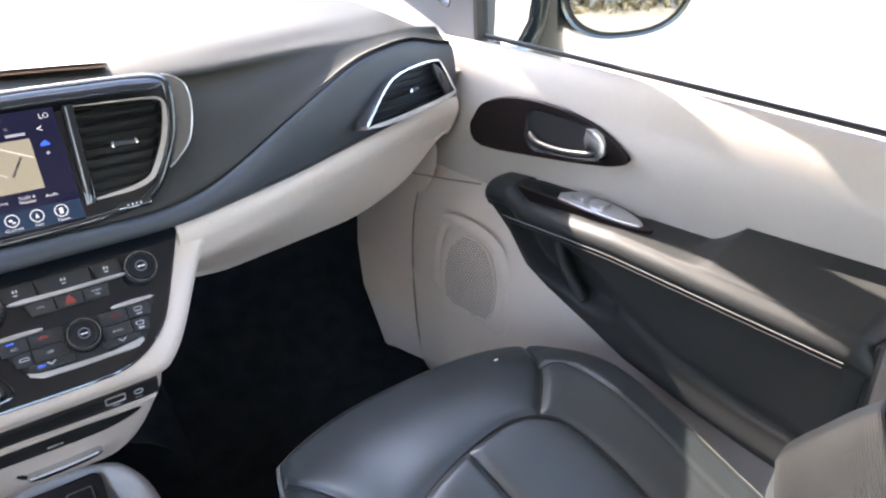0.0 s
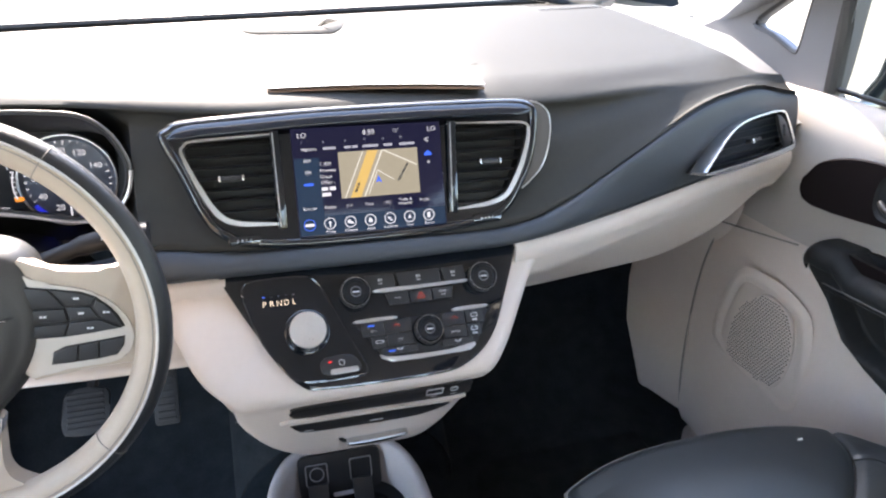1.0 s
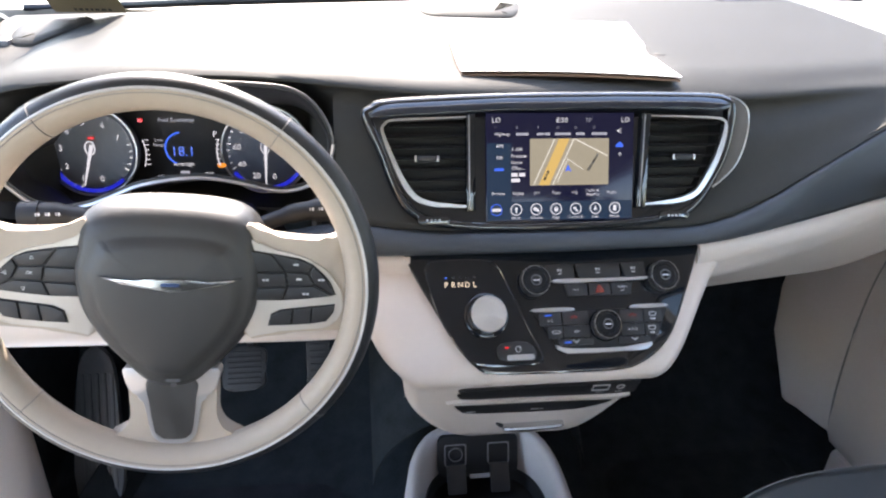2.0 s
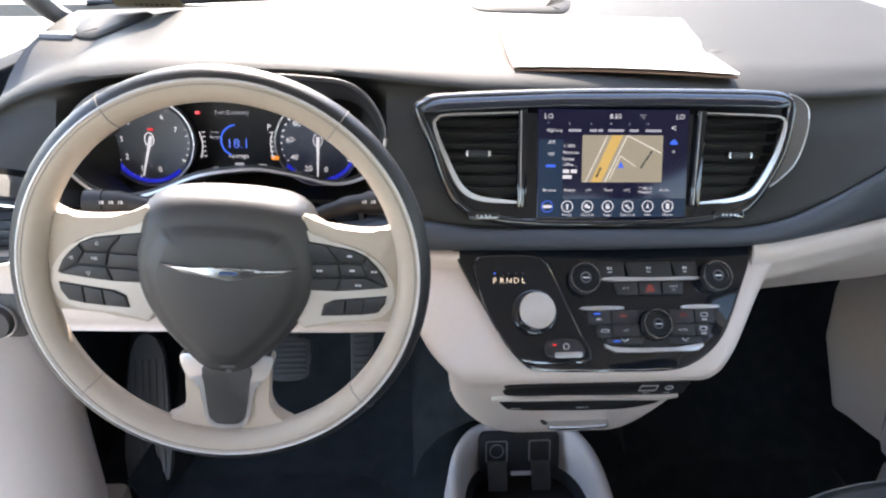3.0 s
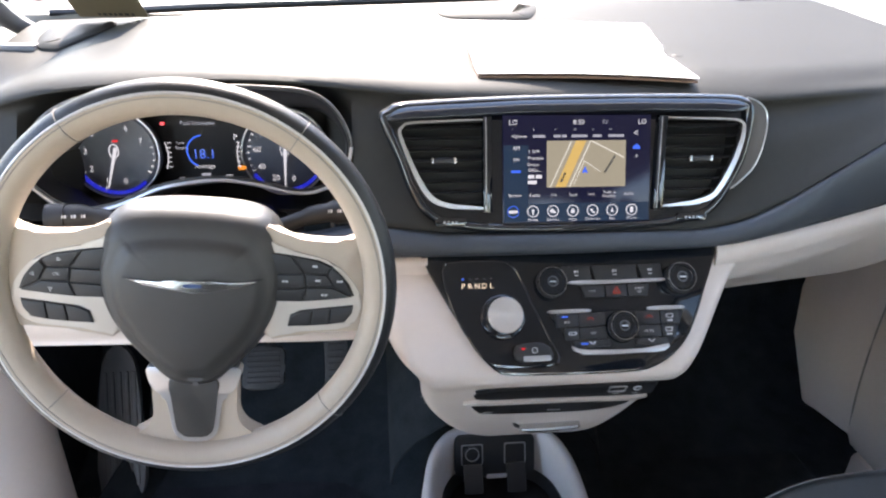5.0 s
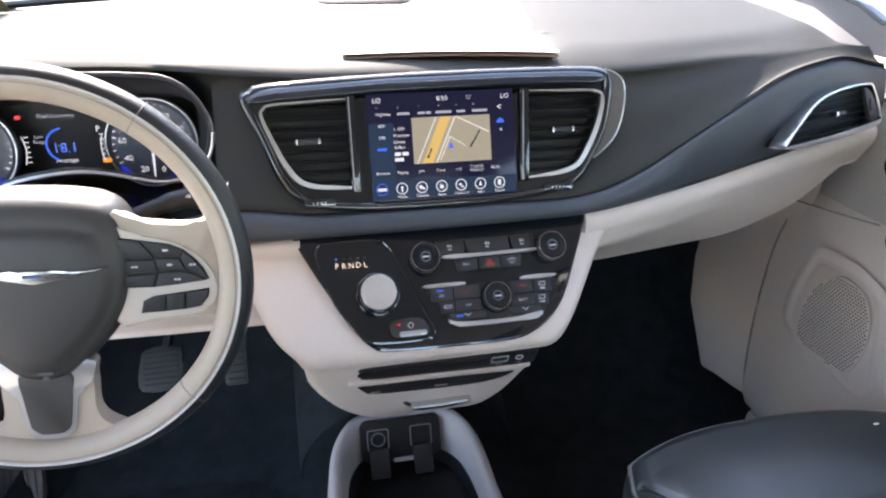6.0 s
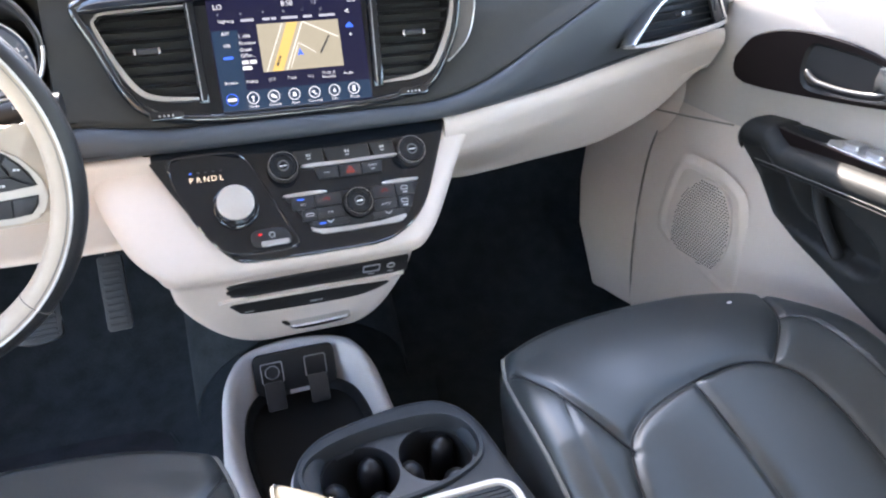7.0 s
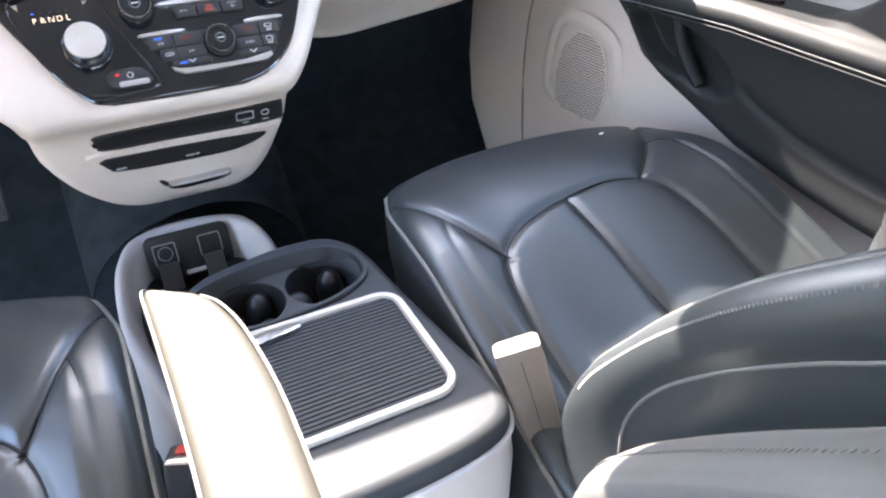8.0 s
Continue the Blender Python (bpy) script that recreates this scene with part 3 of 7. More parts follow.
def centre_unit():
    outer = BEZEL
    bez = part("bezel", plate(outer, [soft(shrink(VENT_L, 0.004)), soft(shrink(VENT_R, 0.004))], -0.02, 0.006, FACE), M_GLOSS, unit, "piano black bezel")
    part("bezel_edge", tube([FACE @ Vector((u, v, 0.003)) for u, v in shrink(BEZEL, 0.0030)], 0.0056, True, 12, up=(0, -0.94, 0.34)), M_GLOSSEDGE, bez)
    part("rim_trim", ring(spline([(a * 1.012, b * 1.03 + 0.001) for a, b in BEZEL], 1, True), shrink(BEZEL, -0.0005), -0.018, 0.003, FACE, 0.001), M_BRUSH, unit)
    m2 = FACE @ Matrix.Translation((0, 0, 0.0065))
    us = np.linspace(-0.2065, 0.2035, 60)
    ease = lambda u: min(1.0, 0.25 + 0.75 * math.sqrt(max(0.0, min(1.0, (u + 0.2065) / 0.016))), 0.25 + 0.75 * math.sqrt(max(0.0, min(1.0, (0.2035 - u) / 0.016))))
    crown = lambda u: float(np.interp(u, [-0.2065, -0.2035, -0.1985, -0.1919, -0.1819, -0.0578, 0.0689, 0.1658, 0.1900, 0.1987, 0.2035], [0.0505, 0.0550, 0.0588, 0.0610, 0.0628, 0.0688, 0.0704, 0.0698, 0.0680, 0.0655, 0.0610]))
    part("upper_blade", loft([[m2 @ Vector((u, crown(u) - dv * ease(u), h * ease(u))) for dv, h in ((0.0, -0.002), (0.0006, 0.0012), (0.008, 0.0050), (0.0145, 0.0072), (0.0165, 0.0060), (0.0170, -0.001))] for u in us], False), M_BLADE, unit, "gloss black upper blade", angle=60)
    crescent = [(0.205, 0.069), (0.2188, 0.0640), (0.2290, 0.0515), (0.2283, 0.0248), (0.2174, -0.0069), (0.1989, -0.0262), (0.188, -0.0338), (0.2045, -0.0007), (0.2115, 0.0372), (0.2120, 0.056)]
    part("end_trim", slab(soft(crescent), -0.014, 0.002, FACE, 0.002), M_ENDTRIM, unit, "satin grey end trim")
    part("end_edge", tube([FACE @ Vector((u, v, 0.0015)) for u, v in spline(crescent[:7], 4)], 0.0011, sides=6), M_SATIN, unit)
    vl = dash_vent(unit, VENT_L, m2, 8, 0.12, "louvred air vent with chrome surround", 0.002, EDGE_L)
    vr = dash_vent(unit, VENT_R, m2, 8, 0.12, "louvred air vent with chrome surround", 0.002, EDGE_R)
    for v, u, w in ((vl, -0.1465, 0.002), (vr, 0.1455, 0.001)):
        b = part("slider", slab(rounded(u - 0.0115, w - 0.0034, u + 0.0115, w + 0.0034, 0.0030), -0.002, 0.009, m2, 0.003), M_KEY, v)
        for s in (-1, 1):
            part("slider_cap", slab(rounded(u + s * 0.0122 - 0.0014, w - 0.0036, u + s * 0.0122 + 0.0014, w + 0.0036, 0.0013), -0.001, 0.0085, m2, 0.001), M_CHROME, b)
    for u0, u1, lean in ((-0.1035, -0.0925, 0.0), (0.0960, 0.1075, 0.0045)):
        strip = [(u0 - lean, -0.056), (u1 - lean, -0.056), (u1, 0.050), (u0, 0.050)]
        part("upright_trim", slab(strip, -0.001, 0.006, m2, 0.003), M_GLOSS, unit)
        part("upright_line", tube([m2 @ Vector((u0 + 0.0035 - lean, -0.054, 0.0062)), m2 @ Vector((u0 + 0.0035, 0.048, 0.0062))], 0.0011, sides=6), M_CHROME, unit)
    for u, s in ((-0.139, -1), (0.139, 1)):
        body = part("vent_wheel_bezel", slab(rounded(u - 0.018, -0.0705, u + 0.018, -0.0605, 0.0045), -0.001, 0.003, m2, 0.0015), M_GLOSSEDGE, unit)
        for k in range(4):
            part("wheel_tooth", slab(rounded(u - 0.0085 + k * 0.0045, -0.0665, u - 0.0063 + k * 0.0045, -0.0642, 0.0008, 2), 0.001, 0.004, m2, 0.0006), M_SATIN, body)
    scr = part("touchscreen", slab([(-0.0805, -0.0685), (0.0885, -0.0685), (0.0885, 0.0505), (-0.0805, 0.0505)], -0.001, 0.0015, m2, 0.001), M_SCREEN, unit, "lit navy touchscreen with road map")
    h = 0.0019
    q = lambda u0, v0, u1, v1, mat, name, high=h: part(name, slab([(u0, v0), (u1, v0), (u1, v1), (u0, v1)], high - 0.0003, high, m2), mat, scr)
    q(-0.0795, -0.0675, -0.052, 0.018, M_SCREEN_HI, "side_menu")
    q(-0.0795, -0.0675, 0.0875, -0.047, M_SCREEN_HI, "bottom_menu", h - 0.0001)
    q(-0.031, -0.029, 0.0595, 0.0225, M_MAP, "map")
    part("map_road", slab([(-0.021, -0.0288), (-0.009, -0.0288), (0.014, 0.0223), (0.002, 0.0223)], h, h + 0.0003, m2), M_ROAD, scr)
    for a, b, w in (((-0.027, -0.0287), (-0.003, 0.0222), 0.0010), ((-0.005, -0.0287), (0.019, 0.0222), 0.0012), ((0.0, -0.026), (0.012, 0.0), 0.0008), ((0.012, 0.0), (0.03, -0.012), 0.0008), ((0.02, 0.022), (0.058, 0.003), 0.0012)):
        d = np.array(b) - np.array(a)
        n = np.array((-d[1], d[0])) / np.linalg.norm(d) * w / 2
        part("map_street", slab([tuple(np.array(a) - n), tuple(np.array(b) - n), tuple(np.array(b) + n), tuple(np.array(a) + n)], h, h + 0.0004, m2), M_STREET, scr)
    part("map_arrow", slab([(0.009, -0.014), (0.0125, -0.0125), (0.016, -0.014), (0.0125, -0.006)], h, h + 0.0006, m2), M_BLUE, scr)
    h2 = h + 0.0007
    T = lambda s, u, v, size, mat=M_INK, al="CENTER": letters(s, u, v, size, m2, mat, scr, h2, al)
    T("LO", -0.069, 0.0425, 0.0078)
    T("LO", 0.078, 0.0425, 0.0078)
    T("8:50", 0.005, 0.0425, 0.0078)
    T("72°", 0.036, 0.0425, 0.0060, M_DIM)
    T("<", 0.071, 0.030, 0.011)
    T("Highway", -0.0625, 0.0275, 0.0050, M_INK)
    for u, ws in ((-0.040, [0.014]), (-0.016, [0.008, 0.006]), (0.006, [0.018]), (0.026, [0.010]), (0.048, [0.018])):
        bars(u, 0.0275, ws, 0.0028, m2, M_DIM, scr, h2)
    for k, u in enumerate((-0.070, -0.046, -0.022, 0.0, 0.021, 0.041)):
        T(str(7 + k), u, 0.0345, 0.0034, M_DIM)
    T("AM", -0.0655, 0.0145, 0.0056)
    T("FM", -0.0655, 0.0015, 0.0056)
    part("menu_mark", slab(rounded(-0.0715, -0.0125, -0.0605, -0.0095, 0.0012, 2), h, h2, m2), M_BLUE, scr)
    T("1 XM", -0.0460, 0.0105, 0.0056)
    T("Preview", -0.0435, 0.0035, 0.0056)
    T("Great", -0.0465, -0.0035, 0.0056)
    T("Offer...", -0.0445, -0.0098, 0.0056)
    bars(-0.0445, -0.0168, [0.007, 0.007], 0.0040, m2, M_INK, scr, h2)
    bars(-0.0475, -0.0230, [0.010], 0.0040, m2, M_INK, scr, h2)
    bars(0, 0, [0.008, 0.008, 0.004], 0.0022, m2 @ Matrix.Translation((0.041, -0.004, 0)) @ Matrix.Rotation(radians(57), 4, "Z"), M_KEY, scr, h2)
    bars(0, 0, [0.004, 0.002, 0.003], 0.0026, m2 @ Matrix.Translation((-0.0125, -0.018, 0)) @ Matrix.Rotation(radians(65), 4, "Z"), M_KEY, scr, h2)
    for s, u in (("Browse", -0.067), ("Replay", -0.0445), ("Tune", -0.001), ("Audio", 0.0635)):
        T(s, u, -0.0375, 0.0048)
    T("Traffic &", 0.041, -0.0355, 0.0044)
    T("Weather", 0.041, -0.0398, 0.0044)
    for u in (-0.023, 0.020):
        T("|<<" if u < 0 else ">>|", u, -0.0375, 0.0050)
    for k, s in enumerate(("Media", "Climate", "Apps", "Controls", "Nav", "Phone")):
        u = -0.0465 + k * 0.0228
        part("menu_ring", ring(circle(u, -0.0555, 0.0066, 24), circle(u, -0.0555, 0.0056, 24), h, h2, m2), M_INK, scr)
        sign = ([slab(circle(u, -0.0545, 0.0016, 12), h, h2, m2), slab(rounded(u - 0.0008, -0.0595, u + 0.0008, -0.0555, 0.0004, 2), h, h2, m2)],
                [slab(circle(u - 0.0012, -0.0550, 0.0022, 14), h, h2, m2), slab(circle(u + 0.0018, -0.0566, 0.0016, 12), h, h2, m2)],
                [slab(rounded(u - 0.0022, -0.0582, u + 0.0022, -0.0545, 0.0008, 2), h, h2, m2), ring(circle(u, -0.0545, 0.0018, 14), circle(u, -0.0545, 0.0011, 14), h, h2, m2)],
                [slab(rounded(u - 0.0028, -0.0562, u + 0.0005, -0.0538, 0.0006, 2), h, h2, m2), slab(rounded(u - 0.0004, -0.0585, u + 0.0028, -0.0566, 0.0006, 2), h, h2, m2)],
                [slab([(u - 0.0020, -0.0582), (u, -0.0570), (u + 0.0020, -0.0582), (u, -0.0522)], h, h2, m2)],
                [slab(rounded(u - 0.0018, -0.0588, u + 0.0018, -0.0522, 0.0008, 2), h, h2, m2)])[k]
        part("menu_sign", join(*sign), M_INK, scr)
        T(s, u, -0.0648, 0.0046)
    part("menu_ring", ring(circle(-0.069, -0.0555, 0.0066, 24), circle(-0.069, -0.0555, 0.0058, 24), h, h2, m2), M_BLUE, scr)
    part("menu_sign", slab(rounded(-0.0742, -0.0572, -0.0638, -0.0540, 0.0012, 2), h, h2, m2), M_INK, scr)
    part("menu_mark", slab([(0.0675, 0.0125), (0.076, 0.0125), (0.076, 0.015), (0.072, 0.0185), (0.0675, 0.015)], h, h2, m2), M_BLUE, scr)
    T("*", 0.072, 0.003, 0.009)


centre_unit()


# ---- control panel ----
M_PANELKEY = material("gloss charcoal key", (0.024, 0.025, 0.027), 0.28, stain=0.1, rough_var=0.03)


def control_panel():
    line = [(-0.170, 0.0905), (-0.06, 0.0905), (0.06, 0.092), (0.188, 0.102), (0.170, 0.060), (0.147, 0.009), (0.134, -0.014), (0.118, -0.031), (0.097, -0.044), (0.070, -0.051), (0.0, -0.0515), (-0.070, -0.0495), (-0.090, -0.044), (-0.111, -0.021), (-0.128, 0.010), (-0.147, 0.045)]
    body = thing("control_panel", (0, -0.06, 0.60), "gloss black control panel with rotary shifter and climate keys", "control panel")
    face = part("panel_face", slab(line, -0.012, 0.004, PANEL, 0.0025, 3), M_GLOSS, body)
    part("panel_edge", tube([PANEL @ Vector((u, q, 0.0025)) for u, q in spline(shrink(line, 0.0016)[4:], 3)], 0.0018, False, 8), M_GLOSSEDGE, face)
    m = PANEL @ Matrix.Translation((-0.0049, -0.0032, 0.004)) @ Matrix.Diagonal((0.979, 1.0, 1.0, 1.0))
    # shifter island
    isle = soft([(-0.1420, 0.0690), (-0.1400, 0.0770), (-0.1325, 0.0815), (-0.100, 0.0825), (-0.0710, 0.0810), (-0.0600, 0.0745), (-0.0530, 0.0640), (-0.036, 0.022), (-0.0165, -0.0225), (-0.0145, -0.0310), (-0.0190, -0.0362), (-0.050, -0.0375), (-0.0775, -0.0365), (-0.0920, -0.0325), (-0.1020, -0.0240), (-0.124, 0.0105), (-0.136, 0.044)], 4)
    sh = part("shifter_island", slab(isle, -0.001, 0.0022, m, 0.0015), M_GLOSS, body)
    part("island_edge", tube([m @ Vector((u, v, 0.0012)) for u, v in isle], 0.0016, True, 8), M_GLOSSEDGE, sh)
    m3 = m @ Matrix.Translation((0, 0, 0.0024))
    dial = part("shifter_dial", knob(-0.076, 0.0175, [(0.0250, -0.001), (0.0250, 0.004), (0.0225, 0.0055)], m3), M_GLOSS, body, "rotary gear dial")
    part("dial_side", knob(-0.076, 0.0175, [(0.0215, 0.005), (0.0208, 0.018), (0.0200, 0.0205)], m3, 48), M_CHROME, dial)
    cap = part("dial_top", knob(0.0, 0.0, [(0.0201, 0.0202), (0.0194, 0.0212), (0.0160, 0.0210), (0.0001, 0.0206)], Matrix.Identity(4), 48), M_DIALTOP, dial, "brushed silver dial top")
    cap.matrix_basis = base_of(dial) @ m3 @ Matrix.Translation((-0.076, 0.0175, 0.0))
    for k, ch in enumerate("PRNDL"):
        letters(ch, -0.119 + k * 0.0082, 0.0535, 0.0090, m3, M_AMBER, body, 0.0003)
        part("gear_light", slab(rounded(-0.1205 + k * 0.0082, 0.0612, -0.1175 + k * 0.0082, 0.0627, 0.0006, 2), 0, 0.0004, m3), M_BLUE if k == 0 else M_KEY, body)
    pk = part("park_brake_key", slab(soft([(-0.066, -0.0245), (-0.061, -0.0135), (-0.030, -0.0135), (-0.0225, -0.031), (-0.058, -0.0325)], 3), 0, 0.004, m3, 0.0012), M_KEY, body)
    part("key_edge", slab(rounded(-0.056, -0.0325, -0.0245, -0.0265, 0.002), 0.003, 0.0052, m3, 0.001), M_SATIN, pk)
    part("key_light", slab(rounded(-0.0575, -0.0195, -0.0535, -0.0175, 0.0008, 2), 0.004, 0.0046, m3), M_REDLAMP, pk)
    part("key_sign", ring(circle(-0.0425, -0.0205, 0.0034, 16), circle(-0.0425, -0.0205, 0.0027, 16), 0.004, 0.0045, m3), M_WHITE_INK, pk)
    # knobs
    for u, v, r in ((-0.017, 0.0545, 0.0168), (0.1375, 0.0555, 0.0168), (0.0620, 0.0022, 0.0160)):
        k = part("knob", knob(u, v, [(r * 1.08, -0.001), (r * 1.08, 0.002), (r, 0.0028), (r * 0.97, 0.013), (r * 0.86, 0.0152), (r * 0.72, 0.0150), (r * 0.68, 0.0142), (0.0001, 0.0140)], m), M_GLOSS, body, "gloss black rotary knob")
        part("knob_ring", ring(circle(u, v, r * 1.0, 32), circle(u, v, r * 0.95, 32), 0.0115, 0.0142, m, 0.0004), M_CHROME, k)
        part("knob_base", ring(circle(u, v, r * 1.16, 32), circle(u, v, r * 1.04, 32), -0.001, 0.0030, m, 0.001), M_GLOSS, k)
        teeth = [slab(rounded(-0.0009, -0.0018, 0.0009, 0.0018, 0.0006, 2), 0.004, 0.0105, m @ Matrix.Translation((u, v, 0)) @ Matrix.Rotation(a * math.pi / 12, 4, "Z") @ Matrix.Translation((r * 0.99, 0, 0))) for a in range(24)]
        part("grip_ribs", join(*teeth), M_KEY, k)
        part("knob_sign", ring(circle(u, v, r * 0.38, 20), circle(u, v, r * 0.28, 20), 0.0142, 0.0146, m), M_DIM2, k)
        bars(u, v - r * 0.02, [r * 0.2, r * 0.2], r * 0.09, m, M_WHITE_INK, k, 0.0147)
    # radio keys
    for a, b in ((-0.003, 0.0318), (0.0332, 0.0875), (0.0890, 0.118)):
        kk = part("key", slab([(a, 0.0735), (b, 0.0735), (b - (0.0 if b < 0.1 else -0.001), 0.0565), (a + 0.004, 0.0565)], -0.001, 0.003, m, 0.0008), M_PANELKEY, body)
        bars((a + b) / 2, 0.0665, [0.0022, 0.0016], 0.0030, m, M_WHITE_INK, kk, 0.0033)
        bars((a + b) / 2, 0.0622, [0.0045], 0.0012, m, M_WHITE_INK, kk, 0.0033)
    part("key_trim", slab(soft([(0.003, 0.0545), (0.018, 0.0565), (0.06, 0.0556), (0.1185, 0.0562), (0.117, 0.0530), (0.06, 0.0518), (0.018, 0.0518)], 2), 0, 0.0045, m, 0.001), M_SATIN, body)
    for k, (a, b) in enumerate(((0.018, 0.046), (0.0472, 0.0735), (0.0747, 0.101))):
        kk = part("key", slab([(a, 0.0505), (b, 0.0505), (b - 0.003 * (k == 2), 0.0365), (a + 0.004 * (k == 0), 0.0365)], -0.001, 0.003, m, 0.0008), M_PANELKEY, body)
        if k == 1:
            part("hazard_sign", ring([(0.0553, 0.0400), (0.0657, 0.0400), (0.0605, 0.0482)], [(0.0572, 0.0412), (0.0638, 0.0412), (0.0605, 0.0462)], 0.003, 0.0034, m), M_HAZARD, kk)
        else:
            letters("MUTE" if k == 0 else "SCREEN", (a + b) / 2, 0.0435 + 0.0018 * (k == 2), 0.0030, m, M_WHITE_INK, kk, 0.0033)
            if k == 2:
                letters("OFF", (a + b) / 2, 0.0410, 0.0030, m, M_WHITE_INK, kk, 0.0033)
    # climate keys
    plate = part("climate_plate", slab(soft([(-0.019, 0.0205), (0.030, 0.0195), (0.062, 0.021), (0.092, 0.0195), (0.137, 0.0205), (0.134, 0.008), (0.122, -0.016), (0.108, -0.0235), (0.062, -0.0235), (0.012, -0.0235), (0.002, -0.016), (-0.012, 0.006)], 3), -0.001, 0.0012, m, 0.001), M_DARK, body)
    part("key_trim", slab(soft([(-0.020, 0.0235), (0.022, 0.0235), (0.028, 0.0215), (0.022, 0.0198), (-0.018, 0.0198)], 2), 0, 0.004, m, 0.001), M_SATIN, plate)
    part("key_trim", slab(soft([(0.095, 0.0215), (0.100, 0.0240), (0.137, 0.0240), (0.1365, 0.0200), (0.100, 0.0198)], 2), 0, 0.004, m, 0.001), M_SATIN, plate)
    part("key_trim", slab(soft([(0.002, -0.0175), (0.010, -0.0215), (0.04, -0.0230), (0.085, -0.0230), (0.116, -0.0185), (0.110, -0.0265), (0.085, -0.0275), (0.015, -0.0275)], 2), 0, 0.004, m, 0.001), M_SATIN, plate)
    for a, b, c, d in ((-0.0145, 0.0040, 0.0112, 0.0190), (0.0124, 0.0040, 0.0435, 0.0190), (-0.0050, -0.0105, 0.0112, 0.0028), (0.0124, -0.0105, 0.0435, 0.0028), (0.0050, -0.0190, 0.0470, -0.0117), (0.0805, 0.0040, 0.1085, 0.0190), (0.1097, 0.0040, 0.1320, 0.0190), (0.0805, -0.0105, 0.1085, 0.0028), (0.0770, -0.0190, 0.1150, -0.0117), (0.1097, -0.0105, 0.1265, 0.0028)):
        part("key", slab(rounded(a, b, c, d, 0.0012, 2), 0.001, 0.0036, m, 0.0005), M_PANELKEY, plate)
    T = lambda t, u, v, size: letters(t, u, v, size, m, M_WHITE_INK, plate, 0.0039)
    T("A/C", -0.002, 0.0090, 0.0042)
    T("OFF", 0.028, -0.0040, 0.0038)
    T("AUTO", 0.0945, -0.0040, 0.0040)
    chevron = lambda u, v, s, mat, name: part(name, slab([(u - 0.0042, v - 0.0016 * s), (u, v + 0.0016 * s), (u + 0.0042, v - 0.0016 * s), (u + 0.0034, v - 0.0022 * s), (u, v + 0.0006 * s), (u - 0.0034, v - 0.0022 * s)], 0.0036, 0.0041, m), mat, plate)
    for u in (0.026, 0.096):
        chevron(u, 0.0130, 1, M_HAZARD, "heat_sign")
        chevron(u, -0.0150, -1, M_WHITE_INK, "cool_sign")
    for u, v in ((0.1205, 0.0125), (0.1180, -0.0030)):
        part("defrost_sign", ring(rounded(u - 0.0042, v - 0.0022, u + 0.0042, v + 0.0026, 0.0018), rounded(u - 0.0036, v - 0.0016, u + 0.0036, v + 0.0020, 0.0014), 0.0036, 0.0041, m), M_WHITE_INK, plate)
        bars(u, v - 0.0052, [0.0022, 0.0030], 0.0016, m, M_WHITE_INK, plate, 0.0039)
    part("recirculate_sign", ring(rounded(-0.0010, -0.0055, 0.0085, -0.0020, 0.0016), rounded(-0.0004, -0.0049, 0.0079, -0.0026, 0.0012), 0.0036, 0.0041, m), M_WHITE_INK, plate)
    for u, v in ((-0.004, 0.0152), (0.0165, -0.0155)):
        part("key_light", slab(rounded(u - 0.004, v - 0.0009, u + 0.004, v + 0.0009, 0.0006, 2), 0.003, 0.0042, m), M_BLUE, plate)


M_DIALTOP = material("brushed dial metal", (0.82, 0.82, 0.82), 0.3, metal=0.9, stain=0.06, stain_size=40, grain=0.15, grain_size=300)
aniso = M_DIALTOP.node_tree.nodes.new("ShaderNodeTangent")
aniso.direction_type, aniso.axis = "RADIAL", "Z"
M_DIALTOP.node_tree.nodes["Principled BSDF"].inputs["Anisotropic"].default_value = 0.8
M_DIALTOP.node_tree.links.new(aniso.outputs[0], M_DIALTOP.node_tree.nodes["Principled BSDF"].inputs["Tangent"])
M_DIM2 = material("grey print", (0.08, 0.08, 0.08), 0.6)
control_panel()


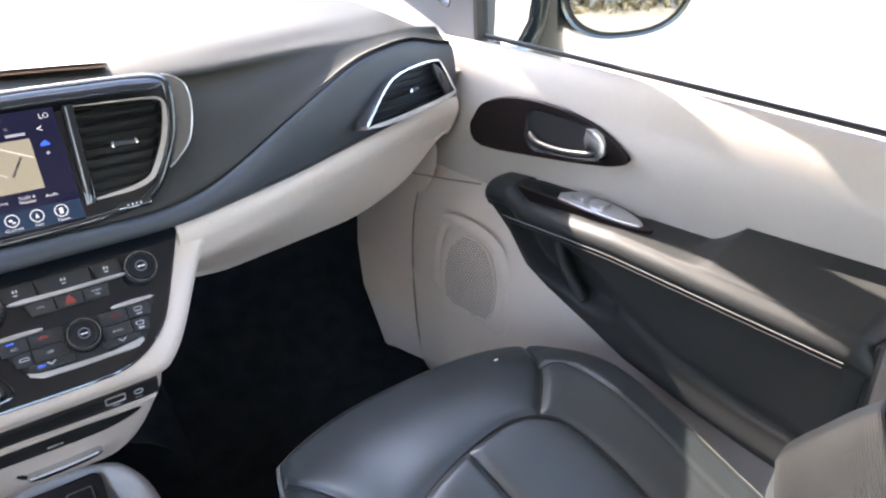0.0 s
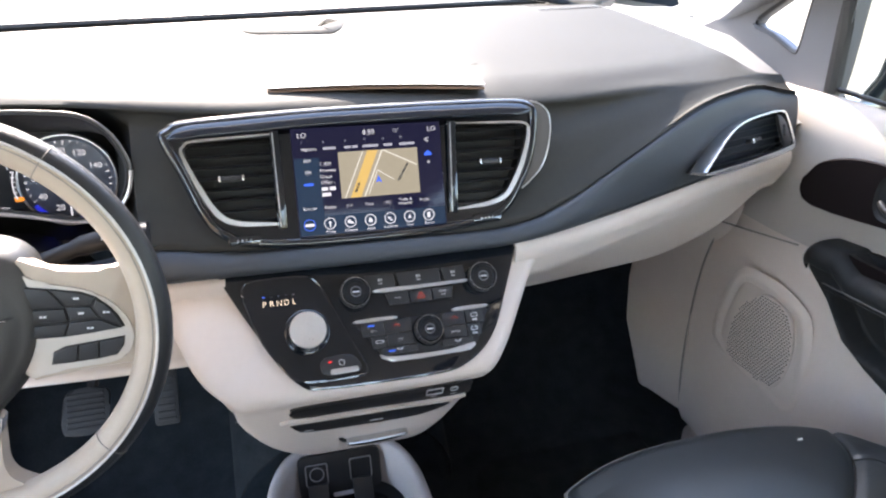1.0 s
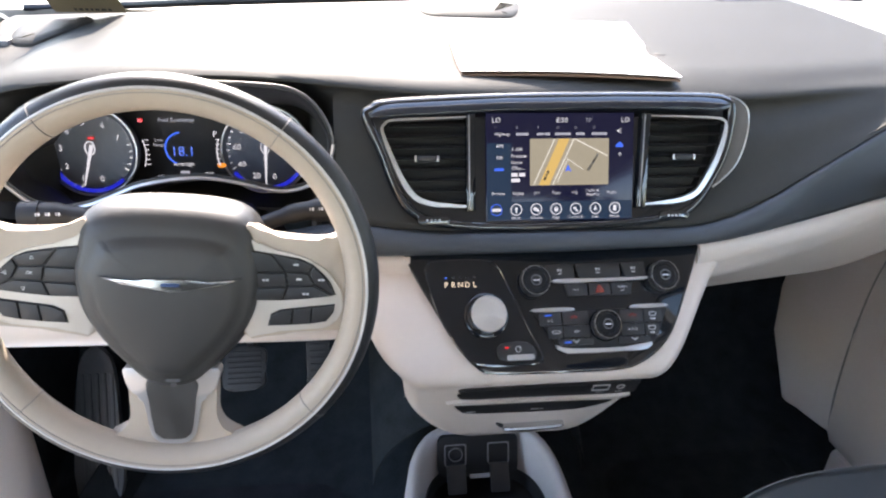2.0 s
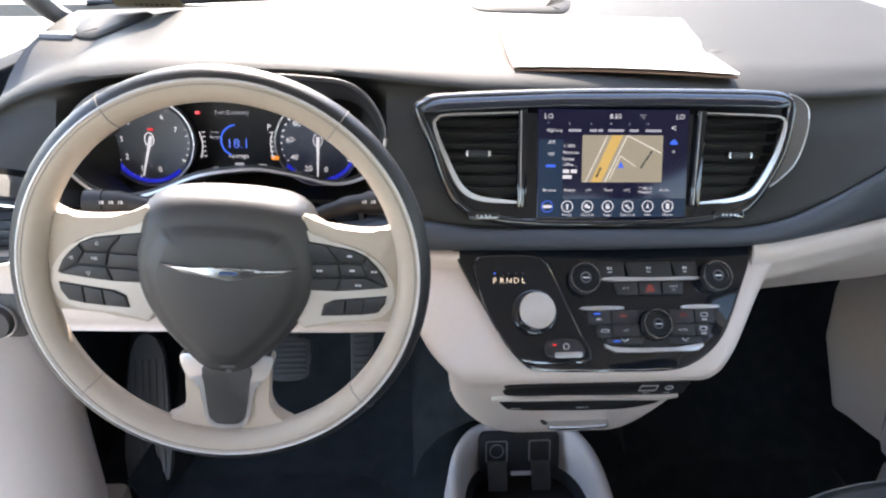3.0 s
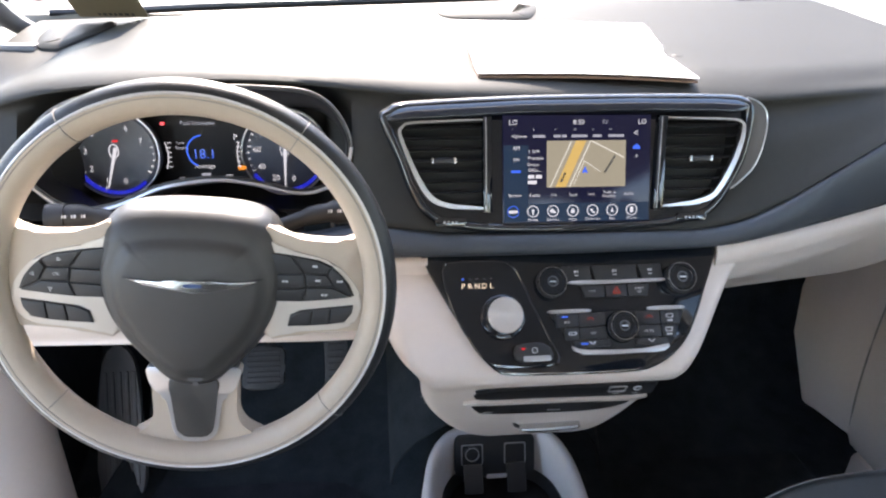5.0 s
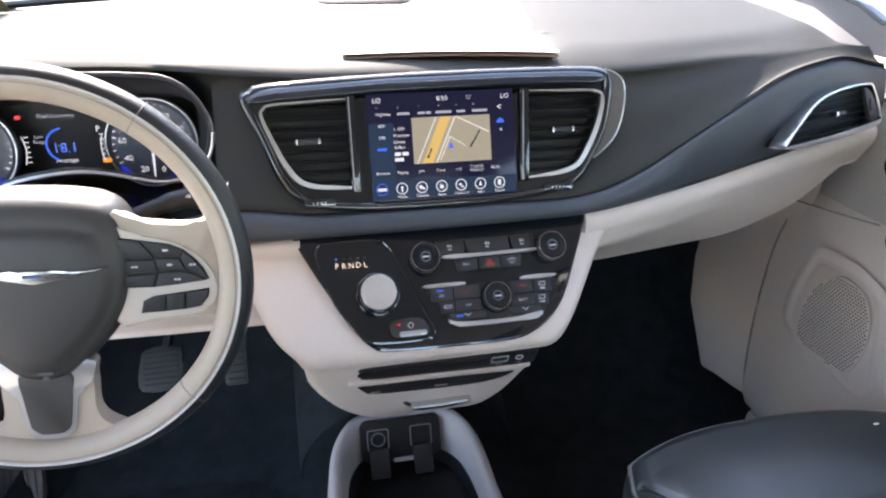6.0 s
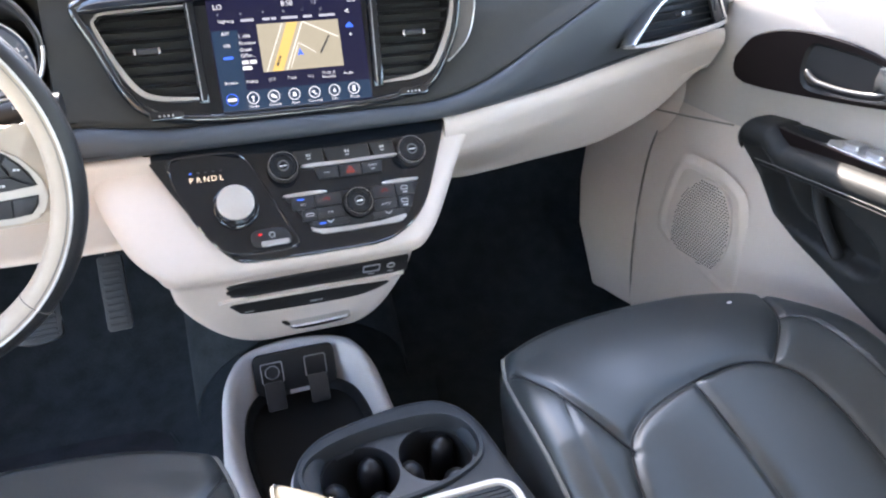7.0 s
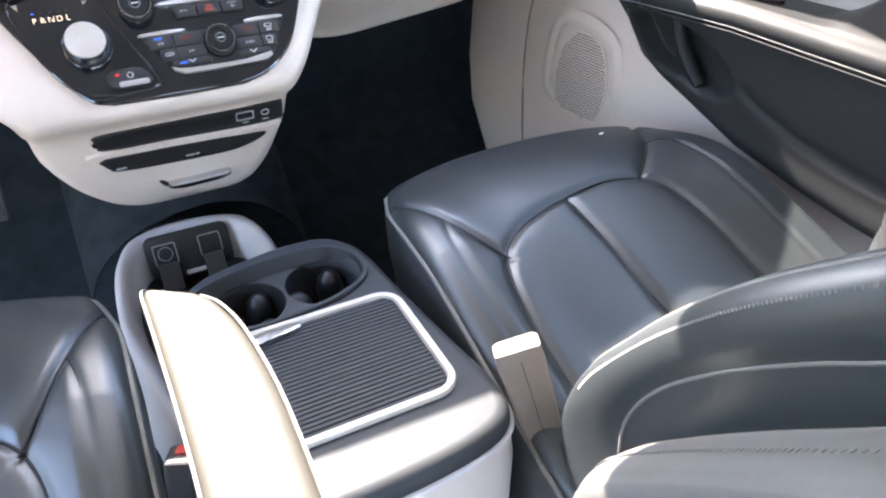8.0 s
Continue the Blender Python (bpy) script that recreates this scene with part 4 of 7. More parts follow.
def lower_slots():
    """The two dark slots and the drawer's pull under the controls."""
    box_ = thing("stack_drawer", (0.0, -0.05, 0.40), "pale beige lower stack with two dark slots and drawer pull", "drawer")
    v = lambda z: (z - 0.522) / math.cos(radians(26))
    line = soft([(-0.101, v(0.531)), (-0.04, v(0.5325)), (0.06, v(0.533)), (0.111, v(0.535)), (0.1155, v(0.528)), (0.1160, v(0.512)), (0.110, v(0.505)), (0.05, v(0.5045)), (-0.03, v(0.507)), (-0.097, v(0.508)), (-0.1005, v(0.52))], 3)
    s1 = part("upper_slot", slab(line, -0.006, 0.0035, CHIN, 0.001), M_BLACK, box_, "black phone slot with sockets")
    part("slot_mouth", slab(soft([(-0.092, v(0.5265)), (0.045, v(0.527)), (0.048, v(0.519)), (0.045, v(0.5135)), (-0.090, v(0.5135))], 3), 0.003, 0.0042, CHIN), M_DARK, s1)
    part("socket", ring(rounded(0.058, v(0.515), 0.080, v(0.528), 0.002), rounded(0.0595, v(0.5165), 0.0785, v(0.5265), 0.0015), 0.003, 0.0048, CHIN, 0.0003), M_SATIN, s1)
    part("socket", ring(circle(0.094, v(0.5215), 0.0052, 20), circle(0.094, v(0.5215), 0.0040, 20), 0.003, 0.0048, CHIN, 0.0003), M_SATIN, s1)
    for u in (0.069, 0.094):
        bars(u, v(0.5115), [0.008], 0.0020, CHIN, M_WHITE_INK, s1, 0.0046)
    lip = soft([(-0.104, v(0.5055)), (0.02, v(0.503)), (0.095, v(0.5005)), (0.111, v(0.5030)), (0.110, v(0.4985)), (0.09, v(0.4945)), (0.02, v(0.4975)), (-0.104, v(0.4995))], 3)
    part("slot_lip", slab(lip, -0.002, 0.006, CHIN, 0.002), M_BEIGE, box_)
    line = soft([(-0.099, v(0.494)), (0.0, v(0.4925)), (0.060, v(0.489)), (0.092, v(0.487)), (0.091, v(0.481)), (0.070, v(0.471)), (0.040, v(0.466)), (-0.03, v(0.467)), (-0.088, v(0.4705)), (-0.097, v(0.479))], 3)
    s2 = part("lower_slot", slab(line, -0.006, 0.003, CHIN, 0.001), M_BLACK, box_)
    bars(-0.084, v(0.4755), [0.012], 0.0025, CHIN, M_WHITE_INK, s2, 0.0034)
    bars(0.0, v(0.4745), [0.011, 0.004], 0.0032, CHIN, M_WHITE_INK, s2, 0.0034)
    part("drawer_pull", slab(soft([(-0.036, v(0.434)), (0.0, v(0.4345)), (0.042, v(0.4355)), (0.036, v(0.427)), (0.0, v(0.425)), (-0.028, v(0.4255))], 3), -0.003, 0.010, CHIN, 0.002), M_CHROME, box_, "satin silver pull")
    part("pull_edge", tube([CHIN @ Vector(p) for p in spline([(-0.034, v(0.4335), 0.0095), (0.0, v(0.4342), 0.0105), (0.040, v(0.4352), 0.0095)], 4)], 0.0014, sides=6), M_SATIN, box_)
    # Dark strip laid round the pull to draw the shade behind it.
    part("pull_painted_shade", slab(soft([(-0.046, v(0.437)), (-0.040, v(0.437)), (-0.028, v(0.424)), (0.0, v(0.4225)), (0.036, v(0.4245)), (0.0, v(0.4205)), (-0.032, v(0.4215))], 2), 0.0, 0.0035, CHIN), M_DARK, box_)


lower_slots()


# ---- instrument cluster ----
def cluster():
    c = thing("instrument_cluster", (-0.42, 0.06, 0.72), "dark instrument cluster with two blue-lit dials", "instruments")
    line = spline([(-0.588, 0.795), (-0.577, 0.812), (-0.555, 0.835), (-0.524, 0.850), (-0.48, 0.858), (-0.42, 0.862), (-0.36, 0.863), (-0.318, 0.861), (-0.285, 0.857), (-0.262, 0.844), (-0.247, 0.823), (-0.241, 0.800), (-0.250, 0.770), (-0.270, 0.753), (-0.302, 0.747), (-0.351, 0.759), (-0.39, 0.764), (-0.444, 0.757), (-0.480, 0.743), (-0.505, 0.734), (-0.533, 0.730), (-0.556, 0.736), (-0.572, 0.749), (-0.587, 0.770)], 4, True)
    cx, cz = -0.418, 0.79
    rows = []
    for y, k, dz in ((0.010, 1.0, 0.0), (0.016, 0.985, -0.003), (0.05, 0.985, -0.018), (0.11, 0.985, -0.042), (0.150, 0.985, -0.054)):
        rows.append([(cx + (x - cx) * k, y + 0.25 * max(0, z - 0.80), cz + (z - cz) * k + dz) for x, z in line])
    part("shroud", thick(loft(rows, True), 0.004), M_BLACK, c)
    bm = loft([rows[-1]], True)
    back = [bm.verts.new(p) for p in rows[-1]]
    bm.faces.new(back)
    part("dial_plate", bm, M_DARK, c)
    low = rows[0][44:94]
    part("shroud_edge", tube([(x, y - 0.0005, z) for x, y, z in rows[0]], 0.0013, True, 6), M_BRUSH, c)
    part("lower_trim", tube([(x, y - 0.001, z - 0.001) for x, y, z in low], 0.0022, sides=6), M_SATIN, c, "satin silver trim")
    m = plane_frame((0, 0.120, 0.757), 12)
    for cu, blue0, needle, nums in ((-0.529, 200, 255, ("0", "1", "2", "3", "4", "5", "6", "7")), (-0.326, 215, 268, ("0", "20", "40", "60", "80", "100", "120", "140"))):
        d = part("dial", knob(cu, 0.0, [(0.054, -0.004), (0.054, 0.004), (0.051, 0.006), (0.047, 0.002), (0.0001, 0.001)], m, 40), M_GAUGE, c, "round dial with blue glow")
        part("dial_ring", ring(circle(cu, 0, 0.0535, 40), circle(cu, 0, 0.0515, 40), 0.005, 0.0075, m, 0.0005), M_SATIN, d)
        arc = [(cu + 0.0495 * math.cos(radians(a)), 0.0495 * math.sin(radians(a))) for a in range(blue0, blue0 + 120, 6)]
        inner = [(cu + 0.0450 * math.cos(radians(a)), 0.0450 * math.sin(radians(a))) for a in range(blue0, blue0 + 120, 6)]
        part("blue_glow", loft([[m @ Vector((u, v, 0.0046)) for u, v in arc], [m @ Vector((u, v, 0.0030)) for u, v in inner]]), M_GAUGEBLUE, d)
        for k in range(29):
            a = radians(250 - k * 10.0)
            r0 = 0.0415 if k % 4 == 0 else 0.0435
            p, q = (r0 * math.cos(a), r0 * math.sin(a)), (0.0465 * math.cos(a), 0.0465 * math.sin(a))
            w = 0.0006
            part("tick", slab([(cu + p[0] - w, p[1] - w), (cu + p[0] + w, p[1] + w), (cu + q[0] + w, q[1] + w), (cu + q[0] - w, q[1] - w)], 0.0030, 0.0034, m), M_INK, d)
        for k, s in enumerate(nums):
            a = radians(285 - k * 37)
            letters(s, cu + 0.0345 * math.cos(a), 0.0345 * math.sin(a), 0.0098, m, M_INK, d, 0.0034)
        a = radians(needle)
        n = np.array((math.cos(a), math.sin(a)))
        t = np.array((-n[1], n[0]))
        o = np.array((cu, 0.0))
        part("needle", slab([tuple(o - n * 0.008 - t * 0.0022), tuple(o + n * 0.042 - t * 0.0006), tuple(o + n * 0.042 + t * 0.0006), tuple(o - n * 0.008 + t * 0.0022)], 0.006, 0.0075, m), M_INK, d)
        part("needle_hub", ring(circle(cu, 0.004, 0.0058, 24, 1.5), circle(cu, 0.004, 0.0050, 24, 1.5), 0.006, 0.0085, m), M_INK, d)
    part("warning_light", slab(rounded(-0.531, 0.0145, -0.524, 0.0172, 0.001, 2), 0.004, 0.0046, m), M_REDLAMP, c)
    T = lambda s, u, v, size, mat: letters(s, u, v, size, m, mat, c, 0.008)
    T("18.1", -0.423, -0.001, 0.0165, M_BLUE)
    T("Average", -0.423, -0.0155, 0.0075, M_INK)
    T("Fuel Economy", -0.428, 0.037, 0.0072, M_DIM)
    T("Low", -0.4500, 0.0135, 0.0055, M_DIM)
    T("Range", -0.4500, 0.0075, 0.0055, M_DIM)
    T("SE", -0.4515, -0.0315, 0.0070, M_DIM)
    T("72°", -0.3945, -0.0290, 0.0075, M_INK)
    T("P", -0.3845, 0.0195, 0.010, M_INK)
    bars(-0.4225, -0.0255, [0.011], 0.0032, m, M_DIM, c, 0.008)
    arc = [(-0.424 + 0.019 * math.cos(radians(a)), 0.003 + 0.019 * math.sin(radians(a))) for a in range(95, 250, 8)]
    part("economy_arc", tube([m @ Vector((u, v, 0.008)) for u, v in arc], 0.0012, sides=5), M_BLUE, c)
    for u, s in ((-0.4695, 1), (-0.3795, -1)):
        scale = [m @ Vector((u + s * 0.004 * math.cos(k), v, 0.008)) for k, v in zip(np.linspace(-1.3, 1.3, 9), np.linspace(-0.018, 0.014, 9))]
        part("side_scale", tube(scale, 0.0007, sides=5), M_INK, c)
        for k in range(6):
            v = -0.016 + k * 0.0058
            part("tick", slab([(u - 0.0005 + s * 0.004, v), (u + 0.004 + s * 0.004, v), (u + 0.004 + s * 0.004, v + 0.001), (u - 0.0005 + s * 0.004, v + 0.001)], 0.0078, 0.0084, m), M_INK, c)
    part("warning_light", slab(rounded(-0.472, 0.0345, -0.467, 0.0385, 0.001, 2), 0.004, 0.008, m), M_REDLAMP, c)
    part("warning_light", slab(rounded(-0.384, -0.0205, -0.374, -0.0155, 0.002, 2), 0.004, 0.008, m), M_ORANGE, c)


M_GAUGE = material("dial face", (0.075, 0.083, 0.108), 0.4, stain=0.2)
cluster()


# ---- steering wheel ----
def steering_wheel():
    w = thing("steering_wheel", (-0.38, -0.12, 0.70), "two-tone beige and black leather steering wheel", "steering wheel")
    R, A, B = 0.1650, 0.0150, 0.0155

    def torus(p0, p1, grow, n):
        rows = []
        for i in range(97):
            t = 2 * math.pi * i / 96
            row = []
            for k in range(n + 1):
                f = radians(p0 + (p1 - p0) * k / n)
                r = R + (A + grow) * math.cos(f)
                row.append(WHEEL @ Vector((r * math.cos(t), r * math.sin(t), (B + grow) * math.sin(f))))
            rows.append(row)
        bm = loft(rows)
        bmesh.ops.remove_doubles(bm, verts=bm.verts[:], dist=1e-6)
        return bm

    part("rim_outer", torus(-110, 76, 0.0, 12), M_RIMDARK, w, "black leather outer rim")
    part("rim_inner", torus(76, 250, 0.0, 16), M_BEIGE_SOFT, w, "pale beige leather inner rim")
    part("rim_line", tube([WHEEL @ Vector(((R + A * math.cos(radians(76))) * math.cos(t), (R + A * math.cos(radians(76))) * math.sin(t), B * math.sin(radians(76)))) for t in np.linspace(0, 2 * math.pi, 96, endpoint=False)], 0.0013, True, 6), M_PALELINE, w)
    part("rim_line", tube([WHEEL @ Vector(((R + A * math.cos(radians(90))) * math.cos(t), R * math.sin(t), (B + 0.0001) * math.sin(radians(90)))) for t in np.linspace(0, 2 * math.pi, 96, endpoint=False)], 0.0005, True, 6), M_SEAMBEIGE, w)
    for deg in (56, 124, 222, 318):
        t = radians(deg)
        pts = [WHEEL @ Vector(((R + (A + 0.0003) * math.cos(f)) * math.cos(t), (R + (A + 0.0003) * math.cos(f)) * math.sin(t), (B + 0.0003) * math.sin(f))) for f in np.linspace(-1.5, 4.3, 26)]
        part("rim_seam", tube(pts, 0.0005, sides=5), M_SEAMBEIGE, w)
    half = [(0.0, 0.0755), (0.035, 0.0740), (0.060, 0.0680), (0.074, 0.0540), (0.0790, 0.0280), (0.0795, 0.0030), (0.0745, -0.0230), (0.0600, -0.0500), (0.0400, -0.0740), (0.0220, -0.0910), (0.0, -0.0960)]
    outline = spline(half + [(-u, v) for u, v in half[-2:0:-1]], 3, True)
    roll = [0.012 + 0.015 * min(1.0, max(0.0, (v - 0.015) / 0.045)) for u, v in outline]
    rings_ = [(outline, -0.034)] + [(draw_in(outline, [a * (1 - math.cos(q)) for a in roll]), -0.022 + 0.032 * math.sin(q)) for q in (0.0, 0.3, 0.6, 0.85, 1.1, 1.35, 1.55)]
    flat = rings_[-1][0]
    rings_ += [([(u * k, v * k - 0.004 * (1 - k)) for u, v in flat], h) for k, h in ((0.93, 0.0112), (0.88, 0.0150), (0.78, 0.0172), (0.45, 0.0188), (0.1, 0.0192))]
    hub = part("airbag_cover", stack_rings(rings_, WHEEL), M_HUBDARK, w, "charcoal airbag cover with winged badge")
    mb = WHEEL @ Matrix.Translation((0.0060, 0.0095, 0.0185))
    wing = [(-0.0575, 0.0060), (-0.030, 0.0030), (-0.013, 0.0035), (-0.010, 0.0050), (0.0, 0.0045), (0.010, 0.0050), (0.013, 0.0035), (0.030, 0.0030), (0.0575, 0.0060), (0.040, 0.0), (0.020, -0.0035), (0.010, -0.0065), (0.0, -0.0055), (-0.010, -0.0065), (-0.020, -0.0035), (-0.040, 0.0)]
    badge = part("badge", slab(wing, -0.004, 0.0035, mb, 0.0015), M_CHROME, hub, "chrome winged badge")
    part("badge_enamel", slab(rounded(-0.0075, -0.0014, 0.0075, 0.0014, 0.001, 2), 0.003, 0.0040, mb), M_BADGEBLUE, badge)
    bars(0.004, -0.0800, [0.012], 0.0028, WHEEL, M_DIM2, hub, 0.0160)
    bars(0.004, -0.0850, [0.005], 0.0040, WHEEL, M_DIM2, hub, 0.0150)
    for s in (-1, 1):
        sp = spline([(s * u, v) for u, v in ((0.060, 0.0530), (0.085, 0.0490), (0.110, 0.0465), (0.132, 0.0470), (0.147, 0.0540), (0.157, 0.0620), (0.161, 0.030), (0.162, 0.0), (0.158, -0.030), (0.150, -0.0375), (0.140, -0.0375), (0.125, -0.0385), (0.095, -0.0405), (0.060, -0.0405))], 3, True)
        spoke = part("spoke", slab(sp, -0.018, 0.0, WHEEL, 0.004), M_BEIGE_SOFT, w, "pale beige spoke with black keys")
        trim = spline([(s * u, v) for u, v in ((0.062, 0.0415), (0.082, 0.0380), (0.104, 0.0335), (0.124, 0.0262), (0.1390, 0.0120), (0.1480, -0.0040), (0.1475, -0.0160), (0.1425, -0.0275), (0.1335, -0.0340), (0.110, -0.0365), (0.085, -0.0385), (0.062, -0.0390))], 3, True)
        part("key_surround", slab(trim, -0.004, 0.0022, WHEEL, 0.0018), M_SATIN2, spoke)
        for bed in ([(0.060, 0.0372), (0.0866, 0.0338), (0.1105, 0.0298), (0.1215, 0.0248), (0.1310, 0.0160), (0.1372, 0.0080), (0.1418, -0.0028), (0.1180, -0.0068), (0.0950, -0.0090), (0.060, -0.0096)], [(0.0828, -0.0331), (0.0853, -0.0218), (0.0942, -0.0173), (0.1412, -0.0113), (0.1402, -0.0192), (0.1338, -0.0282), (0.1190, -0.0306)]):
            part("key_bed", slab([(s * u, v) for u, v in bed], 0.0, 0.0028, WHEEL, 0.0004, 1), M_DARK, spoke)
        keys = [[(0.0880, 0.0330), (0.1100, 0.0292), (0.1205, 0.0245), (0.1170, 0.0182), (0.0985, 0.0190)],
                [(0.1225, 0.0232), (0.1300, 0.0160), (0.1360, 0.0080), (0.1405, -0.0018), (0.1242, 0.0062), (0.1186, 0.0168)],
                [(0.0985, 0.0174), (0.1168, 0.0167), (0.1222, 0.0068), (0.1005, 0.0057)],
                [(0.1005, 0.0041), (0.1226, 0.0051), (0.1395, -0.0036), (0.1180, -0.0062), (0.0960, -0.0083)],
                [(0.064, 0.0365), (0.0862, 0.0332), (0.0967, 0.0180), (0.064, 0.0174)],
                [(0.064, 0.0160), (0.0969, 0.0166), (0.0989, 0.0052), (0.064, 0.0032)],
                [(0.064, 0.0018), (0.0986, 0.0037), (0.0945, -0.0083), (0.064, -0.0088)],
                [(0.0835, -0.0325), (0.0860, -0.0222), (0.0945, -0.0180), (0.1045, -0.0166), (0.1025, -0.0318)],
                [(0.1057, -0.0164), (0.1205, -0.0146), (0.1190, -0.0300), (0.1037, -0.0316)],
                [(0.1217, -0.0144), (0.1405, -0.0120), (0.1395, -0.0190), (0.1335, -0.0275), (0.1202, -0.0298)]]
        for i, k in enumerate(keys):
            kk = part("key", slab([(s * u, v) for u, v in shrink(k, 0.0003)], 0.0, 0.0048, WHEEL, 0.0008), M_KEY, spoke)
            c = np.mean(np.array(k), axis=0)
            if i in (0, 1, 2, 3) or (i == 5 and s > 0):
                if s > 0:
                    bars(c[0], c[1], [0.0022, 0.0022] if i % 2 else [0.0045], 0.0018, WHEEL, M_WHITE_INK, kk, 0.0050)
                elif i == 2:
                    letters("OK", -c[0], c[1], 0.0040, WHEEL, M_WHITE_INK, kk, 0.0050)
                else:
                    turn = (math.pi / 2, math.pi, 0, -math.pi / 2)[i]
                    tri = [(-c[0] + r_ * math.cos(turn + q), c[1] + r_ * math.sin(turn + q)) for r_, q in ((0.0024, 0), (0.0020, 2.2), (0.0020, -2.2))]
                    part("arrow_sign", ring(tri, shrink(tri, 0.0006), 0.0046, 0.0050, WHEEL), M_WHITE_INK, kk)
    half = [(0.0340, -0.080), (0.0375, -0.099), (0.0372, -0.1180), (0.0390, -0.1275), (0.0432, -0.1348), (0.0500, -0.1402), (0.0590, -0.1465), (0.050, -0.1560)]
    fork = spline(half + [(0.0, -0.163)] + [(-u, v) for u, v in half[::-1]] + [(0.0, -0.085)], 4, True)
    lower = part("lower_spoke", slab(fork, -0.018, 0.002, WHEEL, 0.003), M_BEIGE_SOFT, w)
    half = [(0.0395, -0.074), (0.0375, -0.0930), (0.0330, -0.0985), (0.0262, -0.1040), (0.0228, -0.1180), (0.0205, -0.1350), (0.0175, -0.1425), (0.0110, -0.1475)]
    trim = spline(half + [(0.0, -0.1490)] + [(-u, v) for u, v in half[::-1]] + [(0.0, -0.080)], 4, True)
    part("spoke_trim", slab(trim, -0.010, 0.0042, WHEEL, 0.002), M_SATIN, lower, "satin silver spoke trim")
    half = [(0.0212, -0.086), (0.0200, -0.105), (0.0178, -0.125), (0.0155, -0.1375), (0.0105, -0.1425)]
    ins = spline(half + [(0.0, -0.1437)] + [(-u, v) for u, v in half[::-1]] + [(0.0, -0.086)], 4, True)
    part("spoke_insert", slab(ins, -0.010, 0.0058, WHEEL, 0.002), M_HUBDARK, lower)
    col = thing("steering_column", (-0.38, -0.05, 0.68), "black plastic steering column with two stalks", "steering column")
    rows = []
    for d, rx, ry, dv in ((-0.020, 0.050, 0.045, -0.01), (-0.055, 0.062, 0.050, -0.016), (-0.12, 0.075, 0.055, -0.02), (-0.24, 0.085, 0.06, -0.03)):
        rows.append([WHEEL @ Vector((rx * math.cos(a), dv + ry * math.sin(a), d)) for a in np.linspace(0, 2 * math.pi, 28, endpoint=False)])
    part("column_cover", loft(rows, True, True), M_BLACK, col)
    for s in (-1, 1):
        path = [(-0.38 + s * 0.055, -0.07, 0.738), (-0.38 + s * 0.09, -0.068, 0.750), (-0.38 + s * 0.115, -0.066, 0.755), (-0.38 + s * 0.142, -0.066, 0.756)]
        st = part("stalk", tube(spline(path, 4), [0.008] * 5 + [0.010] * 4 + [0.0125] * 4, sides=12), M_DARK, col)
        end = path[-1]
        part("stalk_collar", tube([(end[0] - s * 0.004, end[1], end[2]), (end[0] + s * 0.014, end[1], end[2])], 0.0135, sides=14), M_DARK, st)
        for k in range(3):
            bars(0, 0, [0.0009, 0.0018], 0.0030, Matrix.Translation((end[0] - s * (0.006 + 0.009 * k), end[1] - 0.0132, end[2] + 0.006)) @ plane_frame((0, 0, 0), 20).to_3x3().to_4x4(), M_WHITE_INK, st)


M_BADGEBLUE = material("blue enamel", (0.06, 0.10, 0.22), 0.25, coat=0.3)
M_PALELINE = material("pale silver rim line", (0.60, 0.58, 0.56), 0.4, metal=0.3)
M_SATIN2 = material("pale satin surround", (0.54, 0.49, 0.43), 0.36, metal=0.15, stain=0.04)
steering_wheel()


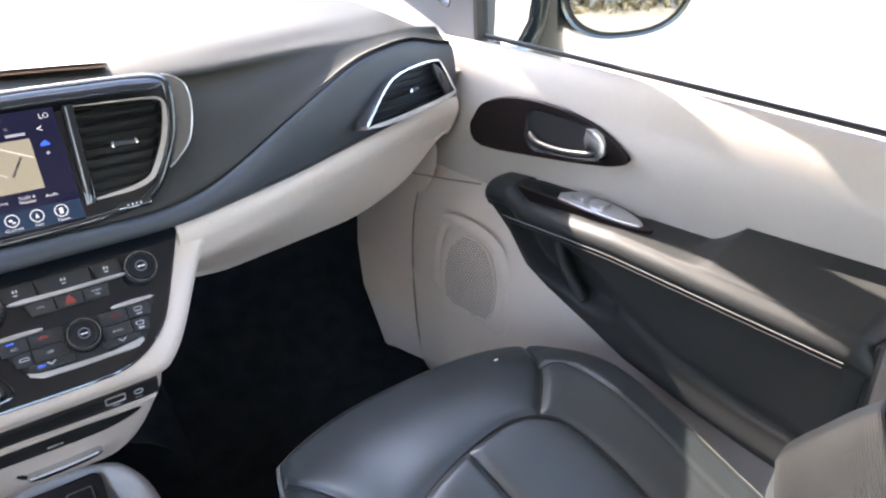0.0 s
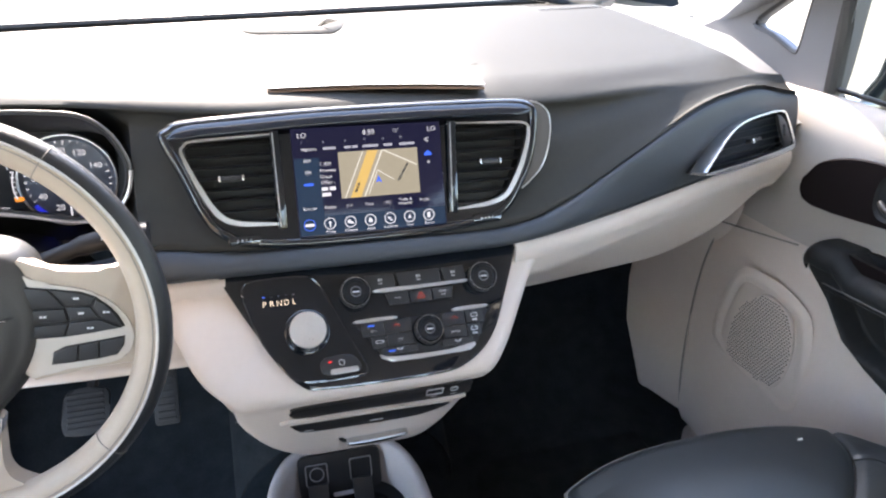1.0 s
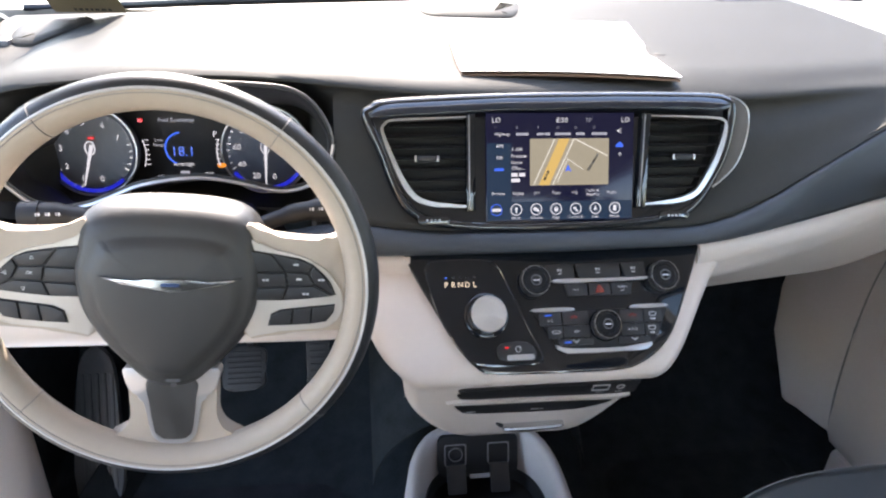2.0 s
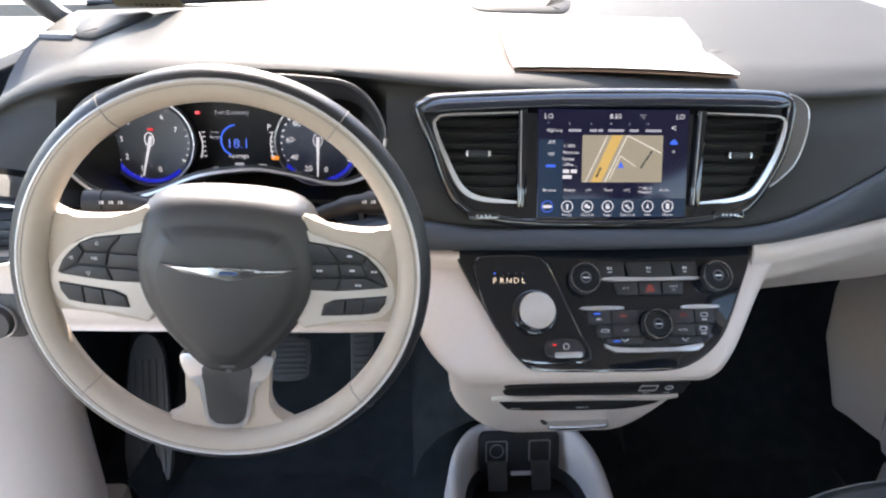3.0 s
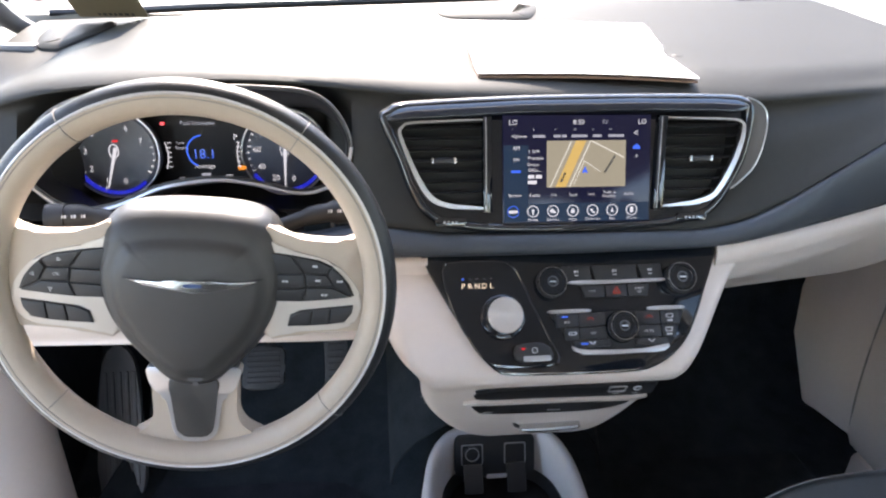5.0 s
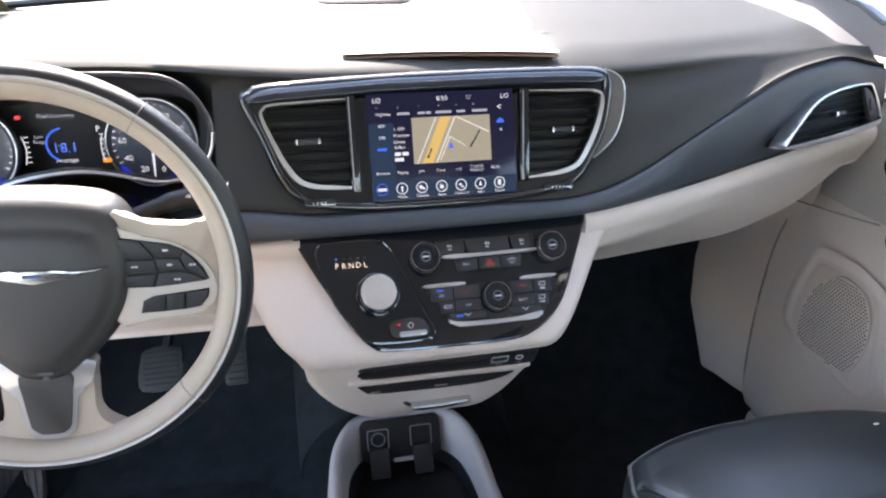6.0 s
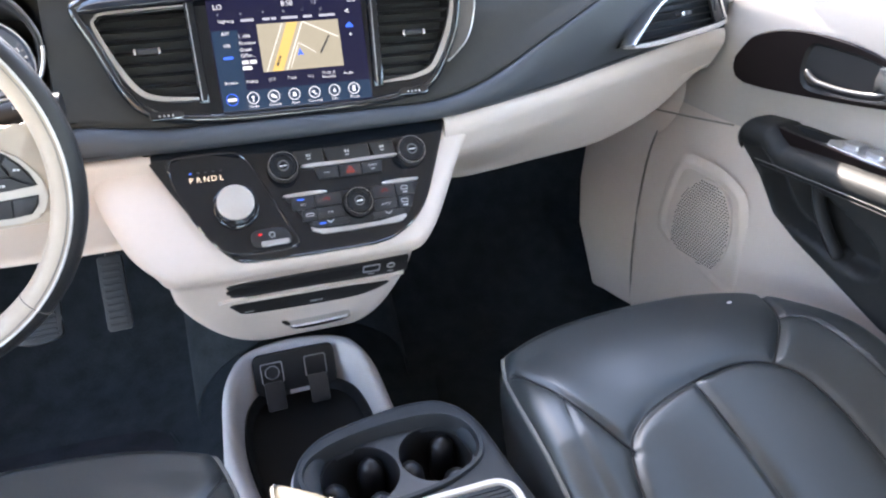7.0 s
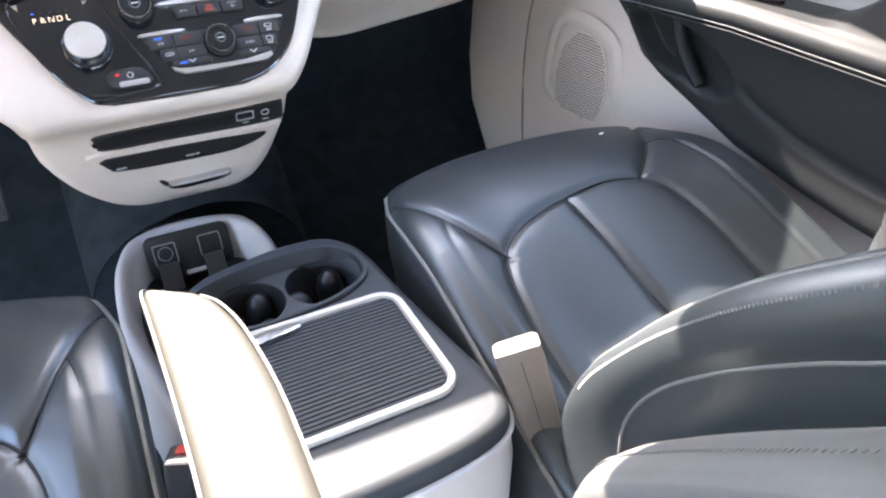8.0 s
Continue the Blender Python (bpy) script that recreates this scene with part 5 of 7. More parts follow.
# ---- outer dash vents, lamp switch ----
def side_vent():
    v = thing("side_air_vent", (0.57, 0.06, 0.73), "pointed louvred air vent with chrome surround in the dashboard's end", "air vent")
    a = Vector((0.474, 0.020, 0.741))
    ux = Vector((1.0, 0.32, 0.0)).normalized()
    uz = Vector((0, 0.30, 0.95)).normalized()
    uz = (uz - ux * uz.dot(ux)).normalized()
    n = ux.cross(uz)
    m = Matrix((ux, uz, n)).transposed().to_4x4()
    m = Matrix.Translation(a + n * 0.021) @ m
    line = [(-0.028, 0.002), (-0.008, 0.019), (0.035, 0.049), (0.080, 0.061), (0.148, 0.0635), (0.166, 0.052), (0.180, 0.018), (0.180, 0.004), (0.134, -0.0025), (0.035, -0.0067), (-0.014, -0.0043)]
    sv = dash_vent(v, line, m, 6, 0.1, "", 0.020, [0.005, 0.004, 0.0035, 0.0035, 0.004, 0.0050, 0.0065, 0.0080, 0.0095, 0.0090, 0.006])
    b = part("slider", slab(rounded(0.072, 0.026, 0.094, 0.032, 0.002), -0.002, 0.008, m, 0.0015), M_KEY, sv)
    part("slider_cap", slab(rounded(0.071, 0.0258, 0.076, 0.0322, 0.0015), 0.006, 0.010, m, 0.001), M_CHROME, b)
    part("end_plate", slab(soft([(0.142, 0.056), (0.158, 0.048), (0.171, 0.022), (0.171, 0.012), (0.156, 0.010), (0.148, 0.03)], 3), -0.001, 0.004, m, 0.001), M_BLACK, sv)
    part("thumb_wheel", slab(rounded(0.153, 0.024, 0.161, 0.042, 0.003), 0.003, 0.006, m, 0.001), M_KEY, sv)
    v = thing("side_air_vent", (-0.66, 0.0, 0.68), "louvred air vent with chrome surround beside the steering wheel", "air vent")
    m = plane_frame((-0.664, -0.026, 0.703), 15)
    line = [(-0.05, 0.030), (-0.01, 0.034), (0.030, 0.032), (0.040, 0.024), (0.036, -0.010), (0.026, -0.030), (0.0, -0.034), (-0.05, -0.034)]
    dash_vent(v, line, m, 6, 0.1, "", 0.020, [0.003] * len(line))
    s = thing("lamp_switch", (-0.685, -0.01, 0.58), "round black headlamp switch in a dark plate", "switch")
    m = plane_frame((-0.69, -0.012, 0.592), 8)
    part("switch_plate", slab(rounded(-0.05, -0.026, 0.036, 0.028, 0.01), -0.002, 0.004, m, 0.002), M_BLACK, s)
    part("switch_knob", knob(0.004, -0.004, [(0.020, 0.003), (0.019, 0.014), (0.017, 0.016), (0.0001, 0.016)], m), M_KEY, s)
    part("knob_ring", ring(circle(0.004, -0.004, 0.0212, 32), circle(0.004, -0.004, 0.0195, 32), 0.003, 0.008, m, 0.0005), M_SATIN, s)


side_vent()


# ---- doors ----
def door(sx, name, label):
    d = thing(name, (sx * 0.78, -0.15, 0.1), label, "door", kind="structure")
    up = lambda y: 0.706 - 0.13 * y
    X = lambda x, y, z: (sx * x, y, z)
    ys = np.linspace(0.235, -0.66, 26)
    rows = []
    for y in ys:
        u = up(y) + (0.012 * max(0, (y - 0.12) / 0.1))
        zb_ = 0.816 + 0.065 * min(y, 0.05)
        pts = [(u + 0.045, zb_ - 0.02), (u + 0.034, zb_), (u + 0.014, zb_ - 0.006), (u + 0.004, zb_ - 0.028), (u, zb_ - 0.062), (u + 0.003, 0.70), (u + 0.018, 0.655), (u + 0.032, 0.615), (u + 0.028, 0.56), (u + 0.002, 0.48), (u - 0.006, 0.36), (u + 0.000, 0.22), (u + 0.02, 0.10), (0.82, 0.06)]
        rows.append([X(x, y, z) for x, z in spline(pts, 3)])
    for nm, mt, lb, keep in (("upper_panel", M_VINYL, "grey-beige vinyl upper door trim, darkened for shade", True), ("lower_panel", M_BEIGE, "pale beige plastic lower door trim", False)):
        half = thick(loft(rows), 0.004)
        bmesh.ops.delete(half, geom=[f for f in half.faces if (f.calc_center_median().z > 0.575) != keep], context="FACES")
        part(nm, half, mt, d, lb, angle=60)
    part("outer_skin", loft([[X(0.86, y, 0.02), X(0.87, y, 0.35), X(0.85, y, 0.62), X(up(y) + 0.06, y, 0.76 + 0.065 * y), X(up(y) + 0.05, y, 0.785 + 0.065 * y)] for y in (0.30, -0.2, -0.72)]), M_PAINT, d)
    part("window_seal", tube([X(up(y) + 0.045, y, 0.821 + 0.065 * y) for y in (0.09, -0.1, -0.4, -0.70)], 0.005, sides=8, flat=0.8), M_SEAL, d)
    part("seal_bead", tube([X(up(y) + 0.0375, y, 0.8245 + 0.065 * y) for y in (0.08, -0.1, -0.4, -0.70)], 0.0022, sides=6), M_SEAL, d)
    gl = part("window_glass", loft([[X(up(y) + 0.05, y, 0.82), X(up(y) + 0.045, y, 0.98), X(0.745, y, 1.13 - 0.15 * max(0, y + 0.1))] for y in (0.10, -0.15, -0.4, -0.72)]), M_DOORGLASS, d)
    gl.visible_shadow = False
    part("window_frame", tube([X(0.765, 0.09, 1.02), X(0.755, -0.05, 1.075), X(0.745, -0.30, 1.14), X(0.74, -0.74, 1.16)], 0.018, sides=8), M_SEAL, d)
    # armrest block with its hollow pull pocket
    zbt = [(0.03, 0.575), (0.0, 0.560), (-0.04, 0.530), (-0.083, 0.484), (-0.13, 0.464), (-0.187, 0.447), (-0.292, 0.414), (-0.40, 0.398), (-0.48, 0.389), (-0.60, 0.383)]
    pk = np.array(spline([(-0.040, 0.556), (-0.075, 0.512), (-0.108, 0.489), (-0.165, 0.484), (-0.235, 0.474), (-0.272, 0.492), (-0.255, 0.526), (-0.18, 0.556), (-0.10, 0.566)], 24, True))
    prow = []
    for y in np.linspace(0.026, -0.594, 150):
        e = min(1.0, max(0, 0.026 - y) / 0.022) ** 0.5
        f = min(1.0, (y + 0.594) / 0.022 + 0.10) ** 0.5
        k = min(e, f)
        xin = 0.679 - 0.012 * y + 0.024 * (1 - k)
        zt = 0.594 + 0.016 * min(1, max(0, -y / 0.25)) - 0.022 * (1 - k) + 0.022 * max(0.0, min(1.0, (y + 0.075) / 0.035))
        b = float(np.interp(-y, [-a for a, _ in zbt], [c for _, c in zbt]))
        xd = up(y) + 0.036
        wing = 0.050 * max(0, min(1, (-0.34 - y) / 0.05)) ** 1.5 * min(1, (y + 0.600) / 0.02)
        pts = [(xd, zt - 0.004 + wing), (xd - 0.010, zt + 0.003 + wing * 0.7), (xin + 0.026, zt + 0.003 + wing * 0.12), (xin + 0.010, zt - 0.001), (xin, zt - 0.010), (xin - 0.002, zt - 0.022), (xin + 0.005, zt - 0.034), (xin + 0.007, zt * 0.75 + b * 0.25), (xin + 0.007, (zt + b) / 2), (xin + 0.009, zt * 0.25 + b * 0.75), (xin + 0.016, b + 0.008), (xd, b)]
        row = []
        zc = float(np.interp(-y, [0.27, 0.32, 0.38, 0.47, 0.56], [0.512, 0.490, 0.474, 0.463, 0.458]))
        for x, z in spline(pts, 9):
            if y < -0.27 and x < xin + 0.03:
                x += 0.006 * math.exp(-((z - zc) / 0.007) ** 2) * min(1.0, (-0.27 - y) / 0.03)
            if not (-0.30 < y < -0.03 and 0.46 < z < 0.58):
                row.append(X(x, y, z))
                continue
            dd = np.min(np.hypot(pk[:, 0] - y, pk[:, 1] - z))
            inside = sum(((a[1] > z) != (c[1] > z)) and (y < (c[0] - a[0]) * (z - a[1]) / (c[1] - a[1] + 1e-12) + a[0]) for a, c in zip(pk, np.roll(pk, -1, 0))) % 2
            if inside and x < xin + 0.02:
                x += 0.036 * min(1.0, dd / 0.010)
            row.append(X(x, y, z))
        prow.append(row)
    arm = part("armrest", loft(prow), M_DOORLEATHER, d, "black leather armrest with a hollow pull pocket", angle=70)
    part("end_cap", box(min(sx * 0.70, sx * 0.79), -0.600, 0.40, max(sx * 0.70, sx * 0.79), -0.588, 0.61, 0.006), M_BLACK, arm)
    line = [X(0.679 - 0.012 * y - 0.0012, y, 0.594 + 0.016 * min(1, max(0, -y / 0.25)) - 0.027) for y in np.linspace(-0.035, -0.57, 30)]
    part("piping", tube(line, 0.0009, sides=6), M_THREAD, arm)
    part("seam", tube([(x, y, z - 0.006) for x, y, z in line], 0.0011, sides=6), M_SEAM, arm)
    strut = spline([X(0.706, -0.135, 0.560), X(0.702, -0.150, 0.535), X(0.701, -0.172, 0.508), X(0.703, -0.200, 0.480)], 4)
    part("pocket_strut", tube(strut, 0.010, sides=10, flat=0.8), M_DOORLEATHER, arm)
    al = math.atan(0.13)
    mu = Vector((sx * math.sin(al), -math.cos(al), 0))
    mw = Vector((-sx * math.cos(al), -math.sin(al), 0))
    m = Matrix((mu, Vector((0, 0, 1)), mw)).transposed().to_4x4()
    m = Matrix.Translation((sx * 0.6985, 0, 0)) @ m
    # switch plate
    mz = Matrix(((sx, 0, 0, 0), (0, 1, 0, 0), (0, 0, 1, 0), (0, 0, 0, 1)))
    sp = soft([(0.700, -0.040), (0.738, -0.044), (0.752, -0.10), (0.760, -0.19), (0.752, -0.240), (0.730, -0.285), (0.712, -0.255), (0.702, -0.12)], 3)
    cup = soft([(0.706, -0.050), (0.732, -0.052), (0.742, -0.118), (0.712, -0.118)], 2)
    swp = part("switch_plate", plate(sp, [cup], 0.585, 0.6185, mz), M_DOORBLACK, d, "gloss black switch plate")
    part("finger_cup", stack_rings([(cup, 0.6180), (shrink(cup, 0.004), 0.594)], mz), M_DARK, swp)
    # Black plastic surround, coloured silver to show the sun on it.
    part("sunlit_surround", slab(soft([(0.709, -0.126), (0.746, -0.124), (0.755, -0.190), (0.746, -0.238), (0.730, -0.268), (0.715, -0.248)], 2), 0.6175, 0.6205, mz, 0.001), M_SATIN, swp)
    for y in (-0.150, -0.188):
        part("window_switch", slab(rounded(0.722, y - 0.013, 0.743, y + 0.013, 0.004), 0.619, 0.6275, mz, 0.003), M_SATIN, swp)
    # handle
    hb = soft([(-0.060, 0.690), (-0.050, 0.712), (-0.033, 0.733), (0.008, 0.750), (0.06, 0.756), (0.13, 0.752), (0.185, 0.738), (0.220, 0.718), (0.236, 0.703), (0.215, 0.693), (0.19, 0.688), (0.09, 0.676), (-0.035, 0.667)], 3)
    cup = soft([(0.062, 0.742), (0.10, 0.746), (0.155, 0.741), (0.190, 0.728), (0.205, 0.712), (0.198, 0.695), (0.16, 0.688), (0.10, 0.682), (0.068, 0.684), (0.056, 0.705)], 3)
    bez = part("handle_bezel", plate(hb, [cup], -0.004, 0.005, m), M_DOORBLACK, d, "dark brown-black handle bezel")
    part("bezel_edge", tube([m @ Vector((u, v, 0.003)) for u, v in hb], 0.0022, True, 6), M_DOORBLACK, bez)
    part("handle_cup", stack_rings([(cup, 0.0045), (shrink(cup, 0.004), 0.0008)], m), M_DARK, bez)
    lev = spline([m @ Vector(p) for p in ((0.066, 0.708, 0.006), (0.080, 0.700, 0.010), (0.10, 0.6965, 0.013), (0.14, 0.6965, 0.014), (0.18, 0.702, 0.013), (0.198, 0.712, 0.010))], 5)
    part("lever", tube(lev, [0.003, 0.0035, 0.004] + [0.0045] * 23, sides=14, flat=1.15), M_LEVER, bez, "chrome lever")
    part("lever_block", slab(soft([(0.172, 0.738), (0.196, 0.732), (0.206, 0.712), (0.196, 0.698), (0.172, 0.704)], 2), 0.002, 0.016, m, 0.005), M_CHROME, bez)
    # loudspeaker
    mr = Matrix.Translation((sx * 0.7005, 0, 0)) @ Matrix((Vector((sx * 0.13, -0.99, 0)).normalized(), Vector((0, 0, 1)), Vector((-sx * .99, -0.13, 0)).normalized())).transposed().to_4x4()
    oval = spline([(-0.079, 0.487), (-0.112, 0.455), (-0.128, 0.417), (-0.130, 0.375), (-0.121, 0.340), (-0.080, 0.331), (-0.026, 0.333), (-0.007, 0.360), (0.000, 0.402), (-0.006, 0.442), (-0.021, 0.472), (-0.043, 0.486)], 4, True)
    halo = spline([(-0.133, 0.500), (-0.158, 0.430), (-0.162, 0.370), (-0.149, 0.350), (-0.108, 0.331), (-0.052, 0.320), (0.006, 0.308), (0.028, 0.330), (0.024, 0.397), (0.008, 0.472), (-0.015, 0.494), (-0.067, 0.508)], 4, True)
    grille = part("speaker_grille", slab(oval, -0.004, 0.0028, mr, 0.002), M_BEIGE, d, "pale beige perforated speaker grille")
    rim = np.array(shrink(oval, 0.003))
    dots = bmesh.new()
    for i in range(-16, 17):
        for j in range(-19, 20):
            u, v = -0.065 + (i + 0.5 * (j % 2)) * 0.0058, 0.408 + j * 0.0050
            if sum(((p[1] > v) != (c[1] > v)) and (u < (c[0] - p[0]) * (v - p[1]) / (c[1] - p[1] + 1e-12) + p[0]) for p, c in zip(rim, np.roll(rim, -1, 0))) % 2:
                dots.faces.new([dots.verts.new(mr @ Vector((u + 0.0022 * math.cos(t), v + 0.0016 * math.sin(t), 0.0031))) for t in (0, 1.05, 2.09, 3.14, 4.19, 5.24)])
    rows = [[mr @ Vector((u, v, h)) for u, v in ln] for ln, h in ((shrink(halo, -0.010), -0.003), (halo, 0.0014), (shrink(halo, 0.004), 0.0024), (shrink(halo, 0.008), 0.0018), (shrink(halo, 0.012), 0.0004), (shrink(halo, 0.016), -0.0002))]
    part("speaker_surround", loft(rows, True), M_BEIGE, d, angle=80)
    part("grille_hole", dots, M_HOLE, grille)["kind"] = "stuff"
    edge = spline([X(up(0.235) + 0.0115 + o, 0.2375, z) for z, o in ((0.72, 0.003), (0.655, 0.018), (0.615, 0.032), (0.56, 0.028), (0.48, 0.002), (0.36, -0.006), (0.22, 0.0), (0.12, 0.015))], 4)
    part("door_gap", tube(edge, 0.0016, sides=6), M_SEAMBEIGE, d)
    seam = [X(up(y) + 0.004, y, z) for y, z in ((0.225, 0.565), (0.15, 0.575), (0.05, 0.590))]
    part("trim_seam", tube(seam, 0.0016, sides=5), M_SEAMBEIGE, d)
    return d


M_DOORBLACK = material("dark brown gloss plastic", (0.010, 0.007, 0.007), 0.34, stain=0.02, rough_var=0.0, spec=0.12)
M_HOLE = material("speaker hole", (0.08, 0.072, 0.066), 0.9)
M_LEVER = material("dark chrome lever", (0.018, 0.018, 0.019), 0.30, metal=0.1, stain=0.05, rough_var=0.04)
door(1, "door_1", "pale beige front passenger door with black armrest, shut")
left_door = door(-1, "door_2", "pale beige driver's door with black armrest, standing open")
hinge = Matrix.Translation((-0.88, 0.26, 0))
left_door.matrix_basis = hinge @ Matrix.Rotation(radians(-68), 4, "Z") @ hinge.inverted() @ Matrix.Translation(left_door.location)


def kick_panel(sx):
    zs = (0.02 if sx < 0 else 0.125, 0.14, 0.16, 0.24, 0.34, 0.45, 0.56, 0.64)
    rows = []
    for z in zs:
        f = 0.335 + 0.11 * min(1, max(0, (z - 0.10) / 0.16)) - 0.06 * max(0, (z - 0.40) / 0.24)
        g = 0.0 if z > 0.12 else 0.03
        pts = [(0.900, 0.01), (0.845, 0.03), (0.795, 0.052), (0.755, 0.082), (0.730, 0.112), (0.717, 0.14), (0.722, 0.165), (0.78, 0.18)] if sx < 0 else [(0.760, 0.19), (0.722, 0.205), (0.702, 0.230), (0.688, 0.27), (0.677, 0.31), (0.667, f - 0.02), (0.674, f), (0.72, f + 0.02)]
        rows.append([(sx * (x + g * 0.3), y, z) for x, y in spline(pts, 3)])
    ob = part("kick_panel", thick(loft(rows), 0.004), M_BEIGE, None, angle=60)
    tagged(ob, "pale beige kick panel beside the footwell", "trim", kind="structure")
    sill = part("door_sill", box(min(sx * 0.70, sx * 0.84), -0.75, 0.0, max(sx * 0.70, sx * 0.84), 0.22, 0.10, 0.015), M_BEIGE)
    tagged(sill, "pale beige sill trim under the door", "trim", kind="structure")
    if sx > 0:
        return
    rows = [[(sx * x, y, z) for y, x, z in ((0.20, 0.700, 0.115), (0.27, 0.682, 0.125), (0.335, 0.655, 0.14), (0.46, 0.655, 0.24))], [(sx * x, y, z) for y, x, z in ((0.20, 0.66, 0.03), (0.27, 0.64, 0.03), (0.335, 0.62, 0.03), (0.46, 0.62, 0.10))]]
    edge = part("carpet_edge", thick(loft(rows), 0.004), M_CARPET)
    tagged(edge, "black carpet turned up under the kick panel", "carpet", kind="structure")


kick_panel(1)
kick_panel(-1)


# ---- front seats ----
def near_line(P, lines):
    """How far points of the plan lie from the nearest of these lines."""
    best = np.full(len(P), 1e9)
    for ln in lines:
        ln = spline(ln, 5)
        for a, b in zip(ln, ln[1:]):
            d = b - a
            t = np.clip(((P - a) @ d) / (d @ d + 1e-12), 0, 1)
            best = np.minimum(best, np.linalg.norm(P - a - t[:, None] * d, axis=1))
    return best


SEAMS = [[(-0.180, -0.66), (-0.172, -0.46), (-0.155, -0.378), (-0.122, -0.340), (-0.070, -0.318), (0.0, -0.302), (0.050, -0.300), (0.092, -0.318), (0.112, -0.36), (0.118, -0.46), (0.118, -0.66)],
         [(-0.030, -0.306), (-0.026, -0.42), (-0.022, -0.66)],
         [(0.178, -0.170), (0.148, -0.245), (0.082, -0.312)],
         [(-0.225, -0.225), (-0.195, -0.285), (-0.150, -0.375)]]
STITCH = [[(0.150, -0.243), (0.176, -0.262), (0.186, -0.33), (0.186, -0.45), (0.184, -0.66)], [(-0.195, -0.295), (-0.205, -0.37), (-0.208, -0.66)]]


def cushion_grid(n, m):
    """Plan and height of the cushion's top: a soft pillow with rounded front corners and sewn seams."""
    ss = np.sin(np.linspace(-1, 1, n + 1) * 1.25) / math.sin(1.25)
    tt = np.linspace(0, 1, m + 1) ** 1.25
    S, T = np.meshgrid(ss, tt)
    hw = 0.240 - np.where(S > 0, 0.060, 0.022) * np.clip(1 - T / 0.34, 0, 1) ** 2.6
    LX = S * hw
    Y = -0.143 - 0.49 * T - 0.042 * np.abs(S) ** 3 * (1 - T) ** 2
    h = np.interp(T, np.linspace(0, 1, 41), [float(v[1]) for v in spline([(0, 0.432), (0.12, 0.436), (0.3, 0.414), (0.6, 0.380), (1.0, 0.348)], 10)])
    h += 0.014 * np.clip((np.abs(S) - 0.45) / 0.35, 0, 1) ** 2 * np.clip((T - 0.1) / 0.3, 0, 1)
    h += 0.006 * np.cos(S * 1.4)
    R = 0.022
    d = np.minimum((1 - np.abs(S)) * hw, np.clip(T * 0.49, 0, 1))
    k = np.clip(R - d, 0, R)
    h -= 0.85 * (R - np.sqrt(R * R - k * k))
    P = np.stack([LX.ravel(), Y.ravel()], 1)
    g, g2 = near_line(P, SEAMS), near_line(P, STITCH)
    dz = -0.0050 * np.exp(-(g / 0.0050) ** 2) - 0.0018 * np.exp(-(g / 0.015) ** 2) - 0.0012 * np.exp(-(g2 / 0.0040) ** 2)
    return LX, Y, h + dz.reshape(h.shape)


def cushion_height(lx, y):
    """The height of the cushion's top at one place of its plan."""
    LX, Y, H = cushion_grid(60, 60)
    k = np.argmin((LX - lx) ** 2 + (Y - y) ** 2)
    return float(H.ravel()[k])


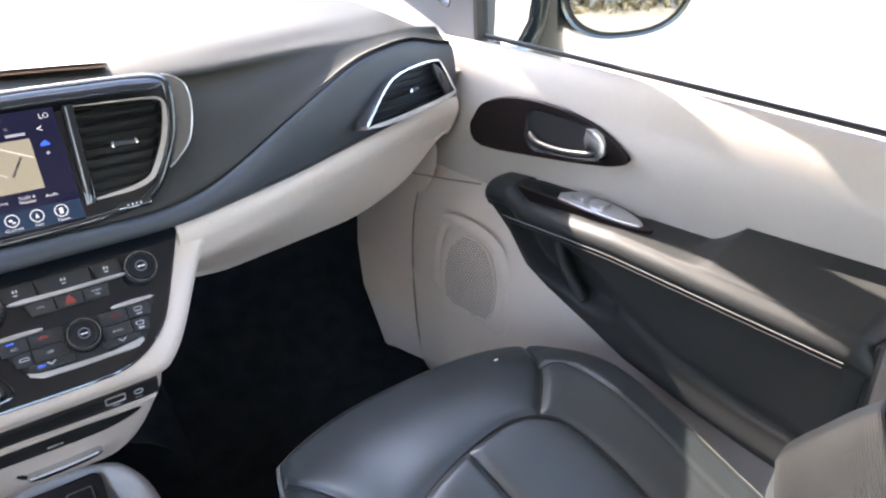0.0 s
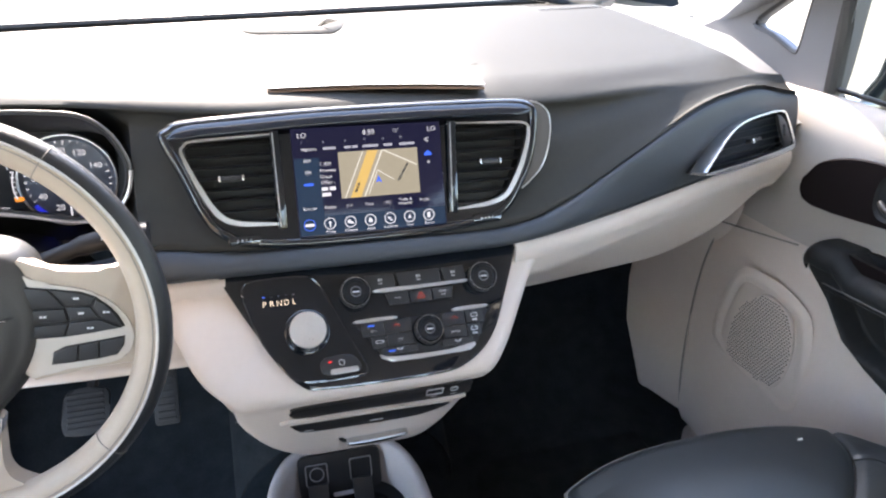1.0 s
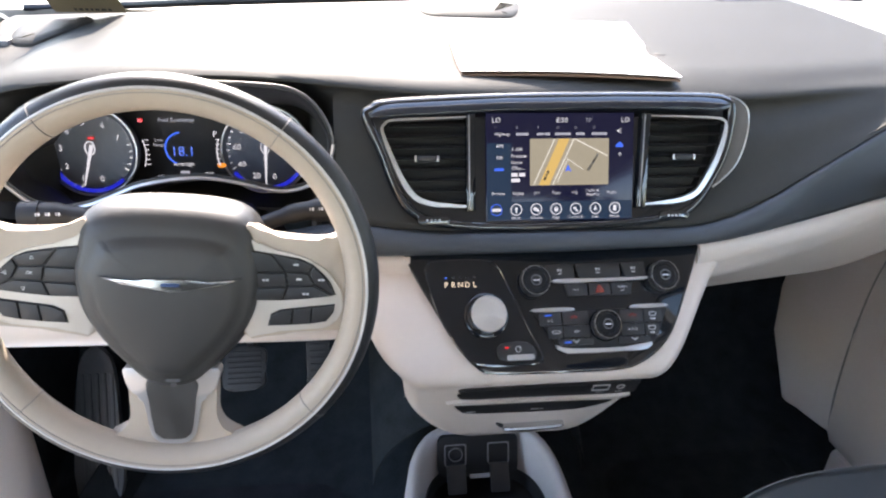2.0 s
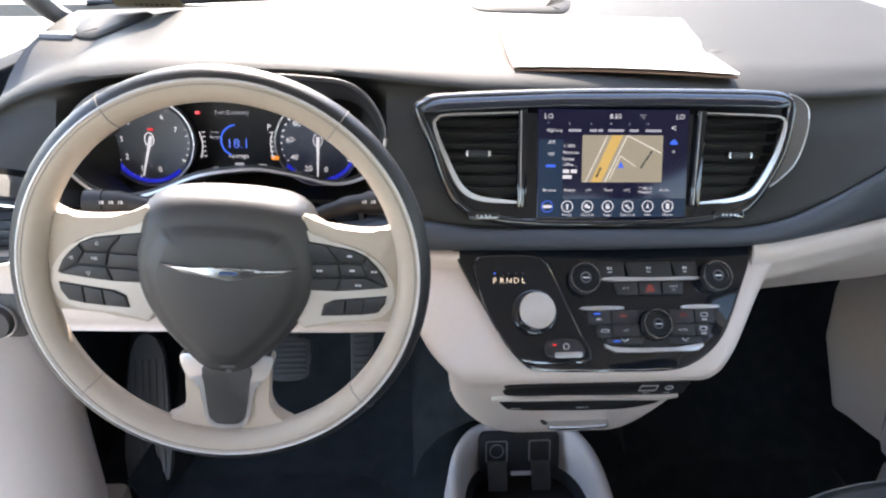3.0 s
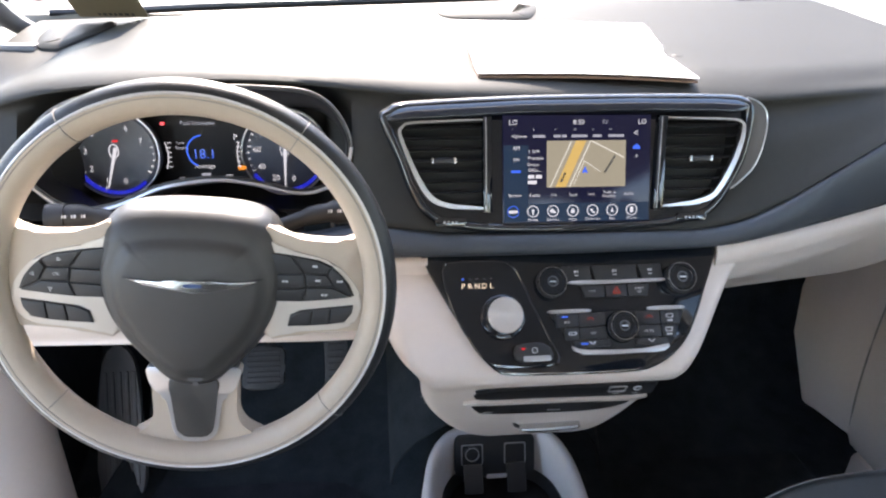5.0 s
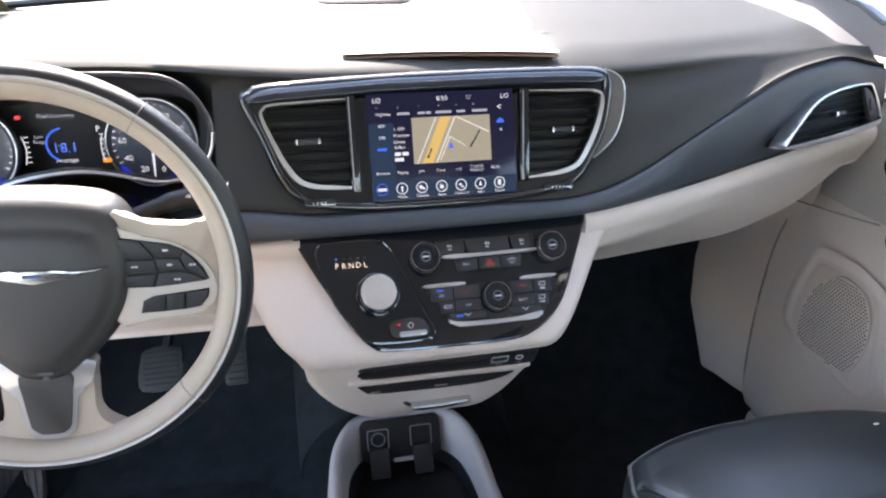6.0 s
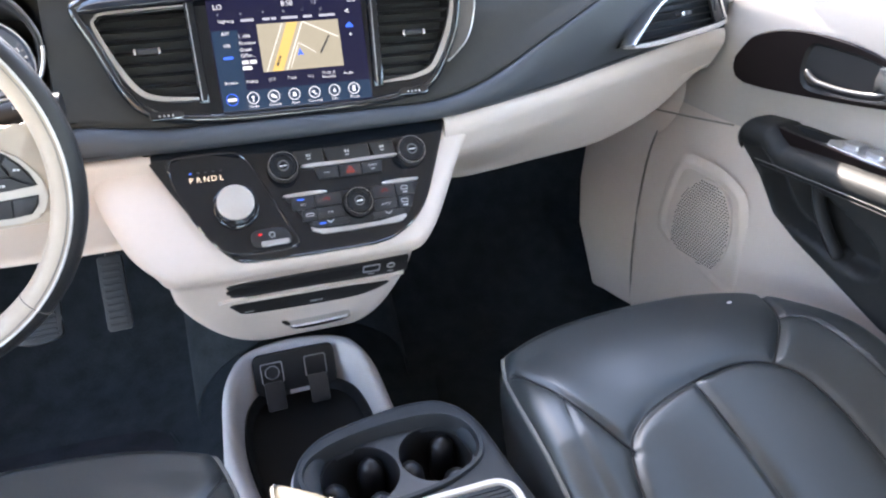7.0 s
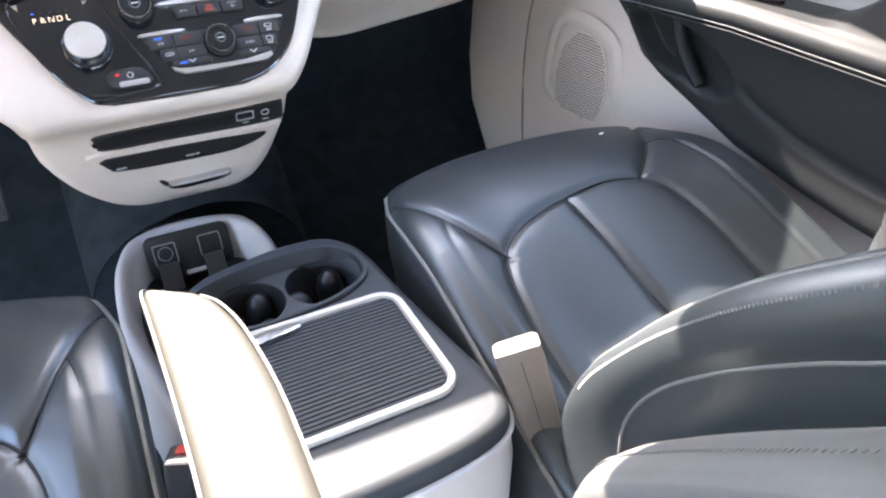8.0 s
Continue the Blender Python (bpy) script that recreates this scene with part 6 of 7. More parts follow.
def seat(xc, mirror, label):
    st = thing("front_seat", (xc, -0.4, 0.02), label, "car seat", "front seats")
    sg = -1 if mirror else 1
    n, m = 150, 146
    LX, Y, H = cushion_grid(n, m)
    top = [[(xc + sg * LX[j, i], Y[j, i], H[j, i] + 0.0010 * noise.noise(Vector((LX[j, i] * 13 + xc, Y[j, i] * 13, 3)))) for i in range(n + 1)] for j in range(m + 1)]
    part("cushion", loft(top), M_LEATHER, st, "black leather cushion with sewn panels", angle=80)
    flat = np.stack([LX.ravel(), Y.ravel()], 1)
    for ln in SEAMS + STITCH:
        pts = [p for p in spline(ln, 8) if p[1] > -0.615]
        hs = [float(H.ravel()[np.argmin(np.sum((flat - p) ** 2, axis=1))]) for p in pts]
        hs = [float(np.mean(hs[max(0, i - 2):i + 3])) for i in range(len(hs))]
        part("seam", tube([(xc + sg * p[0], p[1], h + 0.0006) for p, h in zip(pts, hs)], 0.0015 if ln in SEAMS else 0.0008, sides=5), M_SEAM, st)
    edge = [top[j][0] for j in range(m, 0, -1)] + top[0] + [top[j][n] for j in range(1, m + 1)]
    skirt = []
    for k, dz in ((1.0, 0.0), (1.010, -0.010), (1.014, -0.03), (1.008, -0.06), (0.985, -0.11), (0.95, -0.17)):
        skirt.append([(xc + (x - xc) * k, -0.38 + (y + 0.38) * k, z + dz) for x, y, z in edge])
    part("cushion_side", loft(skirt), M_LEATHER, st, angle=80)
    part("piping", tube([(xc + (x - xc) * 1.004, -0.38 + (y + 0.38) * 1.004, z + 0.003) for x, y, z in edge[::2]], 0.0027, sides=6), M_PIPE, st, "pale grey piping")
    part("seat_base", box(xc - 0.20, -0.60, 0.04, xc + 0.20, -0.22, 0.27, 0.03), M_BLACK, st)
    for s in (-1, 1):
        part("seat_rail", box(xc + s * 0.19 - 0.02, -0.66, 0.0, xc + s * 0.19 + 0.02, -0.16, 0.045, 0.006), M_KEY, st)
    # backrest: nested side curves (y, z), swept across the width
    crest = spline([(-0.612, 0.350), (-0.586, 0.376), (-0.576, 0.420), (-0.592, 0.474), (-0.620, 0.521), (-0.655, 0.573), (-0.704, 0.630), (-0.770, 0.692), (-0.86, 0.787), (-0.94, 0.880)], 5)
    fold = spline([(-0.690, 0.385), (-0.668, 0.420), (-0.655, 0.447), (-0.652, 0.480), (-0.668, 0.521), (-0.703, 0.566), (-0.750, 0.612), (-0.795, 0.650), (-0.885, 0.742), (-0.970, 0.842)], 5)
    back = spline([(-0.76, 0.36), (-0.735, 0.395), (-0.722, 0.425), (-0.722, 0.456), (-0.738, 0.492), (-0.768, 0.53), (-0.81, 0.572), (-0.852, 0.610), (-0.94, 0.70), (-1.02, 0.81)], 5)
    N = len(crest)
    rows = []
    for k in range(N):
        h = k / (N - 1)
        c, f, b = crest[k], fold[k], back[k]
        r = radians(43)
        F = np.array((math.cos(r), math.sin(r)))
        w = 1.0 - 0.20 * h ** 1.5 - 0.10 * max(0, (h - 0.85) / 0.15) ** 2
        deep = 0.050 * math.sin(min(1.0, h * 2.2) * 1.57)
        ins = c - F * (deep + 0.006)
        sec = [(-0.150, b - F * 0.01), (-0.205, b), (-0.226, b * 0.6 + f * 0.4), (-0.232, f), (-0.237, f * 0.68 + c * 0.32), (-0.237, f * 0.36 + c * 0.64), (-0.231, f * 0.12 + c * 0.88), (-0.214, c + F * 0.001), (-0.185, c - F * 0.001), (-0.142, c * 0.45 + ins * 0.55), (-0.122, ins), (-0.06, ins - F * 0.004), (0.0, ins - F * 0.005)]
        full = sec + [(-a, p + F * 0.032 * min(1.0, max(0.0, (-a - 0.10) / 0.08)) * min(1.0, h * 3)) for a, p in sec[-2::-1]]
        rows.append([Vector((xc + sg * a * w, p[0], p[1])) for a, p in [(q[0], q[1:]) for q in spline([(a, p[0], p[1]) for a, p in full], 4)]])
    part("backrest", loft(rows), M_LEATHER, st, "black leather backrest with side bolsters", angle=80)
    last = len(rows[0]) - 1
    part("backrest_rear", thick(loft([[row[0], (row[0] + row[-1]) / 2 + Vector((0, -0.02, -0.01)), row[-1]] for row in rows]), 0.004), M_BLACK, st)
    cap = bmesh.new()
    cap.faces.new([cap.verts.new(p) for p in rows[-1]])
    part("backrest_top", cap, M_LEATHER, st)
    for col, mat, rad, nm in ((12, M_PIPE, 0.0014, "piping"), (28, M_PIPE, 0.0013, "piping"), (37, M_SEAM, 0.0016, "seam")):
        for c in (col, last - col):
            part(nm, tube([row[c] for row in rows[1:-1]], rad, sides=6), mat, st)
    for c, d in ((22, 1), (last - 22, -1)):
        part("stitching", join(*[tube([rows[k][c].lerp(rows[k + 1][c], a) * (1 - f) + rows[k][c + d].lerp(rows[k + 1][c + d], a) * f for f in (0.0, 0.7)], 0.0008, sides=4) for k in range(14, N - 2) for a in (0.0, 0.2, 0.4, 0.6, 0.8)]), M_THREAD, st)
    ribs = []
    for k in range(14, N - 3):
        for a in (0.0, 0.25, 0.5, 0.75):
            for d in (0.0, 1.0):
                line = [rows[k][c].lerp(rows[k + 1][c], a + d * 0.125) + Vector((0, 0.0022 + 0.0020 * d, 0.0022 + 0.0020 * d)) for c in range(38, last - 25, 2)]
                ribs.append(line)
    part("backrest_insert", loft(ribs), M_PERF, st, "ribbed perforated leather insert", angle=25)
    U, F = Vector((0, -math.sin(radians(41)), math.cos(radians(41)))), Vector((0, math.cos(radians(41)), math.sin(radians(41))))
    hc = Vector((xc, -1.03, 0.94))
    rows = []
    for k in range(9):
        a = -1 + k / 4
        sc = (1 - abs(a) ** 3) ** 0.4 if abs(a) < 1 else 0.25
        rows.append([hc + U * (0.085 * a) + Vector((0.125 * max(sc, 0.3) * math.cos(t), 0, 0)) + F * (0.045 * max(sc, 0.3) * math.sin(t)) for t in np.linspace(0, 2 * math.pi, 20, endpoint=False)])
    part("headrest", loft(rows, True, True), M_LEATHER, st)
    for s in (-1, 1):
        part("headrest_post", tube([hc - U * 0.16 + Vector((s * 0.06, 0, 0)), hc - U * 0.05 + Vector((s * 0.06, 0, 0))], 0.006, sides=8), M_CHROME, st)
    return st


seat(0.425, False, "black leather front passenger seat with pale piping")
driver_seat = seat(-0.362, True, "black leather driver's seat with pale piping")
driver_seat.location.y -= 0.05


def seat_armrest():
    """The padded armrest folded down from the driver's seat."""
    a = thing("folding_armrest", (-0.06, -0.62, 0.47), "pale beige padded armrest folded down beside driver's seat", "armrest")
    rows = []
    skew = lambda y: 0.7 * max(0.0, min(1.0, (y + 0.56) / 0.14))
    for y, w, h, cx, cz in ((-0.392, 0.014, 0.014, -0.078, 0.497), (-0.396, 0.0235, 0.022, -0.0695, 0.496), (-0.415, 0.030, 0.027, -0.063, 0.494), (-0.46, 0.034, 0.029, -0.057, 0.494), (-0.55, 0.035, 0.030, -0.052, 0.498), (-0.64, 0.034, 0.030, -0.052, 0.502), (-0.74, 0.034, 0.030, -0.056, 0.506), (-0.80, 0.030, 0.028, -0.060, 0.506), (-0.815, 0.012, 0.012, -0.062, 0.504)):
        row = []
        for t in np.linspace(0, 2 * math.pi, 28, endpoint=False):
            c, s = math.cos(t), math.sin(t)
            dx = w * math.copysign(abs(c) ** 0.42, c)
            row.append((cx + dx, y - skew(y) * dx, cz + h * math.copysign(abs(s) ** 0.42, s)))
        rows.append(row)
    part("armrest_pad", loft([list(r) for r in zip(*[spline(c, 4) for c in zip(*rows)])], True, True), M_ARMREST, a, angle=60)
    for s in (-1, 1):
        pts = [(cx + s * (w * 0.93), y - skew(y) * s * w * 0.93, cz + h * 0.945) for y, w, h, cx, cz in ((-0.398, 0.022, 0.022, -0.068, 0.496), (-0.415, 0.030, 0.027, -0.063, 0.494), (-0.46, 0.034, 0.029, -0.057, 0.494), (-0.55, 0.035, 0.030, -0.052, 0.498), (-0.64, 0.034, 0.030, -0.052, 0.502), (-0.74, 0.034, 0.030, -0.056, 0.506))]
        part("piping", tube(spline(pts, 4), 0.0014, sides=6), M_THREAD, a)
    part("pivot", box(-0.125, -0.80, 0.44, -0.06, -0.72, 0.53, 0.015), M_BLACK, a)


seat_armrest()


def stowed_armrest():
    """The passenger seat's inner armrest, folded up beside the backrest."""
    a = thing("folding_armrest", (0.155, -0.76, 0.42), "dark leather armrest folded up beside passenger seat's backrest", "armrest")
    top = spline([(-0.735, 0.425), (-0.708, 0.448), (-0.694, 0.470), (-0.692, 0.494), (-0.706, 0.524), (-0.756, 0.585), (-0.804, 0.638), (-0.87, 0.71), (-0.93, 0.78)], 4)
    rows, lines = [], {1: [], 6: [], 7: []}
    for k, p in enumerate(top):
        e = math.sin(min(1.0, (k + 1.0) / 5) * 1.57)
        F = np.array((math.cos(radians(43)), math.sin(radians(43))))
        sec = [(0.184, -0.075), (0.184, -0.010), (0.180, -0.001), (0.172, 0.003), (0.155, 0.005), (0.136, 0.003), (0.126, -0.002), (0.120, -0.012), (0.118, -0.075)]
        row = [Vector((0.152 + (x - 0.152) * (0.55 + 0.45 * e), *(p + F * d))) for x, d in sec]
        rows.append([Vector(q) for q in spline(row, 3)])
        for i in lines:
            lines[i].append(rows[-1][{1: 5, 6: 14, 7: 16}[i]])
    part("armrest_pad", loft(rows, False), M_SHEENLEATHER, a, angle=80)
    part("armrest_end", thick(loft([[q for q in rows[0]], [q + Vector((0, -0.012, -0.004)) for q in rows[0]], [Vector((0.152, -0.76, 0.41))] * len(rows[0])]), 0.001), M_LEATHER, a)
    part("piping", tube(lines[1], 0.0020, sides=6), M_PIPE, a)
    part("stitching", join(*[tube([lines[6][k].lerp(lines[6][k + 1], f) + Vector((0, .0008, .0008)), lines[6][k].lerp(lines[6][k + 1], f) + Vector((0.0035, .0010, .0008))], 0.0004, sides=4) for k in range(2, len(top) - 1) for f in (0, 0.2, 0.4, 0.6, 0.8)]), M_THREAD, a)


stowed_armrest()


def buckle(x, y, z, mat, lean, label):
    b = thing("seat_belt_buckle", (x, y, z - 0.20), label, "buckle", "seat belt buckles")
    m = Matrix.Translation((x, y, z)) @ Euler((radians(-18), radians(lean), radians(-20))).to_matrix().to_4x4()
    body = stack_rings([(rounded(-0.015, -0.010, 0.015, 0.010, 0.004), -0.105), (rounded(-0.018, -0.0115, 0.018, 0.0115, 0.005), -0.08), (rounded(-0.0215, -0.0140, 0.0215, 0.0140, 0.005), -0.015), (rounded(-0.0210, -0.0138, 0.0210, 0.0138, 0.004), 0.0), (rounded(-0.0185, -0.0115, 0.0185, 0.0115, 0.004), 0.0022)], m)
    sh = part("buckle_shell", body, mat, b)
    part("latch_slot", slab(rounded(-0.013, -0.0085, 0.013, -0.0055, 0.001, 2), 0.0020, 0.0027, m), M_DARK, sh)
    part("release_button", slab(rounded(-0.0145, -0.003, 0.0145, 0.0090, 0.002, 2), 0.0015, 0.0036, m, 0.001), M_RED if mat == M_KEY else mat, sh)
    part("buckle_seam", slab([(-0.0003, -0.0145), (0.0003, -0.0145), (0.0003, -0.0135), (-0.0003, -0.0135)], -0.10, -0.01, m), M_SEAM, sh)
    foot = m @ Vector((0, 0, -0.10))
    part("stalk", tube(spline([foot, foot + Vector((0.004, -0.012, -0.06)), foot + Vector((0.010, -0.03, -0.16)), foot + Vector((0.012, -0.04, -0.24))], 4), 0.010, sides=8, flat=0.6), M_BLACK, b)


M_BUCKLE = material("beige buckle plastic", (0.20, 0.165, 0.135), 0.45, grain=0.2, stain=0.06)
buckle(0.190, -0.522, 0.450, M_BUCKLE, -16, "pale beige seat belt buckle standing beside passenger seat")
buckle(-0.086, -0.490, 0.426, M_KEY, 4, "dark seat belt buckle with red button beside driver's seat")


# ---- centre console ----
def console():
    c = thing("centre_console", (0.05, -0.42, 0.0), "slate and beige console with two cup holders and roller lid", "console")
    v = Vector((0, 1, -0.01)).normalized()
    w = Vector((1, 0, 0)).cross(v)
    m = Matrix.Translation((0.0, -0.28, 0.406)) @ Matrix((Vector((1, 0, 0)), v, w)).transposed().to_4x4()
    Y = lambda p: [(x, y + 0.28) for x, y in p]
    line = spline(Y([(-0.072, -0.32), (-0.066, -0.255), (-0.036, -0.221), (0.02, -0.205), (0.075, -0.198), (0.118, -0.208), (0.146, -0.250), (0.156, -0.33), (0.168, -0.43), (0.178, -0.50), (0.174, -0.542), (0.150, -0.566), (0.09, -0.577), (0.0, -0.579), (-0.05, -0.573), (-0.072, -0.54)]), 4, True)
    cup = spline(Y([(-0.060, -0.285), (-0.045, -0.257), (0.0, -0.240), (0.060, -0.234), (0.105, -0.240), (0.128, -0.268), (0.126, -0.305), (0.100, -0.325), (0.060, -0.336), (0.0, -0.340), (-0.045, -0.328)]), 4, True)
    top = part("top_cover", plate(shrink(line, 0.0145), [cup], -0.03, 0.0, m), M_CONSOLE, c, "slate console top")
    part("top_edge", tube([m @ Vector((u, q, -0.0145)) for u, q in shrink(line, 0.0145)], 0.0145, True, 16), M_CONSOLE, top)
    part("edge_trim", tube([m @ Vector((u, q, -0.021)) for u, q in line], 0.0035, True, 8), M_GREYTRAY, c)
    rows = [[m @ Vector((u, q, -0.020)) for u, q in shrink(line, 0.001)], [m @ Vector((u, q, -0.06)) for u, q in shrink(line, -0.004)]]
    rows.append([(p[0], p[1] + 0.004, 0.20) for p in rows[1]])
    rows.append([(p[0] * 0.97, p[1] + 0.01, 0.03) for p in rows[1]])
    part("console_body", loft(rows, True), M_BEIGE, c, "pale beige console body")
    part("cup_rim", ring(shrink(cup, -0.006), cup, -0.001, 0.0045, m, 0.002), M_CONSOLE, c)
    dish = loft([[m @ Vector((u, q, h)) for u, q in ln] for ln, h in ((cup, 0.001), (shrink(cup, 0.004), -0.012))], True)
    part("cup_wall", dish, M_BLACK, c)
    holes = [circle(0.000, -0.004, 0.0415, 32), circle(0.086, 0.002, 0.0415, 32)]
    part("cup_tray", plate(shrink(cup, 0.003), holes, -0.02, -0.013, m), M_CUPGREY, c)
    for (cu, cv) in ((0.000, -0.004), (0.086, 0.002)):
        well = part("cup_well", knob(cu, cv, [(0.0420, -0.0128), (0.0410, -0.018), (0.0385, -0.075), (0.034, -0.080), (0.0001, -0.080)], m, 32), M_BLACK, c, "round black cup holder")
        for a in (60, 180, 300):
            q = (cu + 0.030 * math.cos(radians(a)), cv + 0.030 * math.sin(radians(a)))
            part("grip_finger", stack_rings([(circle(q[0], q[1], 0.0145, 16), -0.075), (circle(q[0], q[1], 0.0160, 16), -0.045), (circle(q[0], q[1], 0.0140, 16), -0.032), (circle(q[0], q[1], 0.0085, 16), -0.024), (circle(q[0], q[1], 0.001, 16), -0.021)], m), M_GRIP, well)
    fr = rounded(-0.052, -0.232, 0.1460, -0.068, 0.026, 8)
    inn = rounded(-0.044, -0.224, 0.1380, -0.076, 0.018, 8)
    part("lid_frame", ring(fr, inn, -0.002, 0.005, m, 0.002), M_SATIN2, c, "pale satin lid frame")
    lid = part("roller_lid", slab(inn, -0.004, 0.0010, m), M_BLACK, c, "ribbed black roller lid")
    cut = lambda q: 0.017 * (1 - math.sqrt(max(0.0, 1 - max(0.0, 1 - min(q + 0.2265, -0.0715 - q) / 0.018) ** 2)))
    for k in range(27):
        y0 = -0.2235 + k * 0.00545
        part("slat", slab([(-0.0430 + cut(y0), y0), (0.1370 - cut(y0), y0), (0.1370 - cut(y0), y0 + 0.0046), (-0.0430 + cut(y0), y0 + 0.0046)], 0.0005, 0.0026, m, 0.0006, 1), M_CONSOLE, lid)
    part("lid_handle", slab(soft([(-0.026, -0.088), (0.0, -0.0845), (0.034, -0.0815), (0.034, -0.0885), (0.0, -0.0935), (-0.026, -0.097)], 3), 0.002, 0.008, m, 0.002), M_CHROME, lid, "chrome lid handle")


M_GRIP = material("soft black grip rubber", (0.012, 0.012, 0.014), 0.38, stain=0.1)
M_CUPGREY = material("grey cup tray", (0.05, 0.052, 0.055), 0.32, stain=0.1)
console()


def floor_bin():
    """The open bin on the floor under the controls, with its power sockets."""
    b = thing("floor_bin", (-0.02, 0.0, 0.0), "pale grey open floor bin with two power sockets", "storage bin")
    line = spline([(-0.150, -0.02), (-0.152, 0.06), (-0.140, 0.128), (-0.105, 0.175), (-0.05, 0.194), (0.01, 0.192), (0.062, 0.172), (0.095, 0.130), (0.108, 0.07), (0.113, -0.02), (0.118, -0.13), (0.120, -0.24), (0.06, -0.25), (-0.04, -0.25), (-0.105, -0.24), (-0.132, -0.12)], 4, True)
    hz = lambda y: 0.205 + 0.040 * max(0, min(1, (y - 0.04) / 0.12))
    rows = []
    for d, f in ((-0.020, lambda y: 0.03), (-0.012, lambda y: 0.10), (0.0, lambda y: hz(y) - 0.010), (0.004, lambda y: hz(y) - 0.002), (0.010, hz), (0.016, lambda y: hz(y) - 0.002), (0.022, lambda y: hz(y) - 0.012), (0.034, lambda y: 0.145)):
        rows.append([(u, y, f(y)) for u, y in shrink(line, d)])
    part("bin_wall", loft(rows, True), M_GREYTRAY, b, angle=70)
    flo = bmesh.new()
    flo.faces.new([flo.verts.new((u, y, 0.150)) for u, y in shrink(line, 0.030)])
    part("bin_floor", flo, M_BLACK, b)
    part("bin_liner", thick(loft([[(u, y, 0.153) for u, y in shrink(line, 0.040)], [(u, y, 0.172) for u, y in shrink(line, 0.032)]], True), 0.003), M_BLACK, b)
    m = plane_frame((-0.026, 0.146, 0.212), 22)
    sp = part("socket_plate", slab(rounded(-0.068, -0.036, 0.068, 0.034, 0.012), -0.006, 0.004, m, 0.002), M_BLACK, b, "black socket plate")
    for u in (-0.0385, 0.0340):
        part("socket_frame", ring(rounded(u - 0.0185, -0.016, u + 0.0185, 0.020, 0.004), rounded(u - 0.0165, -0.016, u + 0.0165, 0.018, 0.003), 0.003, 0.0055, m, 0.0005), M_SATIN, sp)
        part("socket_flap", slab(rounded(u - 0.016, -0.062, u + 0.016, -0.014, 0.004), 0.006, 0.0105, m @ Matrix.Rotation(radians(-14), 4, "X"), 0.002), M_KEY, sp)
    part("socket", knob(-0.0385, 0.003, [(0.0130, 0.003), (0.0130, 0.006), (0.0112, 0.0068), (0.0100, 0.004), (0.0001, 0.0035)], m), M_KEY, sp)
    part("socket_ring", ring(circle(-0.0385, 0.003, 0.0120, 28), circle(-0.0385, 0.003, 0.0105, 28), 0.0055, 0.0074, m, 0.0004), M_SATIN, sp)
    part("light_slot", slab([(-0.014, -0.040), (0.022, -0.040), (0.022, -0.033), (-0.014, -0.033)], 0.004, 0.0050, m), M_GREYTRAY, sp)
    hump = part("tunnel_cover", thick(loft([[(0.02 + 0.17 * math.sin(a) - 0.05 * (math.sin(a) < 0) * abs(math.sin(a)), y, z0 + 0.16 * max(0, math.cos(a))) for a in np.linspace(-1.57, 1.57, 15)] for y, z0 in ((0.20, 0.10), (0.34, 0.22), (0.50, 0.36))]), 0.004), M_CARPET)
    tagged(hump, "black carpeted tunnel cover under the dashboard", "trim", kind="structure")


floor_bin()


# ---- footwell ----
def pedals():
    p = thing("brake_pedal", (-0.41, 0.34, 0.18), "black ribbed rubber brake pedal", "pedal", "pedals")
    m = plane_frame((-0.415, 0.288, 0.305), 38)
    pad = part("pedal_pad", slab(spline([(-0.032, -0.034), (0.030, -0.032), (0.034, 0.0), (0.032, 0.034), (-0.022, 0.036), (-0.034, 0.010)], 4, True), -0.006, 0.004, m, 0.003), M_RUBBER, p)
    for k in range(7):
        part("rib", slab([(-0.028, -0.028 + k * 0.009), (0.028, -0.028 + k * 0.009), (0.028, -0.0235 + k * 0.009), (-0.028, -0.0235 + k * 0.009)], 0.003, 0.006, m, 0.001, 1), M_RUBBER, pad)
    part("pedal_arm", tube(spline([m @ Vector((0.0, 0.0, -0.005)), (-0.40, 0.34, 0.36), (-0.395, 0.37, 0.46), (-0.395, 0.38, 0.56)], 4), 0.009, sides=8), M_KEY, p)
    p = thing("accelerator_pedal", (-0.29, 0.32, 0.20), "black ribbed accelerator pedal", "pedal", "pedals")
    m = plane_frame((-0.288, 0.27, 0.345), 30)
    pad = part("pedal_pad", slab(rounded(-0.019, -0.062, 0.019, 0.062, 0.006), -0.006, 0.004, m, 0.002), M_RUBBER, p)
    for k in range(10):
        part("rib", slab([(-0.014, -0.055 + k * 0.011), (0.014, -0.055 + k * 0.011), (0.014, -0.050 + k * 0.011), (-0.014, -0.050 + k * 0.011)], 0.003, 0.0055, m, 0.001, 1), M_RUBBER, pad)
    part("pedal_arm", tube([m @ Vector((0, 0.04, -0.004)), (-0.285, 0.36, 0.45), (-0.285, 0.38, 0.55)], 0.008, sides=8), M_KEY, p)
    p = thing("foot_rest", (-0.69, 0.32, 0.05), "dark grey ribbed foot rest", "foot rest")
    m = plane_frame((-0.684, 0.31, 0.175), 24)
    pad = part("rest_plate", slab(spline([(-0.040, -0.125), (0.034, -0.125), (0.036, 0.0), (0.030, 0.105), (0.012, 0.142), (-0.014, 0.142), (-0.032, 0.09)], 4, True), -0.012, 0.004, m, 0.004), M_REST, p)
    for k in range(5):
        u = -0.026 + k * 0.0125
        part("rib", slab(rounded(u, -0.110, u + 0.006, 0.100, 0.002, 2), 0.003, 0.0075, m, 0.001, 1), M_REST, pad)


